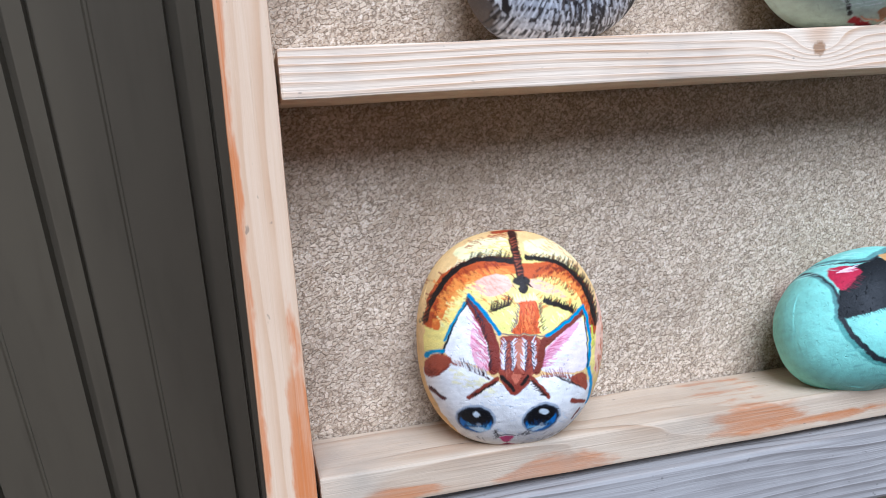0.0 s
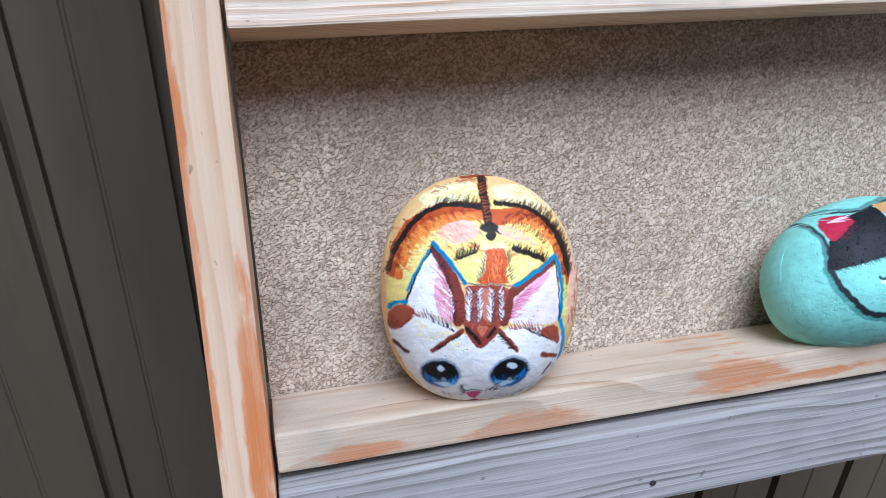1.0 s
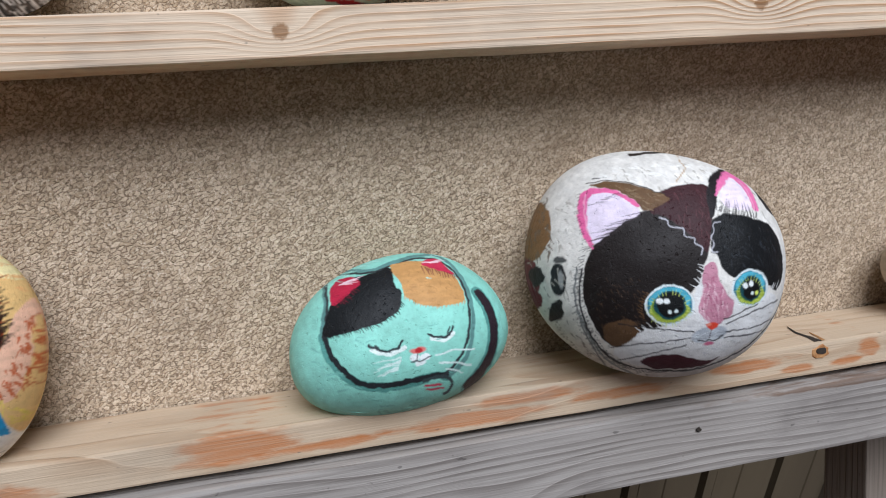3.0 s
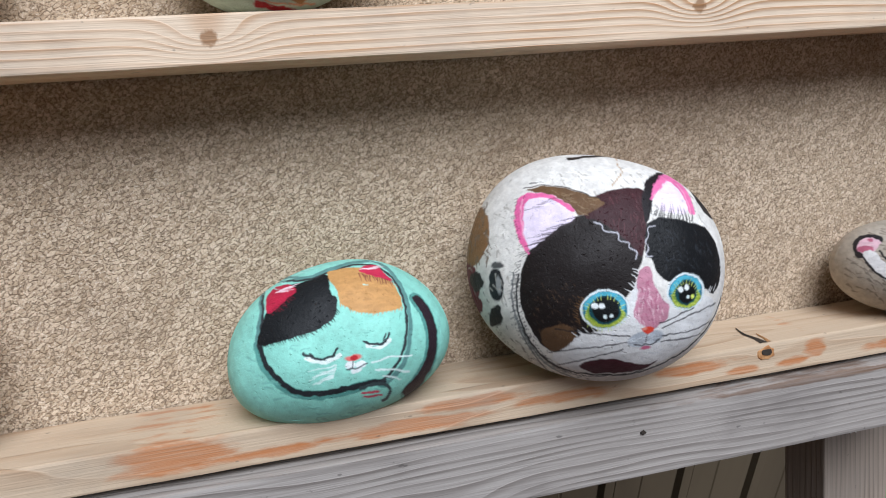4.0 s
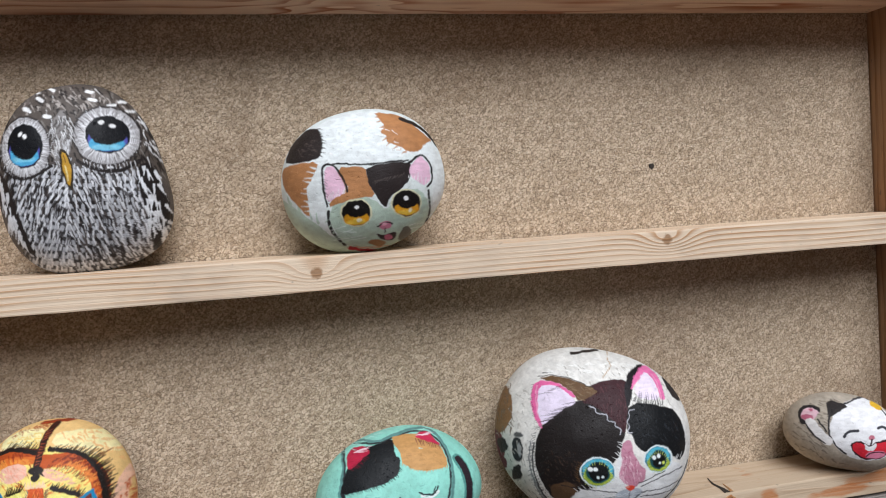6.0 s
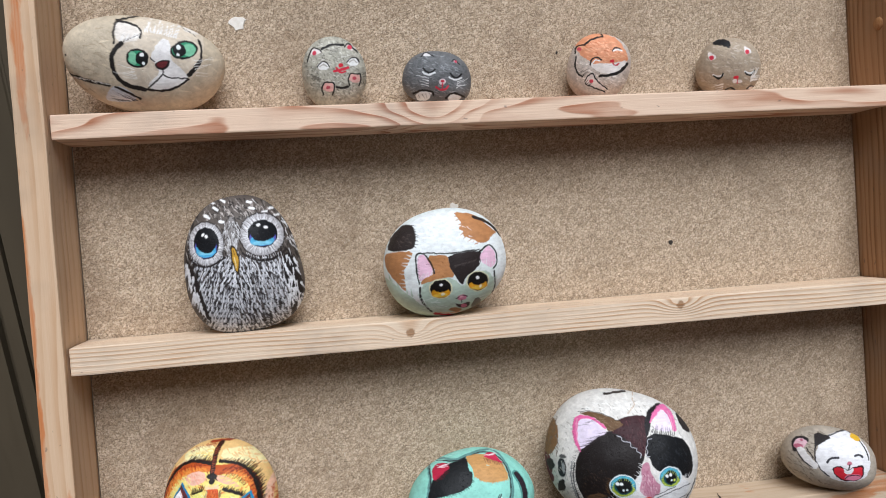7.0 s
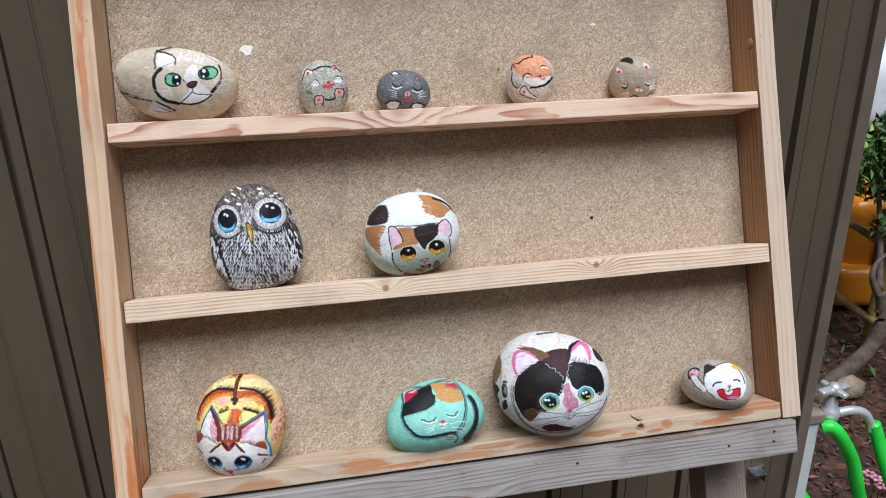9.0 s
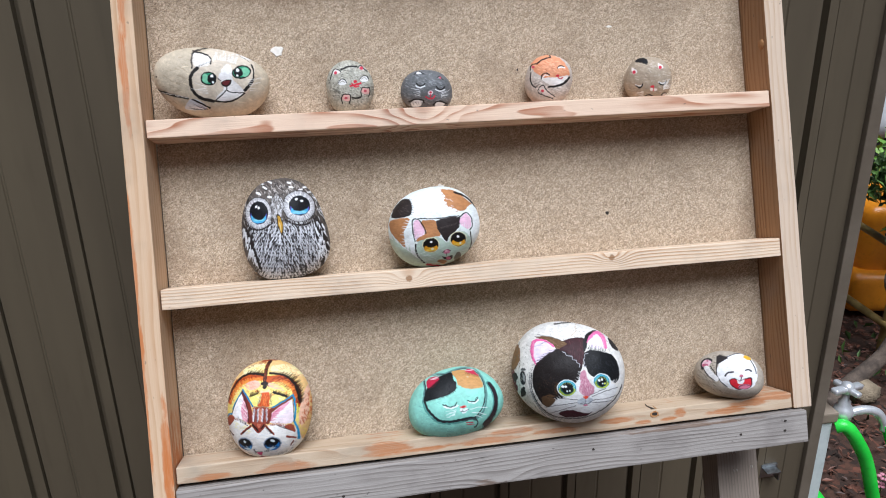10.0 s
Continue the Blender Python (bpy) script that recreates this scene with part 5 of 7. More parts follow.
st.hatch('1E1A1A', 9, 1.8, -2.4, -4.5, -33.5, 5.8, -6.9, 2.7)
st.hatch('1E1A1A', 12, 1.8, 1.6, -4.9, -4.0, 2.4, 33.4, 0.2)
st.hatch('C8CAD0', 11, 1.4, -2.5, -6.0, -32.1, 4.1, -5.6, 1.0)
st.hatch('C8CAD0', 15, 1.4, 1.5, -6.4, -5.6, 1.0, 31.0, -1.2)
st.hatch('F0F1F5', 7, 1.0, -2.5, -5.5, -29.4, 5.5, -5.5, 2.5)
st.hatch('F0F1F5', 10, 1.0, 1.5, -5.9, -5.5, 2.5, 27.9, 0.7)
st.hatch('1E1A1A', 9, 1.8, -2.4, -4.5, -33.0, 2.1, -7.3, -0.9)
st.hatch('1E1A1A', 12, 1.8, 1.6, -4.9, -4.3, -1.2, 33.5, -3.5)
st.hatch('C8CAD0', 11, 1.4, -2.5, -6.0, -31.6, 0.5, -5.9, -2.6)
st.hatch('C8CAD0', 15, 1.4, 1.5, -6.4, -5.9, -2.6, 31.2, -4.9)
st.hatch('F0F1F5', 7, 1.0, -2.5, -5.5, -29.0, 1.8, -5.8, -1.1)
st.hatch('F0F1F5', 10, 1.0, 1.5, -5.9, -5.8, -1.1, 28.1, -3.0)
st.hatch('1E1A1A', 9, 1.8, -2.4, -4.5, -32.6, -1.5, -7.6, -4.5)
st.hatch('1E1A1A', 12, 1.8, 1.7, -4.9, -4.6, -4.8, 33.7, -7.3)
st.hatch('C8CAD0', 11, 1.4, -2.5, -6.0, -31.2, -3.2, -6.2, -6.2)
st.hatch('C8CAD0', 15, 1.4, 1.5, -6.4, -6.2, -6.2, 31.4, -8.6)
st.hatch('F0F1F5', 7, 1.0, -2.5, -5.5, -28.6, -1.8, -6.1, -4.7)
st.hatch('F0F1F5', 10, 1.0, 1.6, -5.9, -6.1, -4.7, 28.3, -6.7)
st.hatch('1E1A1A', 9, 1.8, -2.4, -4.5, -32.1, -5.2, -7.9, -8.2)
st.hatch('1E1A1A', 12, 1.8, 1.7, -4.9, -4.9, -8.4, 33.9, -11.0)
st.hatch('C8CAD0', 11, 1.4, -2.5, -6.1, -30.8, -6.9, -6.5, -9.8)
st.hatch('C8CAD0', 15, 1.4, 1.5, -6.5, -6.5, -9.8, 31.6, -12.4)
st.hatch('F0F1F5', 7, 1.0, -2.5, -5.5, -28.1, -5.5, -6.4, -8.3)
st.hatch('F0F1F5', 10, 1.0, 1.6, -5.9, -6.4, -8.3, 28.5, -10.5)
st.hatch('1E1A1A', 9, 1.8, -2.4, -4.5, -31.7, -8.9, -8.2, -11.8)
st.hatch('1E1A1A', 12, 1.8, 1.7, -4.9, -5.2, -12.0, 34.1, -14.8)
st.hatch('C8CAD0', 11, 1.4, -2.5, -6.1, -30.3, -10.6, -6.9, -13.5)
st.hatch('C8CAD0', 15, 1.4, 1.6, -6.5, -6.9, -13.5, 31.8, -16.2)
st.hatch('F0F1F5', 7, 1.0, -2.5, -5.5, -27.7, -9.2, -6.7, -11.9)
st.hatch('F0F1F5', 10, 1.0, 1.6, -6.0, -6.7, -11.9, 28.7, -14.2)
st.hatch('1E1A1A', 9, 1.8, -2.4, -4.5, -31.2, -12.6, -8.5, -15.4)
st.hatch('1E1A1A', 12, 1.8, 1.7, -4.9, -5.5, -15.7, 34.3, -18.6)
st.hatch('C8CAD0', 11, 1.4, -2.5, -6.1, -29.9, -14.2, -7.2, -17.1)
st.hatch('C8CAD0', 15, 1.4, 1.6, -6.5, -7.2, -17.1, 32.0, -19.9)
st.hatch('F0F1F5', 7, 1.0, -2.5, -5.6, -27.2, -12.9, -7.0, -15.5)
st.hatch('F0F1F5', 10, 1.0, 1.6, -6.0, -7.0, -15.5, 28.9, -18.0)
st.hatch('1E1A1A', 9, 1.8, -2.4, -4.5, -30.8, -16.3, -8.8, -19.1)
st.hatch('1E1A1A', 12, 1.8, 1.7, -5.0, -5.8, -19.3, 34.6, -22.4)
st.hatch('C8CAD0', 11, 1.4, -2.5, -6.1, -29.4, -18.0, -7.5, -20.8)
st.hatch('C8CAD0', 15, 1.4, 1.6, -6.6, -7.5, -20.8, 32.3, -23.7)
st.hatch('F0F1F5', 7, 1.0, -2.5, -5.6, -26.8, -16.6, -7.3, -19.2)
st.hatch('F0F1F5', 10, 1.0, 1.6, -6.0, -7.3, -19.2, 29.1, -21.8)
st.hatch('1E1A1A', 9, 1.8, -2.4, -4.6, -30.4, -20.0, -9.1, -22.7)
st.hatch('1E1A1A', 12, 1.8, 1.7, -5.0, -6.1, -23.0, 34.9, -26.3)
st.hatch('C8CAD0', 11, 1.4, -2.5, -6.2, -29.0, -21.7, -7.8, -24.4)
st.hatch('C8CAD0', 15, 1.4, 1.6, -6.7, -7.8, -24.4, 32.6, -27.6)
st.hatch('F0F1F5', 7, 1.0, -2.5, -5.6, -26.4, -20.3, -7.6, -22.8)
st.hatch('F0F1F5', 10, 1.0, 1.6, -6.1, -7.6, -22.8, 29.4, -25.6)
st.hatch('1E1A1A', 9, 1.8, -2.4, -4.6, -29.9, -23.7, -9.5, -26.4)
st.hatch('1E1A1A', 12, 1.8, 1.8, -5.1, -6.4, -26.7, 35.2, -30.2)
st.hatch('C8CAD0', 11, 1.4, -2.6, -6.2, -28.6, -25.4, -8.1, -28.1)
st.hatch('C8CAD0', 15, 1.4, 1.7, -6.7, -8.1, -28.1, 32.9, -31.5)
st.hatch('F0F1F5', 7, 1.0, -2.5, -5.7, -25.9, -24.0, -7.9, -26.5)
st.hatch('F0F1F5', 10, 1.0, 1.7, -6.1, -7.9, -26.5, 29.7, -29.4)
st.hatch('1E1A1A', 9, 1.8, -2.4, -4.7, -29.5, -27.5, -9.8, -30.1)
st.hatch('1E1A1A', 12, 1.8, 1.8, -5.2, -6.7, -30.4, 35.7, -34.2)
st.hatch('C8CAD0', 11, 1.4, -2.6, -6.3, -28.1, -29.2, -8.4, -31.8)
st.hatch('C8CAD0', 15, 1.4, 1.7, -6.9, -8.4, -31.8, 33.4, -35.5)
st.hatch('F0F1F5', 7, 1.0, -2.5, -5.7, -25.5, -27.7, -8.2, -30.2)
st.hatch('F0F1F5', 10, 1.0, 1.7, -6.2, -8.2, -30.2, 30.0, -33.3)
st.hatch('1E1A1A', 9, 1.8, -2.4, -4.7, -29.1, -31.3, -10.1, -33.8)
st.hatch('1E1A1A', 12, 1.8, 1.9, -5.3, -7.0, -34.1, 36.7, -38.7)
st.hatch('C8CAD0', 11, 1.4, -2.6, -6.4, -27.7, -33.0, -8.7, -35.6)
st.hatch('C8CAD0', 15, 1.4, 1.8, -7.1, -8.7, -35.6, 34.2, -40.0)
st.hatch('F0F1F5', 7, 1.0, -2.5, -5.8, -25.0, -31.5, -8.5, -34.0)
st.hatch('F0F1F5', 10, 1.0, 1.8, -6.4, -8.5, -34.0, 30.5, -37.4)
st.hatch('1E1A1A', 9, 1.8, -2.4, -4.8, -28.6, -35.2, -10.3, -37.6)
st.hatch('1E1A1A', 12, 1.8, 2.0, -5.5, -7.3, -37.9, 37.5, -43.9)
st.hatch('C8CAD0', 11, 1.4, -2.6, -6.6, -27.3, -36.9, -9.0, -39.4)
st.hatch('C8CAD0', 15, 1.4, 2.2, -7.8, -9.0, -39.4, 35.2, -45.6)
st.hatch('F0F1F5', 7, 1.0, -2.5, -5.9, -24.6, -35.4, -8.8, -37.8)
st.hatch('F0F1F5', 10, 1.0, 1.9, -6.6, -8.8, -37.8, 31.3, -41.8)
st.hatch('1E1A1A', 9, 1.8, -2.4, -5.1, -28.2, -39.1, -10.6, -41.5)
st.hatch('1E1A1A', 12, 1.8, 3.2, -9.0, -7.6, -41.8, 36.0, -45.1)
st.hatch('C8CAD0', 11, 1.4, -4.1, -11.1, -26.9, -40.9, -9.2, -43.3)
st.hatch('C8CAD0', 15, 1.4, 2.6, -8.4, -9.2, -43.3, 33.7, -46.7)
st.hatch('F0F1F5', 7, 1.0, -2.5, -6.2, -24.2, -39.3, -9.1, -41.6)
st.hatch('F0F1F5', 10, 1.0, 3.1, -10.2, -9.1, -41.6, 32.9, -47.2)
st.hatch('1E1A1A', 9, 1.8, -4.6, -8.3, -27.8, -43.4, -10.9, -45.4)
st.hatch('1E1A1A', 12, 1.8, 2.1, -5.0, -7.9, -45.8, 34.6, -46.3)
st.hatch('C8CAD0', 11, 1.4, -3.4, -7.7, -26.5, -45.3, -9.5, -47.4)
st.hatch('C8CAD0', 15, 1.4, 1.0, -0.2, -9.5, -47.4, 32.2, -47.8)
st.hatch('F0F1F5', 7, 1.0, -3.9, -9.5, -23.7, -43.3, -9.4, -45.6)
st.hatch('F0F1F5', 10, 1.0, 2.1, -6.4, -9.4, -45.6, 31.3, -48.1)
st.hatch('2A2424', 6, 1.0, -1.5, -5.6, -24.8, -7.3, -19.6, -10.3)
st.hatch('2A2424', 6, 1.0, -1.5, -5.7, -23.1, -21.0, -17.8, -24.1)
st.hatch('2A2424', 6, 1.0, -1.5, -5.6, -12.3, -12.5, -7.0, -15.5)
st.hatch('2A2424', 6, 1.0, -1.5, -5.8, -11.5, -26.2, -6.1, -29.4)
st.hatch('2A2424', 6, 1.0, -1.5, -5.6, -20.3, -1.4, -15.1, -4.4)
st.hatch('2A2424', 6, 1.0, 0.6, -5.9, -2.1, -22.8, 3.3, -26.0)
st.hatch('2A2424', 6, 1.0, 0.5, -5.8, 4.4, -5.6, 9.8, -8.7)
st.hatch('2A2424', 6, 1.0, 0.6, -5.9, 8.5, -18.6, 13.9, -21.7)
st.hatch('2A2424', 6, 1.0, 0.7, -6.2, 1.2, -33.9, 6.6, -37.2)
st.hatch('2A2424', 6, 1.0, 0.8, -6.3, 11.4, -35.0, 17.0, -38.4)
st.hatch('2A2424', 6, 1.0, 0.5, -5.9, 17.8, -5.7, 23.3, -8.9)
st.hatch('2A2424', 6, 1.0, 0.7, -6.1, 19.4, -25.0, 25.0, -28.3)
st.patch('2A2423', -39.3, 6.7, -34.7, 1.2, -31.7, -10.5, -28.8, -23.3, -24.2, -39.8, -30.8, -34.0, -36.5, -18.6, -40.6, -6.9)
st.patch('201B1A', 28.0, 6.5, 34.7, 7.0, 40.0, -8.5, 45.2, -33.1, 38.2, -43.2, 32.5, -40.8, 30.9, -21.4, 27.7, -7.2)
st.scatter('F4F6FA', 34, 6.3, 1.7, -98, -39.5, 4.6, -35.4, -7.1, -30.3, -28.5, -26.1, -38.6, -35.9, -22.9)
st.scatter('F4F6FA', 44, 6.3, 1.7, -72, 26.8, 5.6, 35.7, 5.9, 41.3, -19.5, 39.6, -41.9, 31.5, -29.1)
st.scatter('6A625C', 90, 3.7, 1.2, -60, -34.6, 39.8, -24.9, 49.1, -7.0, 49.8, 13.3, 46.1, 28.3, 35.5, -3.7, 32.1)
st.scatter('241F1D', 60, 3.1, 1.0, -60, -34.6, 39.8, -24.9, 49.1, -7.0, 49.8, 13.3, 46.1, 28.3, 35.5, -3.7, 32.1)
st.scatter('B8B0AA', 60, 3.1, 0.9, -70, -31.8, 35.7, -17.6, 46.2, -2.0, 48.2, 18.1, 42.5, 30.2, 29.9, -3.2, 37.3)
st.stroke('F6F6F6', 1.8, -17.4, 42.2, -15.1, 40.4)
st.stroke('F6F6F6', 1.8, -23.5, 36.9, -21.1, 35.0)
st.stroke('F6F6F6', 1.8, -12.3, 47.9, -10.0, 46.0)
st.stroke('F6F6F6', 1.8, -20.1, 46.6, -17.6, 45.6)
st.stroke('F6F6F6', 1.8, -13.8, 32.3, -11.3, 31.6)
st.stroke('F6F6F6', 1.8, 5.8, 45.3, 8.3, 44.6)
st.stroke('F6F6F6', 1.8, 7.4, 40.9, 9.9, 40.2)
st.stroke('F6F6F6', 1.8, 21.0, 39.6, 23.9, 40.1)
st.stroke('F6F6F6', 1.8, 16.3, 37.1, 19.0, 37.5)
st.stroke('F6F6F6', 1.8, 24.6, 34.5, 27.6, 35.0)
st.oval('3A3432', -24.2, 17.0, 12.9, 16.1, 0)
st.oval('3A3432', 14.6, 21.3, 16.6, 15.9, 0)
st.oval('B4B2B4', -24.2, 17.0, 12.0, 15.1, 0)
st.oval('B4B2B4', 14.6, 21.3, 15.4, 14.8, 0)
st.rays('6C6866', 60, 0.4, 4.7, -24.2, 17.0, 8.4, 10.5)
st.rays('6C6866', 60, 0.4, 5.2, 14.6, 21.3, 10.5, 9.9)
st.rays('E6E6EA', 110, 0.6, 4.7, -24.2, 17.0, 7.8, 9.9)
st.rays('E6E6EA', 120, 0.6, 5.8, 14.6, 21.3, 9.4, 8.9)
st.rays('F8F8FA', 70, 0.5, 3.1, -24.2, 17.0, 7.8, 9.9)
st.rays('F8F8FA', 70, 0.5, 3.7, 14.6, 21.3, 9.4, 8.9)
st.patch('8A8684', -11.7, 27.4, -5.3, 36.4, -3.0, 28.9, -1.7, 16.2, -6.1, 6.2, -10.0, 7.6, -10.2, 16.9)
st.scatter('38322F', 26, 4.7, 0.5, -120, -12.5, 24.4, -5.5, 34.3, -7.1, 17.7, -10.7, 22.2)
st.scatter('38322F', 26, 4.7, 0.5, -60, -5.5, 34.3, 2.2, 30.6, -2.1, 17.3, -6.2, 16.6)
st.scatter('F0F0F2', 40, 4.7, 0.5, -88, -11.8, 31.6, -0.6, 32.9, -2.9, 9.1, -10.7, 10.8)
st.scatter('D8D8DC', 30, 4.7, 0.5, -95, -10.9, 20.1, -1.9, 19.4, -0.2, 4.7, -12.3, 4.7)
st.oval('0A0C12', -24.1, 17.5, 8.7, 11.2, 0)
st.oval('5A5AB0', -24.4, 15.0, 7.5, 7.8, 0)
st.oval('5CB8E4', -24.5, 12.9, 6.8, 5.4, 0)
st.oval('8AD4F0', -24.7, 11.1, 5.2, 1.7, 0)
st.oval('0A0C12', -24.0, 19.1, 7.4, 8.3, 0)
st.oval('0A0C12', 14.9, 21.8, 10.5, 9.8, 0)
st.oval('5A5AB0', 14.7, 19.2, 9.2, 6.3, 0)
st.oval('5CB8E4', 14.4, 17.1, 8.5, 3.9, 0)
st.oval('8AD4F0', 14.3, 15.3, 6.8, 1.7, 0)
st.oval('0A0C12', 15.1, 23.3, 9.1, 6.9, 0)
st.oval('FFFFFF', -25.9, 23.6, 1.0, 1.2, 0)
st.oval('FFFFFF', -23.5, 22.1, 1.1, 1.2, 0)
st.oval('FFFFFF', 12.4, 28.0, 1.3, 1.1, 0)
st.oval('FFFFFF', 17.2, 26.3, 1.5, 1.0, 0)
st.stroke('26201F', 1.4, -37.1, 7.6, -30.6, 1.4, -21.6, 0.8, -12.1, 6.7)
st.hatch('26201F', 14, 0.5, 0.3, -2.1, -36.2, 6.5, -29.6, 0.8, -14.2, 5.9)
st.hatch('E8E8EC', 12, 0.5, 0.0, -2.6, -35.0, 8.5, -24.4, 3.0, -13.9, 8.9)
st.stroke('26201F', 1.7, 0.1, 8.8, 8.8, 3.4, 21.2, 2.9, 29.3, 8.5)
st.hatch('26201F', 16, 0.5, 0.5, -2.7, 1.1, 7.7, 9.8, 2.8, 26.8, 5.6)
st.hatch('E8E8EC', 14, 0.5, 0.3, -2.6, 2.3, 9.7, 11.0, 5.3, 27.0, 7.7)
st.patch('2E2410', -7.8, 15.7, -4.4, 13.9, -1.7, 4.8, -3.2, -6.5, -5.5, -4.2, -8.2, 5.4)
st.patch('CC9C2E', -7.0, 13.6, -4.6, 12.3, -2.7, 4.9, -4.0, -4.3, -5.4, -2.1, -7.2, 5.3)
st.stroke('F2E2A0', 0.7, -5.6, 6.2, -4.8, -1.1)
st.stroke('7A5A18', 0.5, -6.1, 11.9, -5.4, 8.2)
st.hatch('4E4846', 26, 0.6, 1.5, -1.2, -24.7, -45.9, -5.4, -49.8, 21.8, -51.9)
st.scatter('2A2422', 30, 4.7, 0.7, -65, 28.1, 34.4, 37.8, 18.7, 40.8, 5.4, 31.7, 10.5, 31.0, 23.4)
st.scatter('ECECEE', 26, 4.7, 0.9, -65, 28.1, 34.4, 41.0, 20.5, 41.8, 3.1, 31.7, 10.5)
st.done()

st = Stone('flat tan oval stone painted with two green ovals', pose(0.0627, 0.0182, 0.1955, 19.0, 0, 5.9),
           0.0535, 0.0339, 0.024, 0.022, 2.15, 0.06, -9, 'CEC0A8', 120, 340, 6)
st.grain(0.12, 0.9)
st.scatter('E0D2B8', 60, 7.0, 1.4, -20, -46.7, 8.9, -18.0, 30.2, 16.1, 35.0, 43.9, 23.9, 51.6, 5.3, 31.8, -17.7, -23.7, -23.2)
st.scatter('B4A48C', 50, 5.2, 0.9, -20, -52.5, -3.0, -42.9, 12.4, -18.0, 30.2, -37.4, -20.5, -50.6, -13.3)
st.patch('DDD0BC', -18.5, 14.2, -11.4, 30.1, 12.7, 35.8, 34.4, 28.9, 42.0, 17.9, 37.4, -1.7, 23.4, -13.3, -0.5, -13.9, -16.5, -6.3)
st.scatter('E6DCCA', 60, 5.2, 1.0, -70, -14.2, 15.8, 12.7, 35.7, 38.3, 16.8, 29.2, -6.4, -5.0, -8.3)
st.patch('F4F2F0', 5.0, 8.6, 12.9, 20.7, 19.5, 18.8, 18.3, 6.4, 26.2, -0.9, 29.2, -6.4, 18.1, -14.8, 4.5, -14.4, 1.5, -10.3, 10.8, -1.9, 8.0, 4.3)
st.hatch('F4F2F0', 14, 1.0, 2.0, 7.0, 3.2, 25.1, 14.8, 23.1, 23.0, 20.3)
st.patch('EDE6DC', -15.4, 31.7, -4.7, 30.0, 1.9, 25.1, -0.6, 19.6, -12.4, 17.4, -16.3, 20.7)
st.hatch('F8F6F2', 8, 0.9, 3.7, 4.1, -13.1, 19.1, -2.1, 21.2)
st.stroke('221E1C', 1.4, -17.0, 17.5, -17.0, 25.6, -15.1, 32.0, -6.4, 30.3, 1.3, 26.7, -0.1, 21.2)
st.hatch('221E1C', 9, 0.5, 1.8, 1.6, -14.1, 17.1, -2.0, 22.4)
st.stroke('221E1C', 1.2, -15.1, 32.0, -1.2, 34.5, 16.1, 35.0, 30.3, 30.6, 39.3, 26.6)
st.patch('EFE8DE', 27.0, 25.5, 32.3, 29.8, 39.3, 26.6, 46.3, 22.2, 35.3, 21.7)
st.hatch('221E1C', 7, 0.5, 1.2, -1.3, 26.9, 27.2, 35.3, 21.7)
st.stroke('221E1C', 3.0, -12.4, 17.4, -17.4, 13.4, -20.1, 6.7, -18.7, -3.6, -12.0, -10.8, -0.5, -13.5)
st.stroke('221E1C', 1.6, -0.4, -13.0, 9.5, -15.2, 19.9, -13.4, 29.1, -7.3)
st.stroke('221E1C', 1.4, 37.6, 18.1, 39.7, 13.4, 38.7, 6.8)
st.stroke('221E1C', 2.8, 38.0, 5.2, 34.0, -0.6, 29.3, -4.3)
st.oval('1A1816', -3.0, 7.9, 7.3, 6.4, 6)
st.oval('3E9C74', -3.0, 7.9, 6.0, 5.0, 6)
st.oval('86CCA6', -5.7, 8.0, 3.0, 4.4, 6)
st.oval('0A0C0E', -0.1, 7.5, 4.2, 4.5, 6)
st.oval('1A1816', 27.8, 12.6, 9.3, 5.9, 8)
st.oval('3E9C74', 27.8, 12.6, 7.9, 4.6, 8)
st.oval('86CCA6', 30.5, 12.5, 4.8, 3.9, 8)
st.oval('0A0C0E', 24.7, 12.5, 4.3, 4.4, 8)
st.oval('F8FFFF', 0.2, 10.1, 1.5, 1.3, 0)
st.oval('F8FFFF', 0.6, 4.5, 1.0, 1.0, 0)
st.oval('F8FFFF', 24.2, 14.5, 1.7, 1.5, 0)
st.oval('F8FFFF', 23.4, 9.9, 1.0, 1.0, 0)
st.patch('241A1A', 7.3, 3.8, 12.4, 6.3, 18.3, 6.1, 17.1, 2.2, 13.3, -0.6, 9.3, 0.8)
st.patch('6E2C30', 8.6, 3.8, 12.5, 5.5, 16.8, 5.3, 15.6, 2.8, 13.0, 0.8, 10.1, 1.6)
st.stroke('221E1C', 1.0, 13.0, 0.1, 12.3, -3.7, 6.7, -8.7, 2.1, -12.5)
st.stroke('221E1C', 1.0, 12.3, -3.3, 17.2, -6.0, 28.3, -6.7)
st.stroke('221E1C', 0.7, 5.3, 8.3, 7.8, 5.5)
st.hatch('FAF8F4', 5, 0.5, -11.5, 1.3, -5.8, 0.5, -4.8, -6.5)
st.hatch('FAF8F4', 6, 0.5, 10.7, 1.5, 33.7, 5.5, 34.5, -5.1)
st.stroke('221E1C', 2.4, -56.9, -2.8, -45.3, -5.5, -35.3, -8.5, -23.7, -10.2)
st.hatch('F0ECE4', 10, 0.9, 3.6, -0.9, -56.2, -4.3, -25.3, -9.4)
st.patch('DADDE4', -22.1, -10.7, -13.8, -11.7, -6.1, -18.4, -8.2, -22.2, -22.0, -23.2, -28.6, -21.4)
st.hatch('3A3A44', 10, 0.7, -8.0, 3.5, -18.4, -22.1, -6.5, -21.6)
st.hatch('F4F4F6', 8, 0.9, -8.1, 2.7, -19.9, -20.1, -9.8, -21.2)
st.stroke('221E1C', 1.7, -19.7, -11.6, -12.5, -15.0, -4.3, -20.3)
st.oval('3A2C24', -50.3, 8.9, 0.9, 0.7, 0)
st.done()

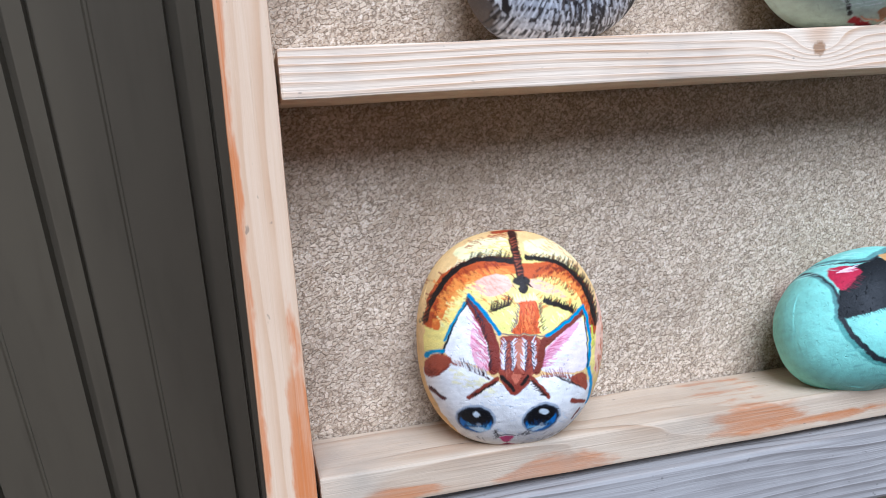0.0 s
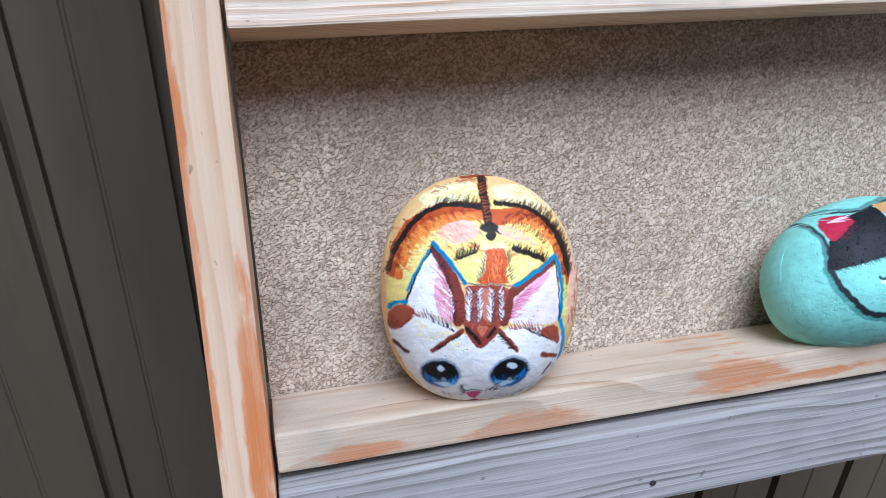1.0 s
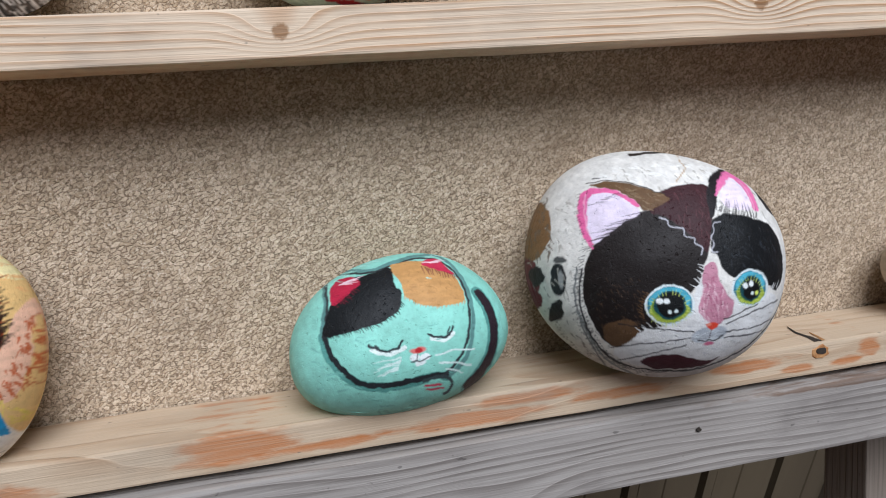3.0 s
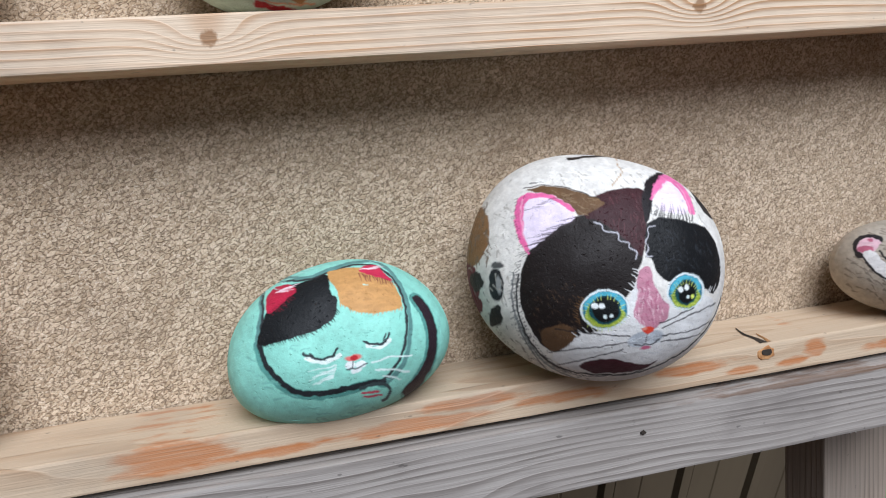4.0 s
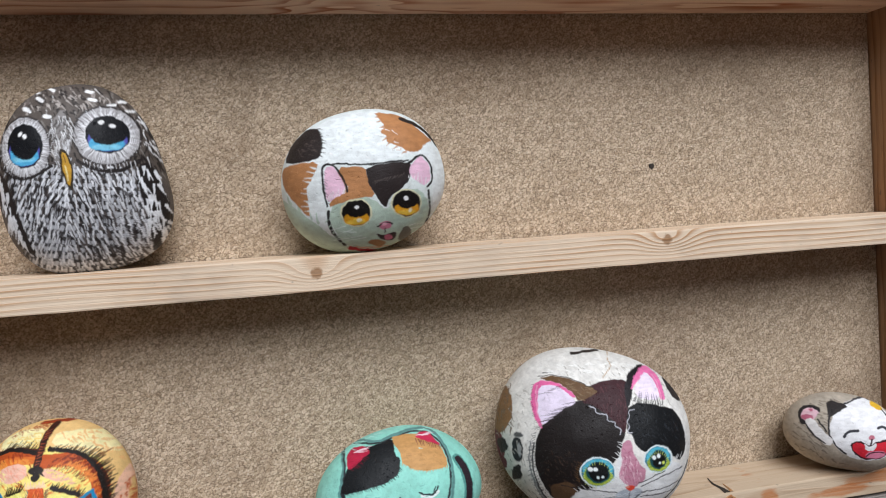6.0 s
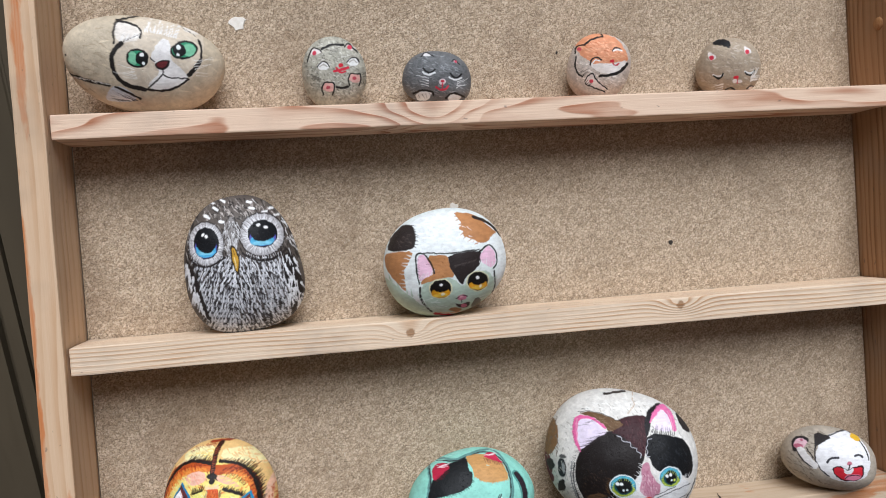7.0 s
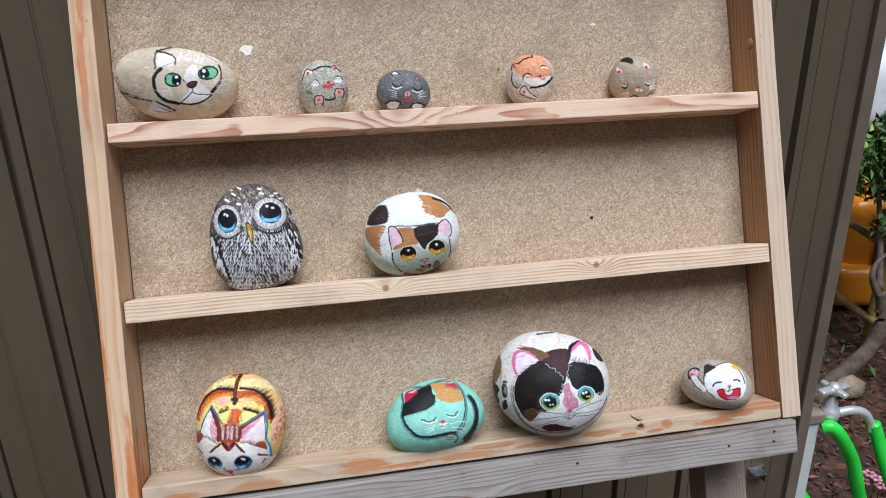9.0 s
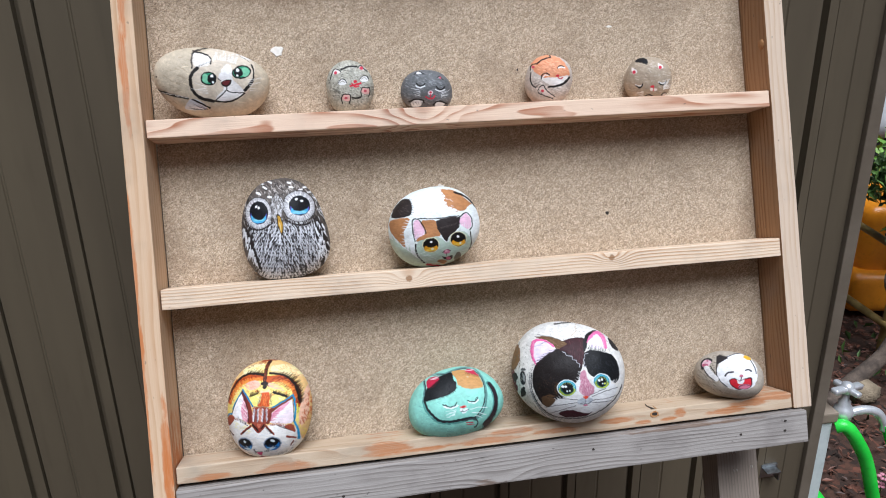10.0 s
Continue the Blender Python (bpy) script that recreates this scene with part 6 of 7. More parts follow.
st = Stone('small pale speckled grey pebble with red dots', pose(0.1958, 0.0262, 0.1863, 11.9, 0, -4.5),
           0.0238, 0.0273, 0.017, 0.016, 2.1, 0.0, 0, 'B2B0A2', 110, 320, 7)
st.grain(0.42, 0.9)
st.scatter('6E6C62', 150, 1.7, 0.7, -40, -22.6, 9.6, -14.9, 23.6, 0.5, 28.0, 16.7, 23.4, 25.7, 8.3, 21.2, -9.9, 3.6, -20.4, -14.6, -16.4)
st.scatter('DAD8CE', 150, 1.8, 0.9, -10, -22.6, 9.6, -14.9, 23.6, 0.5, 28.0, 16.7, 23.4, 25.7, 8.3, 21.2, -9.9, 3.6, -20.4, -14.6, -16.4)
st.patch('E8E0DC', -17.0, 15.5, -12.8, 20.1, -6.5, 16.6, -11.4, 13.9)
st.stroke('1E1C1A', 1.1, -18.2, 9.7, -15.9, 17.3, -12.8, 20.5, -7.5, 16.7)
st.oval('D04058', -12.6, 15.6, 1.5, 1.6, 0)
st.patch('E8E0DC', 10.1, 20.0, 13.0, 21.7, 18.1, 17.8, 14.4, 16.1)
st.stroke('1E1C1A', 1.1, 9.5, 19.1, 12.6, 22.1, 18.8, 15.0)
st.oval('D04058', 13.3, 18.7, 1.8, 1.6, 0)
st.stroke('1E1C1A', 1.7, -7.0, 18.4, 0.3, 21.5, 8.9, 20.6)
st.oval('F0F0EE', -6.5, 6.4, 4.4, 3.0, 0)
st.stroke('2A2624', 0.9, -11.0, 6.0, -8.1, 9.5, -3.7, 9.1, -2.2, 5.7)
st.stroke('B4B2A8', 0.9, -9.1, 6.2, -6.4, 7.8, -4.0, 5.9)
st.oval('F0F0EE', 15.2, 8.3, 4.4, 3.1, 0)
st.stroke('2A2624', 0.9, 10.8, 7.9, 13.6, 11.5, 18.0, 11.0, 19.5, 7.6)
st.stroke('B4B2A8', 0.9, 12.6, 8.1, 15.3, 9.7, 17.7, 7.8)
st.oval('D8283C', 6.1, 6.2, 2.0, 1.6, 0)
st.stroke('DC3048', 1.8, 1.1, 2.3, 6.0, 3.2, 11.5, 4.1)
st.stroke('DC3048', 1.5, 2.5, 4.7, 5.4, 0.5, 9.1, 1.7)
st.patch('E4B4AC', -8.9, -9.4, -7.0, -5.7, -3.6, -5.2, -0.1, -6.9, -0.3, -11.6, -4.8, -12.7)
st.stroke('1E1C1A', 1.1, -8.7, -14.0, -9.1, -8.4, -6.5, -5.0, -3.3, -5.9, 0.3, -5.8, 0.2, -10.5, -1.7, -14.4)
st.oval('C05060', -4.4, -9.1, 1.5, 1.3, 0)
st.patch('E4B4AC', 10.9, -4.0, 12.7, -0.4, 16.1, 0.1, 19.6, -1.6, 19.5, -6.4, 15.0, -7.5)
st.stroke('1E1C1A', 1.1, 11.2, -8.6, 10.7, -3.1, 13.2, 0.3, 16.4, -0.6, 20.0, -0.6, 20.0, -5.3, 18.1, -9.2)
st.oval('C05060', 15.3, -3.8, 1.5, 1.3, 0)
st.stroke('1E1C1A', 1.5, 2.0, -9.2, 5.6, -10.4, 9.9, -9.2)
st.hatch('1E1C1A', 4, 0.6, 6.2, -1.1, -16.4, 0.9, -14.0, -3.2)
st.hatch('1E1C1A', 3, 0.6, 5.1, 1.2, 21.2, 0.2, 21.9, -2.6)
st.done()

st = Stone('small dark grey pebble with thin white strokes', pose(0.2740, 0.0269, 0.1800, 11.4, 0, -10.2),
           0.0267, 0.0205, 0.017, 0.016, 2.3, -0.06, -10, '6C6E70', 110, 320, 8)
st.grain(0.28, 0.8)
st.scatter('565A5C', 120, 3.2, 0.8, -20, -26.6, 3.7, -18.2, 16.5, -4.1, 21.4, 15.2, 15.4, 25.5, -0.9, 22.3, -14.2, -21.9, -14.5)
st.scatter('9A9EA2', 110, 3.2, 0.6, -20, -26.6, 3.7, -18.2, 16.5, -4.1, 21.4, 15.2, 15.4, 25.5, -0.9, 22.3, -14.2, -21.9, -14.5)
st.patch('E8E8E8', -10.4, 17.3, -7.0, 20.4, -1.8, 17.3)
st.stroke('1A1A1A', 0.8, -10.8, 16.9, -7.4, 20.7, -1.2, 16.8)
st.patch('D8A0AA', 13.0, 12.7, 15.4, 13.9, 17.6, 9.9)
st.stroke('1A1A1A', 0.8, 12.2, 12.2, 14.7, 14.3, 18.0, 9.1)
st.oval('C84860', 15.3, 12.0, 1.0, 0.9, 0)
st.stroke('E8ECEE', 1.2, -10.0, 5.7, -5.6, 3.0, -1.1, 4.9)
st.stroke('141414', 1.2, -9.6, 8.7, -7.3, 5.4, -3.9, 4.8, -0.9, 7.1)
st.stroke('E8ECEE', 1.2, 9.7, 0.7, 14.1, -2.0, 18.5, -0.1)
st.stroke('141414', 1.2, 10.2, 3.7, 12.4, 0.5, 15.8, -0.2, 18.7, 2.1)
st.oval('EAD8DC', 4.0, -2.2, 2.5, 2.3, 0)
st.oval('D03850', 4.0, -1.8, 1.3, 1.1, 0)
st.stroke('D03850', 1.4, -1.0, -5.6, 1.9, -8.1, 5.3, -8.5, 8.3, -6.0)
st.stroke('D03850', 1.0, 3.9, -3.7, 3.5, -7.5)
st.hatch('E4E8EA', 4, 0.8, -8.0, 2.2, -6.3, 1.4, -6.4, -5.1)
st.hatch('E4E8EA', 4, 0.8, 7.9, 1.5, 15.6, -2.5, 14.7, -7.8)
st.patch('E6EAEE', -17.6, -10.4, -10.2, -7.5, -4.2, -9.6, -7.7, -15.6, -16.3, -15.0)
st.stroke('141414', 1.4, -18.5, -9.6, -13.2, -7.3, -4.0, -8.4, -3.6, -11.5)
st.hatch('8A929A', 4, 0.6, 1.6, -3.3, -14.6, -10.7, -6.6, -10.5)
st.patch('E6EAEE', 6.9, -12.5, 11.8, -11.4, 18.7, -14.9, 14.1, -17.6, 7.4, -16.9)
st.stroke('141414', 1.4, 5.8, -14.7, 10.0, -10.8, 15.7, -12.2, 19.9, -15.0)
st.done()

st = Stone('small whitish pebble painted orange on its upper half', pose(0.4046, 0.0273, 0.1839, 11.4, 0, -19.6),
           0.0247, 0.0262, 0.017, 0.016, 2.2, 0.0, -20, 'CBBFB4', 110, 320, 9)
st.grain(0.26, 0.8)
st.patch('E29A72', -17.7, 20.5, -9.0, 26.4, 3.3, 26.9, 16.8, 20.2, 23.5, 5.7, 21.2, 1.1, 11.6, 3.3, 3.3, -1.5, -6.0, 5.4, -14.6, 12.3)
st.scatter('F2B690', 60, 4.0, 1.0, -30, -15.2, 20.2, 3.3, 26.2, 21.7, 7.9, 5.5, 1.1, -11.5, 11.9)
st.scatter('C8744C', 24, 2.0, 0.8, -30, -13.1, 19.9, 3.3, 24.8, 19.8, 8.1, 3.8, 4.3)
st.scatter('F0E8E0', 70, 4.0, 1.0, -20, -20.1, 9.0, -2.2, 3.0, 24.4, -6.4, 22.3, -16.6, -4.6, -19.5, -19.3, -4.9)
st.scatter('A89C90', 50, 2.4, 0.6, -20, -20.1, 9.0, -2.8, -2.8, 24.4, -6.4, 21.3, -18.0, -4.6, -19.5, -19.3, -4.9)
st.patch('F2EAE4', -7.2, 3.6, 1.8, 3.5, 11.5, 2.3, 22.4, 3.9, 20.8, -2.8, 10.8, -5.4, -0.8, -3.0)
st.hatch('FAF6F2', 10, 0.8, -5.9, -0.4, 11.5, 2.3, 16.9, -3.2)
st.stroke('1E1A18', 1.2, -6.6, 3.2, -4.8, 7.6, -0.7, 8.7, 2.4, 6.0)
st.stroke('FAF6F2', 1.0, -5.2, 3.4, -2.3, 6.6, 1.1, 5.4)
st.stroke('1E1A18', 1.2, 11.5, 12.1, 13.7, 14.3, 17.5, 12.7)
st.stroke('FAF6F2', 1.2, 12.3, 11.8, 15.5, 12.5, 18.1, 11.1)
st.oval('D02838', 10.3, 4.1, 1.8, 1.2, 0)
st.stroke('C83848', 1.0, 10.7, 2.4, 12.5, 0.3, 15.7, 1.6)
st.stroke('1E1A18', 2.2, 0.5, -6.1, 8.7, -6.5, 16.8, -4.4, 22.0, 1.0)
st.stroke('1E1A18', 1.4, -10.0, 18.6, -3.7, 22.7, 4.3, 23.7)
st.stroke('1E1A18', 1.4, -16.8, 10.6, -18.4, 3.9, -16.5, -2.8, -13.1, -5.2)
st.stroke('1E1A18', 1.2, -17.7, 13.0, -16.1, 18.8, -10.6, 18.5)
st.oval('D05060', -14.1, 15.8, 1.5, 1.2, 0)
st.stroke('1E1A18', 1.0, 3.3, 26.9, 4.5, 23.3)
st.patch('E8DCD6', -10.6, -10.8, -7.9, -4.1, -3.8, -3.0, -2.5, -9.7, 5.7, -17.3, -5.9, -13.9)
st.stroke('1E1A18', 1.0, -11.0, -8.7, -8.6, -5.1, -4.8, -2.9, -3.0, -9.1, 5.7, -16.9)
st.stroke('1E1A18', 1.0, -10.7, -11.4, -4.0, -14.9, 3.6, -18.7)
st.oval('D04858', -6.2, -9.3, 1.6, 1.4, 0)
st.hatch('1E1A18', 4, 0.8, 2.3, 2.1, -11.2, -10.7, -8.2, -13.0)
st.hatch('1E1A18', 4, 0.6, 4.7, 2.2, -14.3, -1.5, -12.0, -4.7)
st.done()

st = Stone('small beige pebble with a black patch on top', pose(0.5155, 0.0268, 0.1800, 10.5, 0, -26.7),
           0.0249, 0.0236, 0.017, 0.016, 2.2, -0.05, -10, 'B0A08B', 110, 320, 10)
st.grain(0.16, 0.8)
st.scatter('C8BAA8', 70, 4.1, 1.0, -20, -23.9, -2.2, -15.0, 19.0, 3.4, 21.3, 22.0, 7.5, 26.5, -10.5, 15.7, -20.0, -20.1, -15.1)
st.scatter('9A8C7C', 60, 2.8, 0.8, -20, -23.9, -2.2, -15.0, 19.0, 3.4, 21.3, 22.0, 7.5, 26.5, -10.5, 15.7, -20.0, -20.1, -15.1)
st.patch('16161A', -11.5, 20.5, -8.3, 23.3, -2.5, 23.2, 2.2, 20.4, 2.0, 15.7, -5.6, 18.4)
st.hatch('16161A', 6, 0.8, 2.3, -1.1, -11.5, 20.5, 1.2, 15.8)
st.patch('F4ECE8', -15.7, 14.8, -9.7, 11.6, -9.5, 8.3, -14.5, 7.4)
st.oval('D83850', -12.7, 9.6, 1.8, 1.8, 0)
st.patch('F4ECE8', 11.8, 15.8, 17.4, 12.6, 17.5, 9.4, 12.8, 8.5)
st.oval('D83850', 14.5, 10.6, 1.7, 1.8, 0)
st.stroke('F4F4F2', 1.4, -12.0, -3.8, -8.6, -5.9, -4.8, -4.8)
st.stroke('16181A', 1.4, -11.7, -4.7, -9.5, -7.4, -6.7, -7.4, -4.8, -4.0)
st.stroke('F4F4F2', 1.4, 11.8, -4.1, 15.1, -6.2, 18.7, -5.2)
st.stroke('16181A', 1.4, 12.1, -5.0, 14.2, -7.7, 16.9, -7.7, 18.8, -4.4)
st.oval('D82C40', 4.7, -8.1, 2.0, 1.4, 0)
st.oval('F4ECE8', 3.7, -11.0, 1.8, 1.6, 0)
st.oval('F4ECE8', 7.6, -11.6, 1.8, 1.6, 0)
st.stroke('D05060', 0.8, 5.8, -9.7, 5.9, -13.0)
st.hatch('F4F2EE', 5, 0.8, 10.4, 0.3, 16.4, -9.2, 15.7, -12.4)
st.hatch('F4F2EE', 3, 0.8, 4.4, 6.6, 16.8, -8.7, 18.8, -9.0)
st.hatch('F4F2EE', 4, 0.8, -6.9, 0.1, -5.2, -11.9, -5.6, -15.9)
st.stroke('16181A', 1.2, -3.3, -17.1, 0.5, -15.5, 3.8, -17.6)
st.stroke('16181A', 1.2, 13.0, -18.4, 16.2, -15.8, 20.9, -19.3)
st.oval('E8DCD6', 16.3, -18.4, 1.9, 1.3, 0)
st.done()

st = Stone('grey-brown stone painted with a white and red patch', pose(0.5748, 0.0105, -0.1443, -10.6, 0, -30.6),
           0.0351, 0.0249, 0.028, 0.03, 2.2, -0.06, -10, 'B8AE9F', 120, 340, 11)
st.grain(0.16, 1.0)
st.scatter('8A8074', 80, 4.3, 1, -30, -33.4, 1.4, -23.4, 19, -3.2, 23, -13, -10.7, 7, -21.5, -26.4, -16.7)
st.patch('F3F3F5', -11.3, 4.3, -6.5, 15.9, 2.8, 21, 13.1, 22.8, 22.8, 17.7, 28.2, 8, 28.7, -3.5, 24.7, -12.6, 14, -16.4, 2, -15.6, -6.3, -9.6, -11.3, -3.8)
st.patch('2E2A2A', -11.4, 10.1, -10.6, 21.4, 2.5, 18, -3.3, 14.6)
st.stroke('2A2628', 1.1, -10.2, 11.3, -12, 2, -9.3, -6.1, -2.1, -12)
st.stroke('2A2628', 0.9, -0.7, 18.7, 10.9, 22.9, 19.6, 20.2)
st.patch('ECBC32', 15.4, 18.9, 19.8, 22, 24.5, 14, 17.9, 15.8)
st.stroke('2A2628', 1, 22.3, 15.2, 26.1, 9.2, 27.5, 1.1)
st.stroke('3A3A40', 1.6, -2.9, -1.1, -0.4, 2.3, 5.1, 2.8)
st.stroke('3A3A40', 1.6, 17.3, 4.2, 20.1, 5.3, 22.7, 3.5)
st.oval('C8788A', 12.9, -1.4, 2, 1.4, 0)
st.stroke('3A2A30', 1, 12.9, -2.6, 12, -6)
st.patch('3A1820', 0.1, -5.1, 5.2, -3, 11.4, -6.5, 16, -3.8, 23.8, -2.3, 22.5, -12, 17.3, -15.3, 7.5, -15.7, 1.8, -11.5)
st.patch('D42838', 1.1, -5.7, 5.1, -4.1, 11.3, -7.7, 15.9, -4.9, 22.6, -3.9, 21.4, -11.4, 16.8, -14.1, 8.1, -14.5, 2.4, -10.9)
st.oval('E488A4', 14.8, -12.3, 6, 2.5, 6)
st.patch('F2F2F4', 7.6, -4.6, 11.2, -7.2, 15.8, -4.6, 14.4, -9.6, 9.4, -9.8)
st.stroke('3A1820', 0.8, 9.2, -13.2, 13.5, -10.2, 19.8, -11.2)
st.stroke('2A2628', 3.5, -25.2, 7, -26.1, 11.8, -22.3, 16.5, -16.7, 15)
st.patch('EAC4D0', -26.2, 9.4, -24.8, 14.2, -20, 16.4, -15.6, 13.8, -18.1, 9.8, -22.9, 7)
st.oval('C46C86', -22.7, 9.9, 3.2, 1.8, 0)
st.oval('C46C86', -20.1, 14.6, 1.1, 1, 0)
st.stroke('EDEBEA', 5.7, -21.2, 6.9, -17.7, 1, -12.5, -4.3)
st.stroke('2A2628', 1, -24.1, 5.8, -20.1, -1.3, -13.8, -6)
st.stroke('2A2628', 1, -17.1, 9.1, -13.1, 2.1)
st.done()


def lathe(profile, seg=20, bm=None, m=None):
    bm = bm or bmesh.new()
    rings = []
    for r, z in profile:
        ring = []
        for k in range(seg):
            p = Vector((r * math.cos(k * 2 * math.pi / seg), r * math.sin(k * 2 * math.pi / seg), z))
            ring.append(bm.verts.new(m @ p if m else p))
        rings.append(ring)
    for a, b in zip(rings, rings[1:]):
        for k in range(seg):
            bm.faces.new((a[k], a[(k + 1) % seg], b[(k + 1) % seg], b[k]))
    bm.faces.new(rings[0][::-1])
    bm.faces.new(rings[-1])
    bmesh.ops.recalc_face_normals(bm, faces=bm.faces[:])
    return bm


# ---- marks on the rack ----
def blot(name, x, y, z, rx, rz, th, material, seed, label=""):
    """A thin uneven flake lying on a face that looks to the front."""
    r = random.Random(seed)
    bm = bmesh.new()
    n = 14
    ring = []
    for i in range(n):
        a, f = i * 2 * math.pi / n, r.uniform(0.72, 1.15)
        ring.append((x + rx * f * math.cos(a), z + rz * f * math.sin(a)))
    lo = [bm.verts.new((u, y + 0.0004, w)) for u, w in ring]
    hi = [bm.verts.new((x + (u - x) * 0.85, y - th, z + (w - z) * 0.85)) for u, w in ring]
    for i in range(n):
        bm.faces.new((lo[i], lo[(i + 1) % n], hi[(i + 1) % n], hi[i]))
    bm.faces.new(hi)
    bmesh.ops.recalc_face_normals(bm, faces=bm.faces[:])
    return part(name, bm, material, rack, label)


blot("paint_chip", 0.126, DEEP, 0.2315, 0.0072, 0.0060, 0.0008, WHITE_CHIP, 1, "flake of white paint")
blot("paint_chip", 0.2835, DEEP, 0.0815, 0.0036, 0.0034, 0.0008, WHITE_CHIP, 2, "flake of white paint")
blot("paint_chip", 0.484, DEEP, 0.2435, 0.0042, 0.0014, 0.0006, WHITE_CHIP, 3, "flake of white paint")
blot("stain_spot", 0.466, DEEP, 0.0400, 0.0022, 0.0026, 0.0005, DARK_DOT, 4, "small dark speck")
blot("stain_spot", 0.377, DEEP, 0.2010, 0.0010, 0.0014, 0.0004, DARK_DOT, 5, "small dark speck")
blot("knot", 0.4825, -0.0004, -0.1745, 0.0052, 0.0040, 0.0003, KNOT, 60, "brown knot with a dark split")
blot("knot_hole", 0.4822, -0.0009, -0.1738, 0.0034, 0.0019, 0.0003, DARK_DOT, 61)


def split_bm(pts, w, z):
    """A tapering crack on the shelf's top, from its mouth at the front edge to a point."""
    bm = bmesh.new()
    n = len(pts)
    rows = []
    for i, (x, y) in enumerate(pts):
        h = w * (1 - i / (n - 1)) + 0.0002
        rows.append([bm.verts.new((x - h, y, z)), bm.verts.new((x, y, z + 0.0005)), bm.verts.new((x + h, y, z))])
    for r0, r1 in zip(rows, rows[1:]):
        for k in range(2):
            bm.faces.new((r0[k], r0[k + 1], r1[k + 1], r1[k]))
    bmesh.ops.recalc_face_normals(bm, faces=bm.faces[:])
    return bm


part("split", split_bm([(0.4818, 0.0006), (0.4826, 0.008), (0.4818, 0.017), (0.4842, 0.027)], 0.0020, -0.1692), DARK_DOT, rack, "dark split in the wood")
part("split", split_bm([(0.4850, 0.0008), (0.4866, 0.007), (0.4872, 0.014)], 0.0010, -0.1692), KNOT, rack)
part("knot", lathe([(0.0055, -0.0003), (0.0050, 0.0006), (0.0015, 0.0008)], 16, m=Matrix.Translation((0.6407, 0.010, 0.208)) @ pose(0, 0, 0, 0, -90)), KNOT, rack, "brown knot", True)
for i, (x, z) in enumerate(((0.6249, -0.2071), (0.5741, -0.2052), (0.4109, -0.2006), (0.626, -0.197), (0.155, -0.215))):
    blot("nail_hole", x, -0.0066, z, 0.0015, 0.0012, 0.0003, DARK_DOT, 20 + i)
for i, (x, z) in enumerate(((0.545, -0.256), (0.549, -0.256), (0.545, -0.278), (0.549, -0.278), (0.567, -0.276), (0.569, -0.276))):
    blot("staple", x + 0.072, 0.0925, z, 0.0004, 0.0018, 0.0004, WHITE_CHIP, 40 + i)


# ---- latch on the shed wall ----
def latch():
    l = thing("wall_latch", Matrix.Translation((0.917, WALL_Y, 0.522)), "small galvanised steel latch on the brown siding", "latch")
    part("plate", box(-0.016, 0.016, -0.004, 0.0, -0.014, 0.014, 0.001), NAIL, l)
    part("tongue", box(-0.013, 0.014, -0.020, -0.0045, 0.004, 0.0075, 0.0008), NAIL, l)
    part("side_lip", box(0.0105, 0.0135, -0.018, -0.0045, -0.012, 0.0035, 0.0008), NAIL, l)


latch()


# ---- garden tap ----
def standpipe():
    s = thing("garden_standpipe", Matrix.Translation((1.012, 0.375, 0.0)), "white resin garden standpipe with a chrome tap", "standpipe")
    part("post", box(-0.022, 0.034, -0.030, 0.030, 0.0, 0.596, 0.004), WHITE_POST, s)
    part("cap", box(-0.0255, 0.040, -0.034, 0.034, 0.5965, 0.617, 0.003), CAP, s, "taupe resin cap")
    tap = part("tap", lathe([(0.008, -0.03), (0.011, -0.028), (0.011, -0.012), (0.017, -0.008), (0.019, 0.004), (0.016, 0.014), (0.011, 0.018), (0.011, 0.026), (0.007, 0.03), (0.006, 0.05)],
                             m=Matrix.Translation((0.066, -0.010, 0.598))), CHROME, s, "worn chrome tap body", True)
    tube([(0.030, -0.008, 0.586), (0.048, -0.009, 0.590), (0.060, -0.010, 0.594)], 0.0095, "inlet_pipe", CHROME, tap)
    tube([(0.076, -0.010, 0.596), (0.108, -0.012, 0.600), (0.136, -0.014, 0.592), (0.152, -0.016, 0.570), (0.157, -0.016, 0.552)], 0.0085, "spout", CHROME, tap)
    h = bmesh.new()
    box(-0.042, 0.042, -0.0075, 0.0075, -0.005, 0.005, 0.0035, bm=h)
    box(-0.007, 0.007, -0.026, 0.026, -0.0048, 0.0048, 0.0034, bm=h)
    lathe([(0.012, -0.007), (0.013, 0.003), (0.010, 0.010), (0.004, 0.013)], bm=h)
    bmesh.ops.transform(h, matrix=Matrix.Translation((0.066, -0.010, 0.650)) @ Euler((0.10, 0.16, 0.35)).to_matrix().to_4x4(), verts=h.verts[:])
    part("tap_handle", h, CHROME, tap, "chrome cross handle", True)


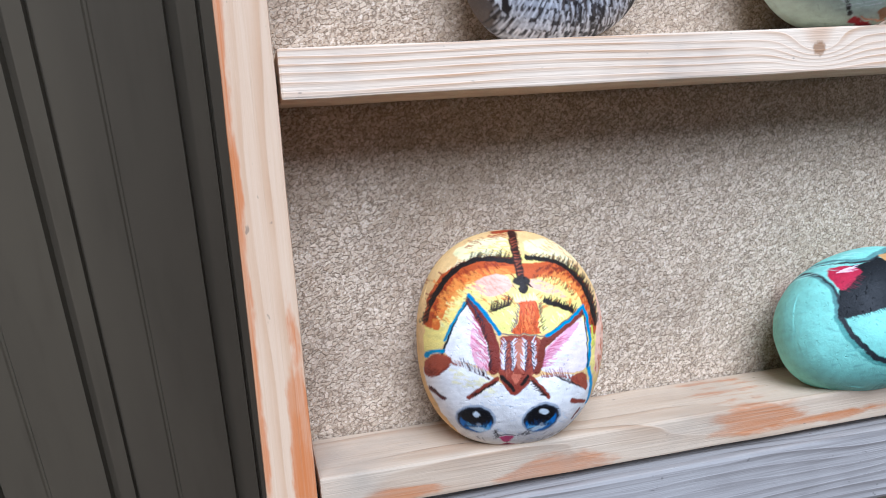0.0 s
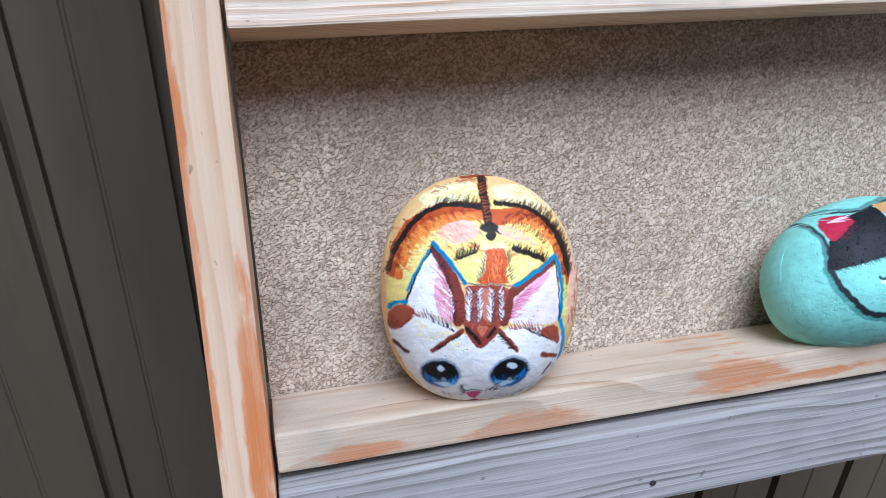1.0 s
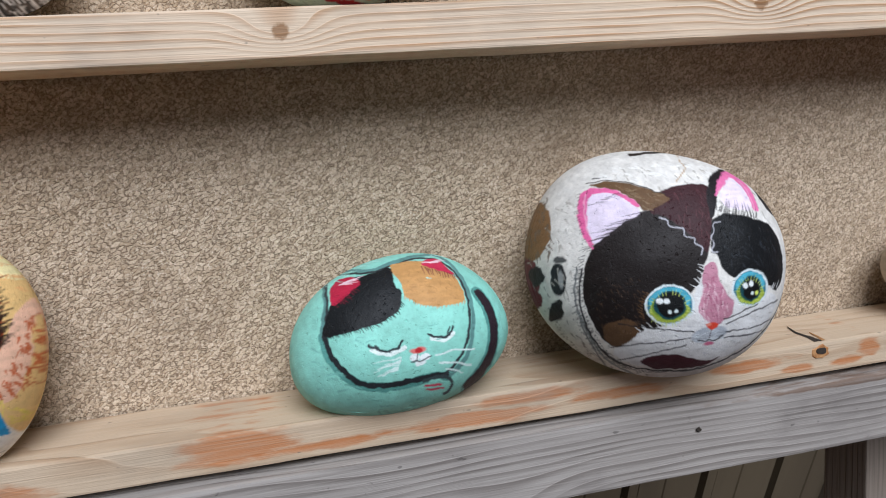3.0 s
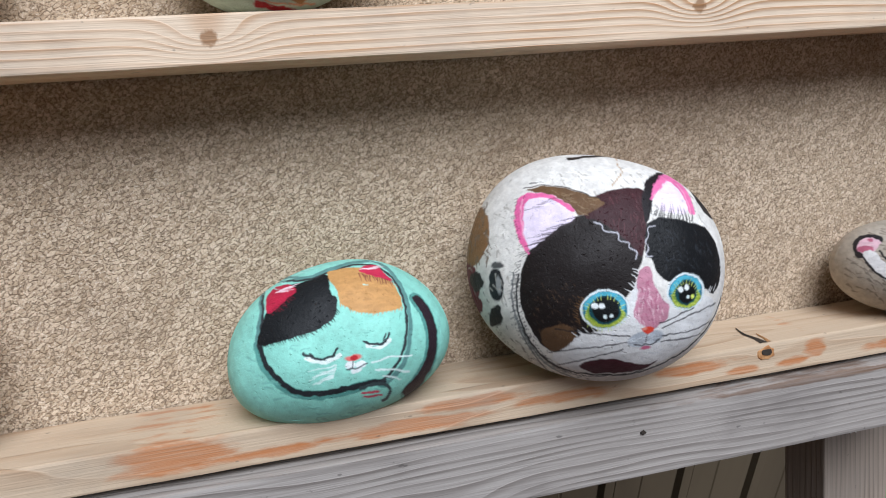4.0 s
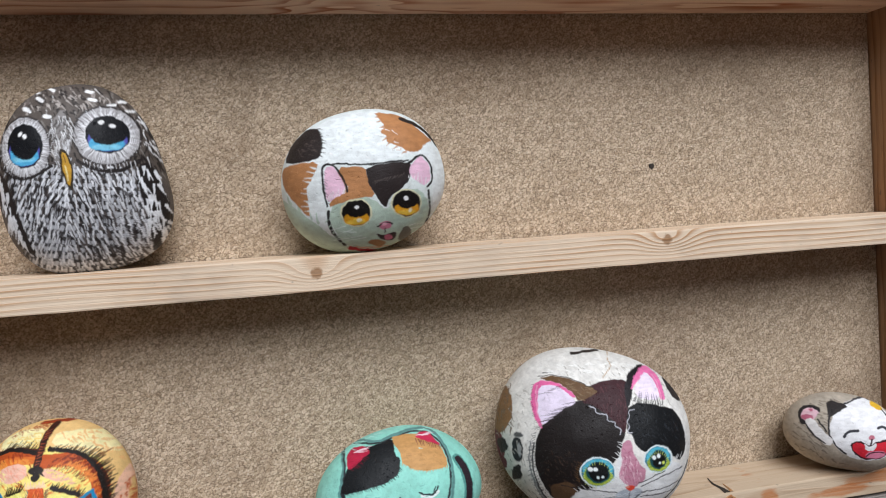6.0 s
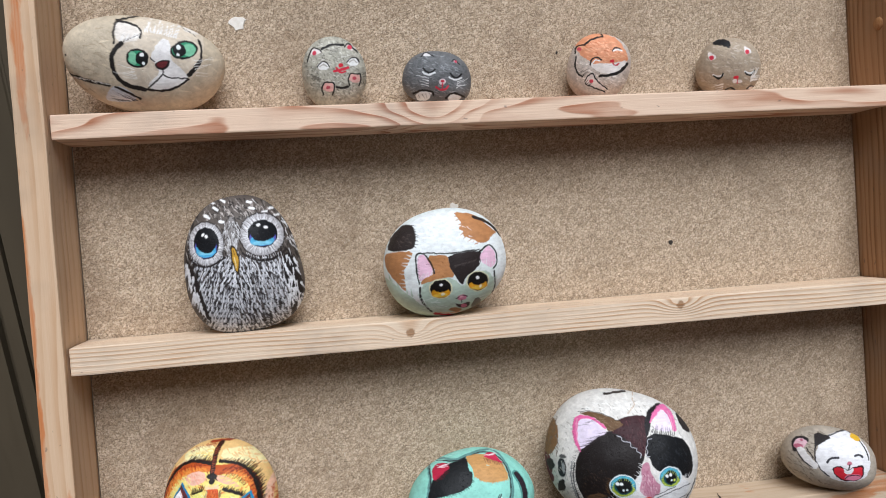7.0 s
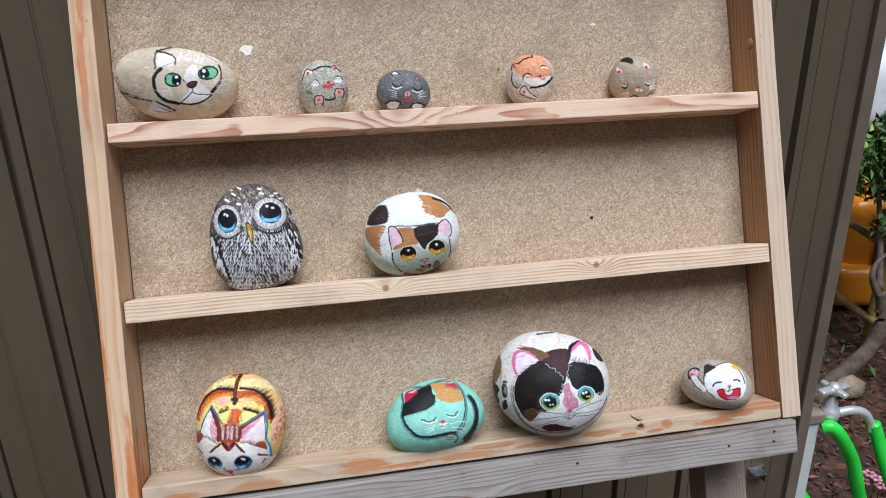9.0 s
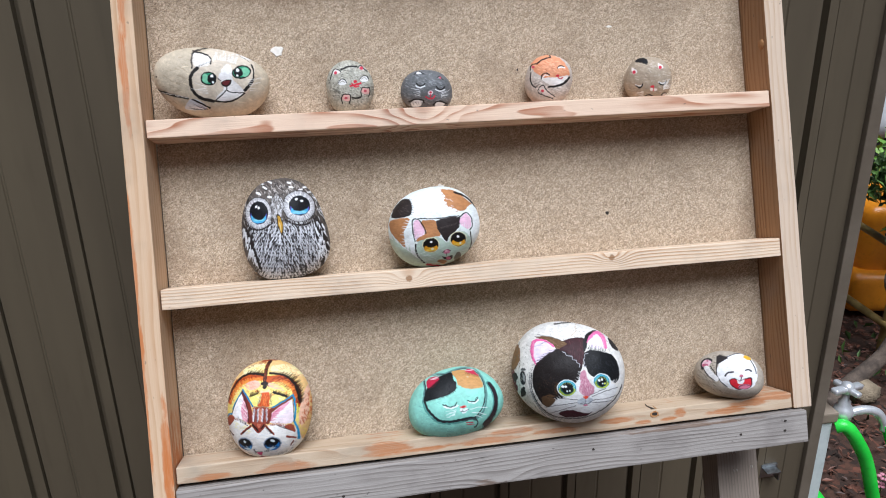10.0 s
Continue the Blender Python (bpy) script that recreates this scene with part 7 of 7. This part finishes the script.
standpipe()
hose = thing("garden_hose", Matrix.Translation((-0.034, 0, 0)), "bright green vinyl hose hanging in loops from the tap", "hose")
tube([(1.206, 0.359, 0.566), (1.214, 0.354, 0.545), (1.230, 0.338, 0.490), (1.254, 0.318, 0.420), (1.288, 0.306, 0.330), (1.322, 0.30, 0.24), (1.36, 0.31, 0.155), (1.46, 0.22, 0.135), (1.54, 0.2, 0.05), (1.6, 0.2, 0.014)], 0.0125, "hose_length", HOSE, hose, seg=14)
tube([(1.086, 0.345, 0.585), (1.100, 0.338, 0.588), (1.120, 0.334, 0.566), (1.155, 0.333, 0.508), (1.185, 0.335, 0.430), (1.210, 0.338, 0.370), (1.236, 0.345, 0.300), (1.248, 0.355, 0.225), (1.235, 0.37, 0.14), (1.20, 0.39, 0.06), (1.16, 0.42, 0.015)], 0.0125, "hose_length", HOSE, hose, seg=14)
tube([(1.045, 0.425, 0.470), (1.055, 0.418, 0.462), (1.082, 0.385, 0.425), (1.115, 0.350, 0.375), (1.165, 0.358, 0.312), (1.215, 0.362, 0.245), (1.256, 0.368, 0.180), (1.29, 0.38, 0.10), (1.31, 0.42, 0.02)], 0.0125, "hose_length", HOSE, hose, seg=14)


def pan():
    p = thing("drain_pan", Matrix.Translation((1.36, 0.40, 0.0)), "grey resin drain pan with a white rim under the tap", "drain pan")
    b = bmesh.new()
    box(-0.110, 0.110, -0.170, 0.170, 0.0, 0.012, 0.002, bm=b)
    for x0, x1, y0, y1 in ((-0.110, -0.100, -0.17, 0.17), (0.100, 0.110, -0.17, 0.17), (-0.0995, 0.0995, -0.17, -0.16), (-0.0995, 0.0995, 0.16, 0.17)):
        box(x0, x1, y0, y1, 0.0125, 0.112, 0.001, bm=b)
    part("basin", b, PAN, p)
    r = bmesh.new()
    for x0, x1, y0, y1 in ((-0.117, -0.097, -0.177, 0.177), (0.097, 0.117, -0.177, 0.177), (-0.0965, 0.0965, -0.177, -0.157), (-0.0965, 0.0965, 0.157, 0.177)):
        box(x0, x1, y0, y1, 0.1125, 0.121, 0.002, bm=r)
    part("rim", r, PAN_RIM, p, "white rim")


pan()


# ---- garden behind the shed's corner ----
def leaves(name, material, spots, size, label, category, rng, flat=False):
    """Many small folded leaves in one mesh."""
    verts, faces = [], []
    for x, y, z in spots:
        a = rng.uniform(0, 2 * math.pi)
        t, u = (rng.uniform(-0.35, 0.35), rng.uniform(-0.35, 0.35)) if flat else (rng.uniform(-1.2, 1.2), rng.uniform(-1.2, 1.2))
        m = Matrix.Translation((x, y, z)) @ Euler((t, u, a)).to_matrix().to_4x4()
        l, w = size * rng.uniform(0.6, 1.3), size * rng.uniform(0.25, 0.5)
        k = len(verts)
        for p in ((-l, 0, 0), (-l * 0.2, w, w * 0.4), (l, 0, 0), (-l * 0.2, -w, w * 0.4), (0, 0, 0)):
            verts.append(tuple(m @ Vector(p)))
        faces += [(k, k + 4, k + 1), (k + 1, k + 4, k + 2), (k + 2, k + 4, k + 3), (k + 3, k + 4, k)]
    me = bpy.data.meshes.new(name)
    me.from_pydata(verts, [], faces)
    me.materials.append(material)
    return tagged(new(name, me), label, category, kind="stuff") if label else new(name, me)


rng = random.Random(11)
leaves("leaf_litter", LITTER, [(rng.uniform(1.05, 4.2), rng.uniform(0.0, 3.6), rng.uniform(0.004, 0.022)) for _ in range(16000)], 0.013, "dry brown and reddish fallen leaves on the soil", "leaf litter", rng, True)
leaves("ground_cover", LEAF, [(rng.gauss(2.0, 0.25), rng.gauss(1.2, 0.3), rng.uniform(0.01, 0.07)) for _ in range(160)], 0.022, "low dark green plants among fallen leaves", "ground cover", rng)


def shrub():
    s = thing("garden_shrub", Matrix.Translation((-0.07, 0, 0)), "evergreen shrub with a bent grey trunk beside a bamboo fence", "shrub")
    tube([(1.80, 1.18, 0.0), (1.90, 1.22, 0.05), (2.02, 1.24, 0.13), (2.07, 1.26, 0.22), (2.06, 1.28, 0.32)], 0.030, "trunk", BARK, s, taper=0.020)
    limbs = [[(2.06, 1.28, 0.30), (2.03, 1.30, 0.37), (2.08, 1.33, 0.42), (2.2, 1.36, 0.45)], [(2.05, 1.27, 0.25), (2.14, 1.26, 0.32), (2.26, 1.28, 0.40), (2.35, 1.3, 0.52)],
             [(2.06, 1.29, 0.32), (2.10, 1.38, 0.48), (2.12, 1.45, 0.62), (2.16, 1.5, 0.75)], [(2.10, 1.38, 0.48), (2.2, 1.42, 0.58), (2.32, 1.45, 0.70), (2.4, 1.5, 0.82)]]
    for l in limbs:
        tube(l, 0.013, "limb", BARK, s, taper=0.004, seg=7)
    r = random.Random(5)
    spots = []
    for cx, cy, cz, rad, n in ((2.14, 1.46, 0.66, 0.12, 700), (2.30, 1.45, 0.62, 0.14, 800), (2.22, 1.50, 0.80, 0.10, 400), (2.42, 1.5, 0.72, 0.16, 700), (2.16, 1.38, 0.50, 0.08, 220), (2.32, 1.34, 0.46, 0.09, 260), (2.6, 1.5, 0.7, 0.2, 500)):
        for _ in range(n):
            d = Vector((r.gauss(0, 1), r.gauss(0, 1), r.gauss(0, 1))).normalized() * rad * r.random() ** 0.45
            spots.append((cx + d.x * 1.1, cy + d.y, cz + d.z * 0.8))
    ob = leaves("crown", LEAF, spots, 0.020, "", "", r)
    ob.parent = s


shrub()


def fresh_plant():
    p = thing("leafy_plant", Matrix.Translation((2.75, 2.2, 0.0)), "plant with broad fresh green leaves", "plant")
    r = random.Random(8)
    for i in range(5):
        tube([(r.uniform(-0.05, 0.05), r.uniform(-0.05, 0.05), 0), (r.uniform(-0.1, 0.1), r.uniform(-0.1, 0.1), 0.3), (r.uniform(-0.2, 0.2), r.uniform(-0.2, 0.2), 0.52)], 0.006, "stem", LEAF, p, taper=0.003, seg=6)
    ob = leaves("foliage", LEAF_BRIGHT, [(r.gauss(0, 0.13), r.gauss(0, 0.13), r.uniform(0.28, 0.58)) for _ in range(160)], 0.055, "", "", r)
    ob.parent = p


fresh_plant()


def fence():
    f = thing("bamboo_fence", Matrix.Identity(4), "low garden fence of dry yellow bamboo poles", "fence")
    for x, y in ((2.115, 1.43), (2.075, 1.14), (2.15, 1.85)):
        tube([(x, y, 0.0), (x, y, 0.12), (x + 0.002, y, 0.26), (x, y, 0.52)], 0.019, "post", BAMBOO, f, seg=12)
    tube([(2.16, 1.95, 0.115), (2.11, 1.50, 0.13), (2.07, 1.20, 0.15), (2.03, 0.80, 0.16)], 0.014, "rail", BAMBOO, f, seg=12)
    tube([(2.17, 1.95, 0.415), (2.12, 1.50, 0.41), (2.07, 1.25, 0.40), (2.03, 0.80, 0.39)], 0.013, "rail", BAMBOO, f, seg=12)


fence()


def ride_on():
    m = thing("ride_on_machine", Matrix.Translation((2.62, 1.92, 0.0)) @ pose(0, 0, 0, 0, 0, -12), "orange garden machine with a red tail lamp behind the fence", "garden machine")
    part("body", box(-0.36, 0.5, -0.26, 0.3, 0.06, 0.46, 0.07, 4), ORANGE, m, "", True)
    part("skirt", box(-0.40, 0.52, -0.31, 0.32, 0.03, 0.20, 0.05, 4), ORANGE, m, "", True)
    lamp = part("lamp_housing", box(-0.25, -0.08, -0.285, -0.258, 0.20, 0.40, 0.012, 3), GREY_PLASTIC, m, "grey lamp surround", True)
    part("tail_lamp", box(-0.235, -0.095, -0.30, -0.2855, 0.215, 0.385, 0.007, 3), RED_LENS, lamp, "red lamp lens", True)
    for x in (-0.02, 0.42):
        w = part("wheel", lathe([(0.06, -0.05), (0.105, -0.045), (0.115, -0.02), (0.115, 0.02), (0.105, 0.045), (0.06, 0.05)], 24, m=Matrix.Translation((x, -0.34, 0.115)) @ pose(0, 0, 0, 90)), RUBBER, m, "black rubber wheel", True)
        part("rim", lathe([(0.02, 0.051), (0.055, 0.053), (0.056, 0.058), (0.02, 0.06)], 20, m=Matrix.Translation((x, -0.34, 0.115)) @ pose(0, 0, 0, 90)), GREY_PLASTIC, w, "grey rim", True)


ride_on()


def car():
    c = thing("parked_car", Matrix.Translation((4.6, 3.75, 0.0)) @ pose(0, 0, 0, 0, 0, 4), "white parked car beyond the shrubs", "car")
    b = box(-1.55, 2.2, -0.75, 0.75, 0.36, 0.82, 0.16, 5)
    part("body", b, CAR_WHITE, c, "", True)
    part("underbody", box(-1.45, 2.1, -0.68, 0.68, 0.17, 0.355, 0.03), RUBBER, c, "black underbody")
    part("cabin", box(-0.35, 1.9, -0.66, 0.66, 0.822, 1.4, 0.2, 4), GLASS_DARK, c, "dark glazed cabin", True)
    part("roof", box(-0.15, 1.7, -0.58, 0.58, 1.402, 1.45, 0.02, 3), CAR_WHITE, c, "", True)
    for x in (-1.0, 1.5):
        for y in (-0.70, 0.70):
            w = part("wheel", lathe([(0.15, -0.09), (0.28, -0.085), (0.30, -0.05), (0.30, 0.05), (0.28, 0.085), (0.15, 0.09)], 28, m=Matrix.Translation((x, y, 0.30)) @ pose(0, 0, 0, 90)), RUBBER, c, "black tyre", True)
            part("rim", lathe([(0.03, 0.091), (0.18, 0.093), (0.185, 0.098), (0.03, 0.10)], 20, m=Matrix.Translation((x, y, 0.30)) @ pose(0, 0, 0, 90 if y < 0 else -90)), NAIL, w, "metal rim", True)
    part("headlight", lathe([(0.01, -0.02), (0.03, -0.015), (0.035, 0.0), (0.02, 0.015)], 18, m=Matrix.Translation((-1.36, -0.742, 0.66)) @ pose(0, 0, 0, 90)), GLASS_DARK, c, "dark headlight", True)


car()


def rock(x, y, r, seed):
    bm = bmesh.new()
    bmesh.ops.create_icosphere(bm, subdivisions=3, radius=r)
    for v in bm.verts:
        v.co *= 1 + 0.25 * noise.noise(v.co * 2.2 / r + Vector((seed, 0, 0)))
        v.co.z *= 0.7
    lo = min(v.co.z for v in bm.verts)
    ob = ob_from("garden_rock", bm, ROCK, smooth=True)
    ob.location = (x, y, -lo - r * 0.12)
    tagged(ob, "rounded tan garden rock lying on the soil", "rock", "garden rocks")


rock(1.86, 1.20, 0.055, 1.0)
rock(1.70, 1.42, 0.07, 2.0)
rock(1.98, 1.75, 0.06, 3.0)


def pink_flowers():
    p = thing("pink_flowers", Matrix.Translation((1.62, 0.72, 0.0)), "small cluster of pale pink flowers near the ground", "flowers")
    r = random.Random(3)
    for i in range(6):
        x, y, h = r.uniform(-0.05, 0.07), r.uniform(-0.05, 0.05), r.uniform(0.04, 0.08)
        tube([(x, y, 0), (x, y, h * 0.5), (x + 0.004, y, h)], 0.0015, "stem", LEAF, p, seg=5, res=2)
        bm = bmesh.new()
        for k in range(5):
            a = k * 2 * math.pi / 5
            bmesh.ops.create_icosphere(bm, subdivisions=1, radius=0.008, matrix=Matrix.Translation((x + 0.011 * math.cos(a), y + 0.011 * math.sin(a), h)) @ Matrix.Diagonal((1, 1, 0.35, 1)))
        part("blossom", bm, PINK, p, "", True)


pink_flowers()
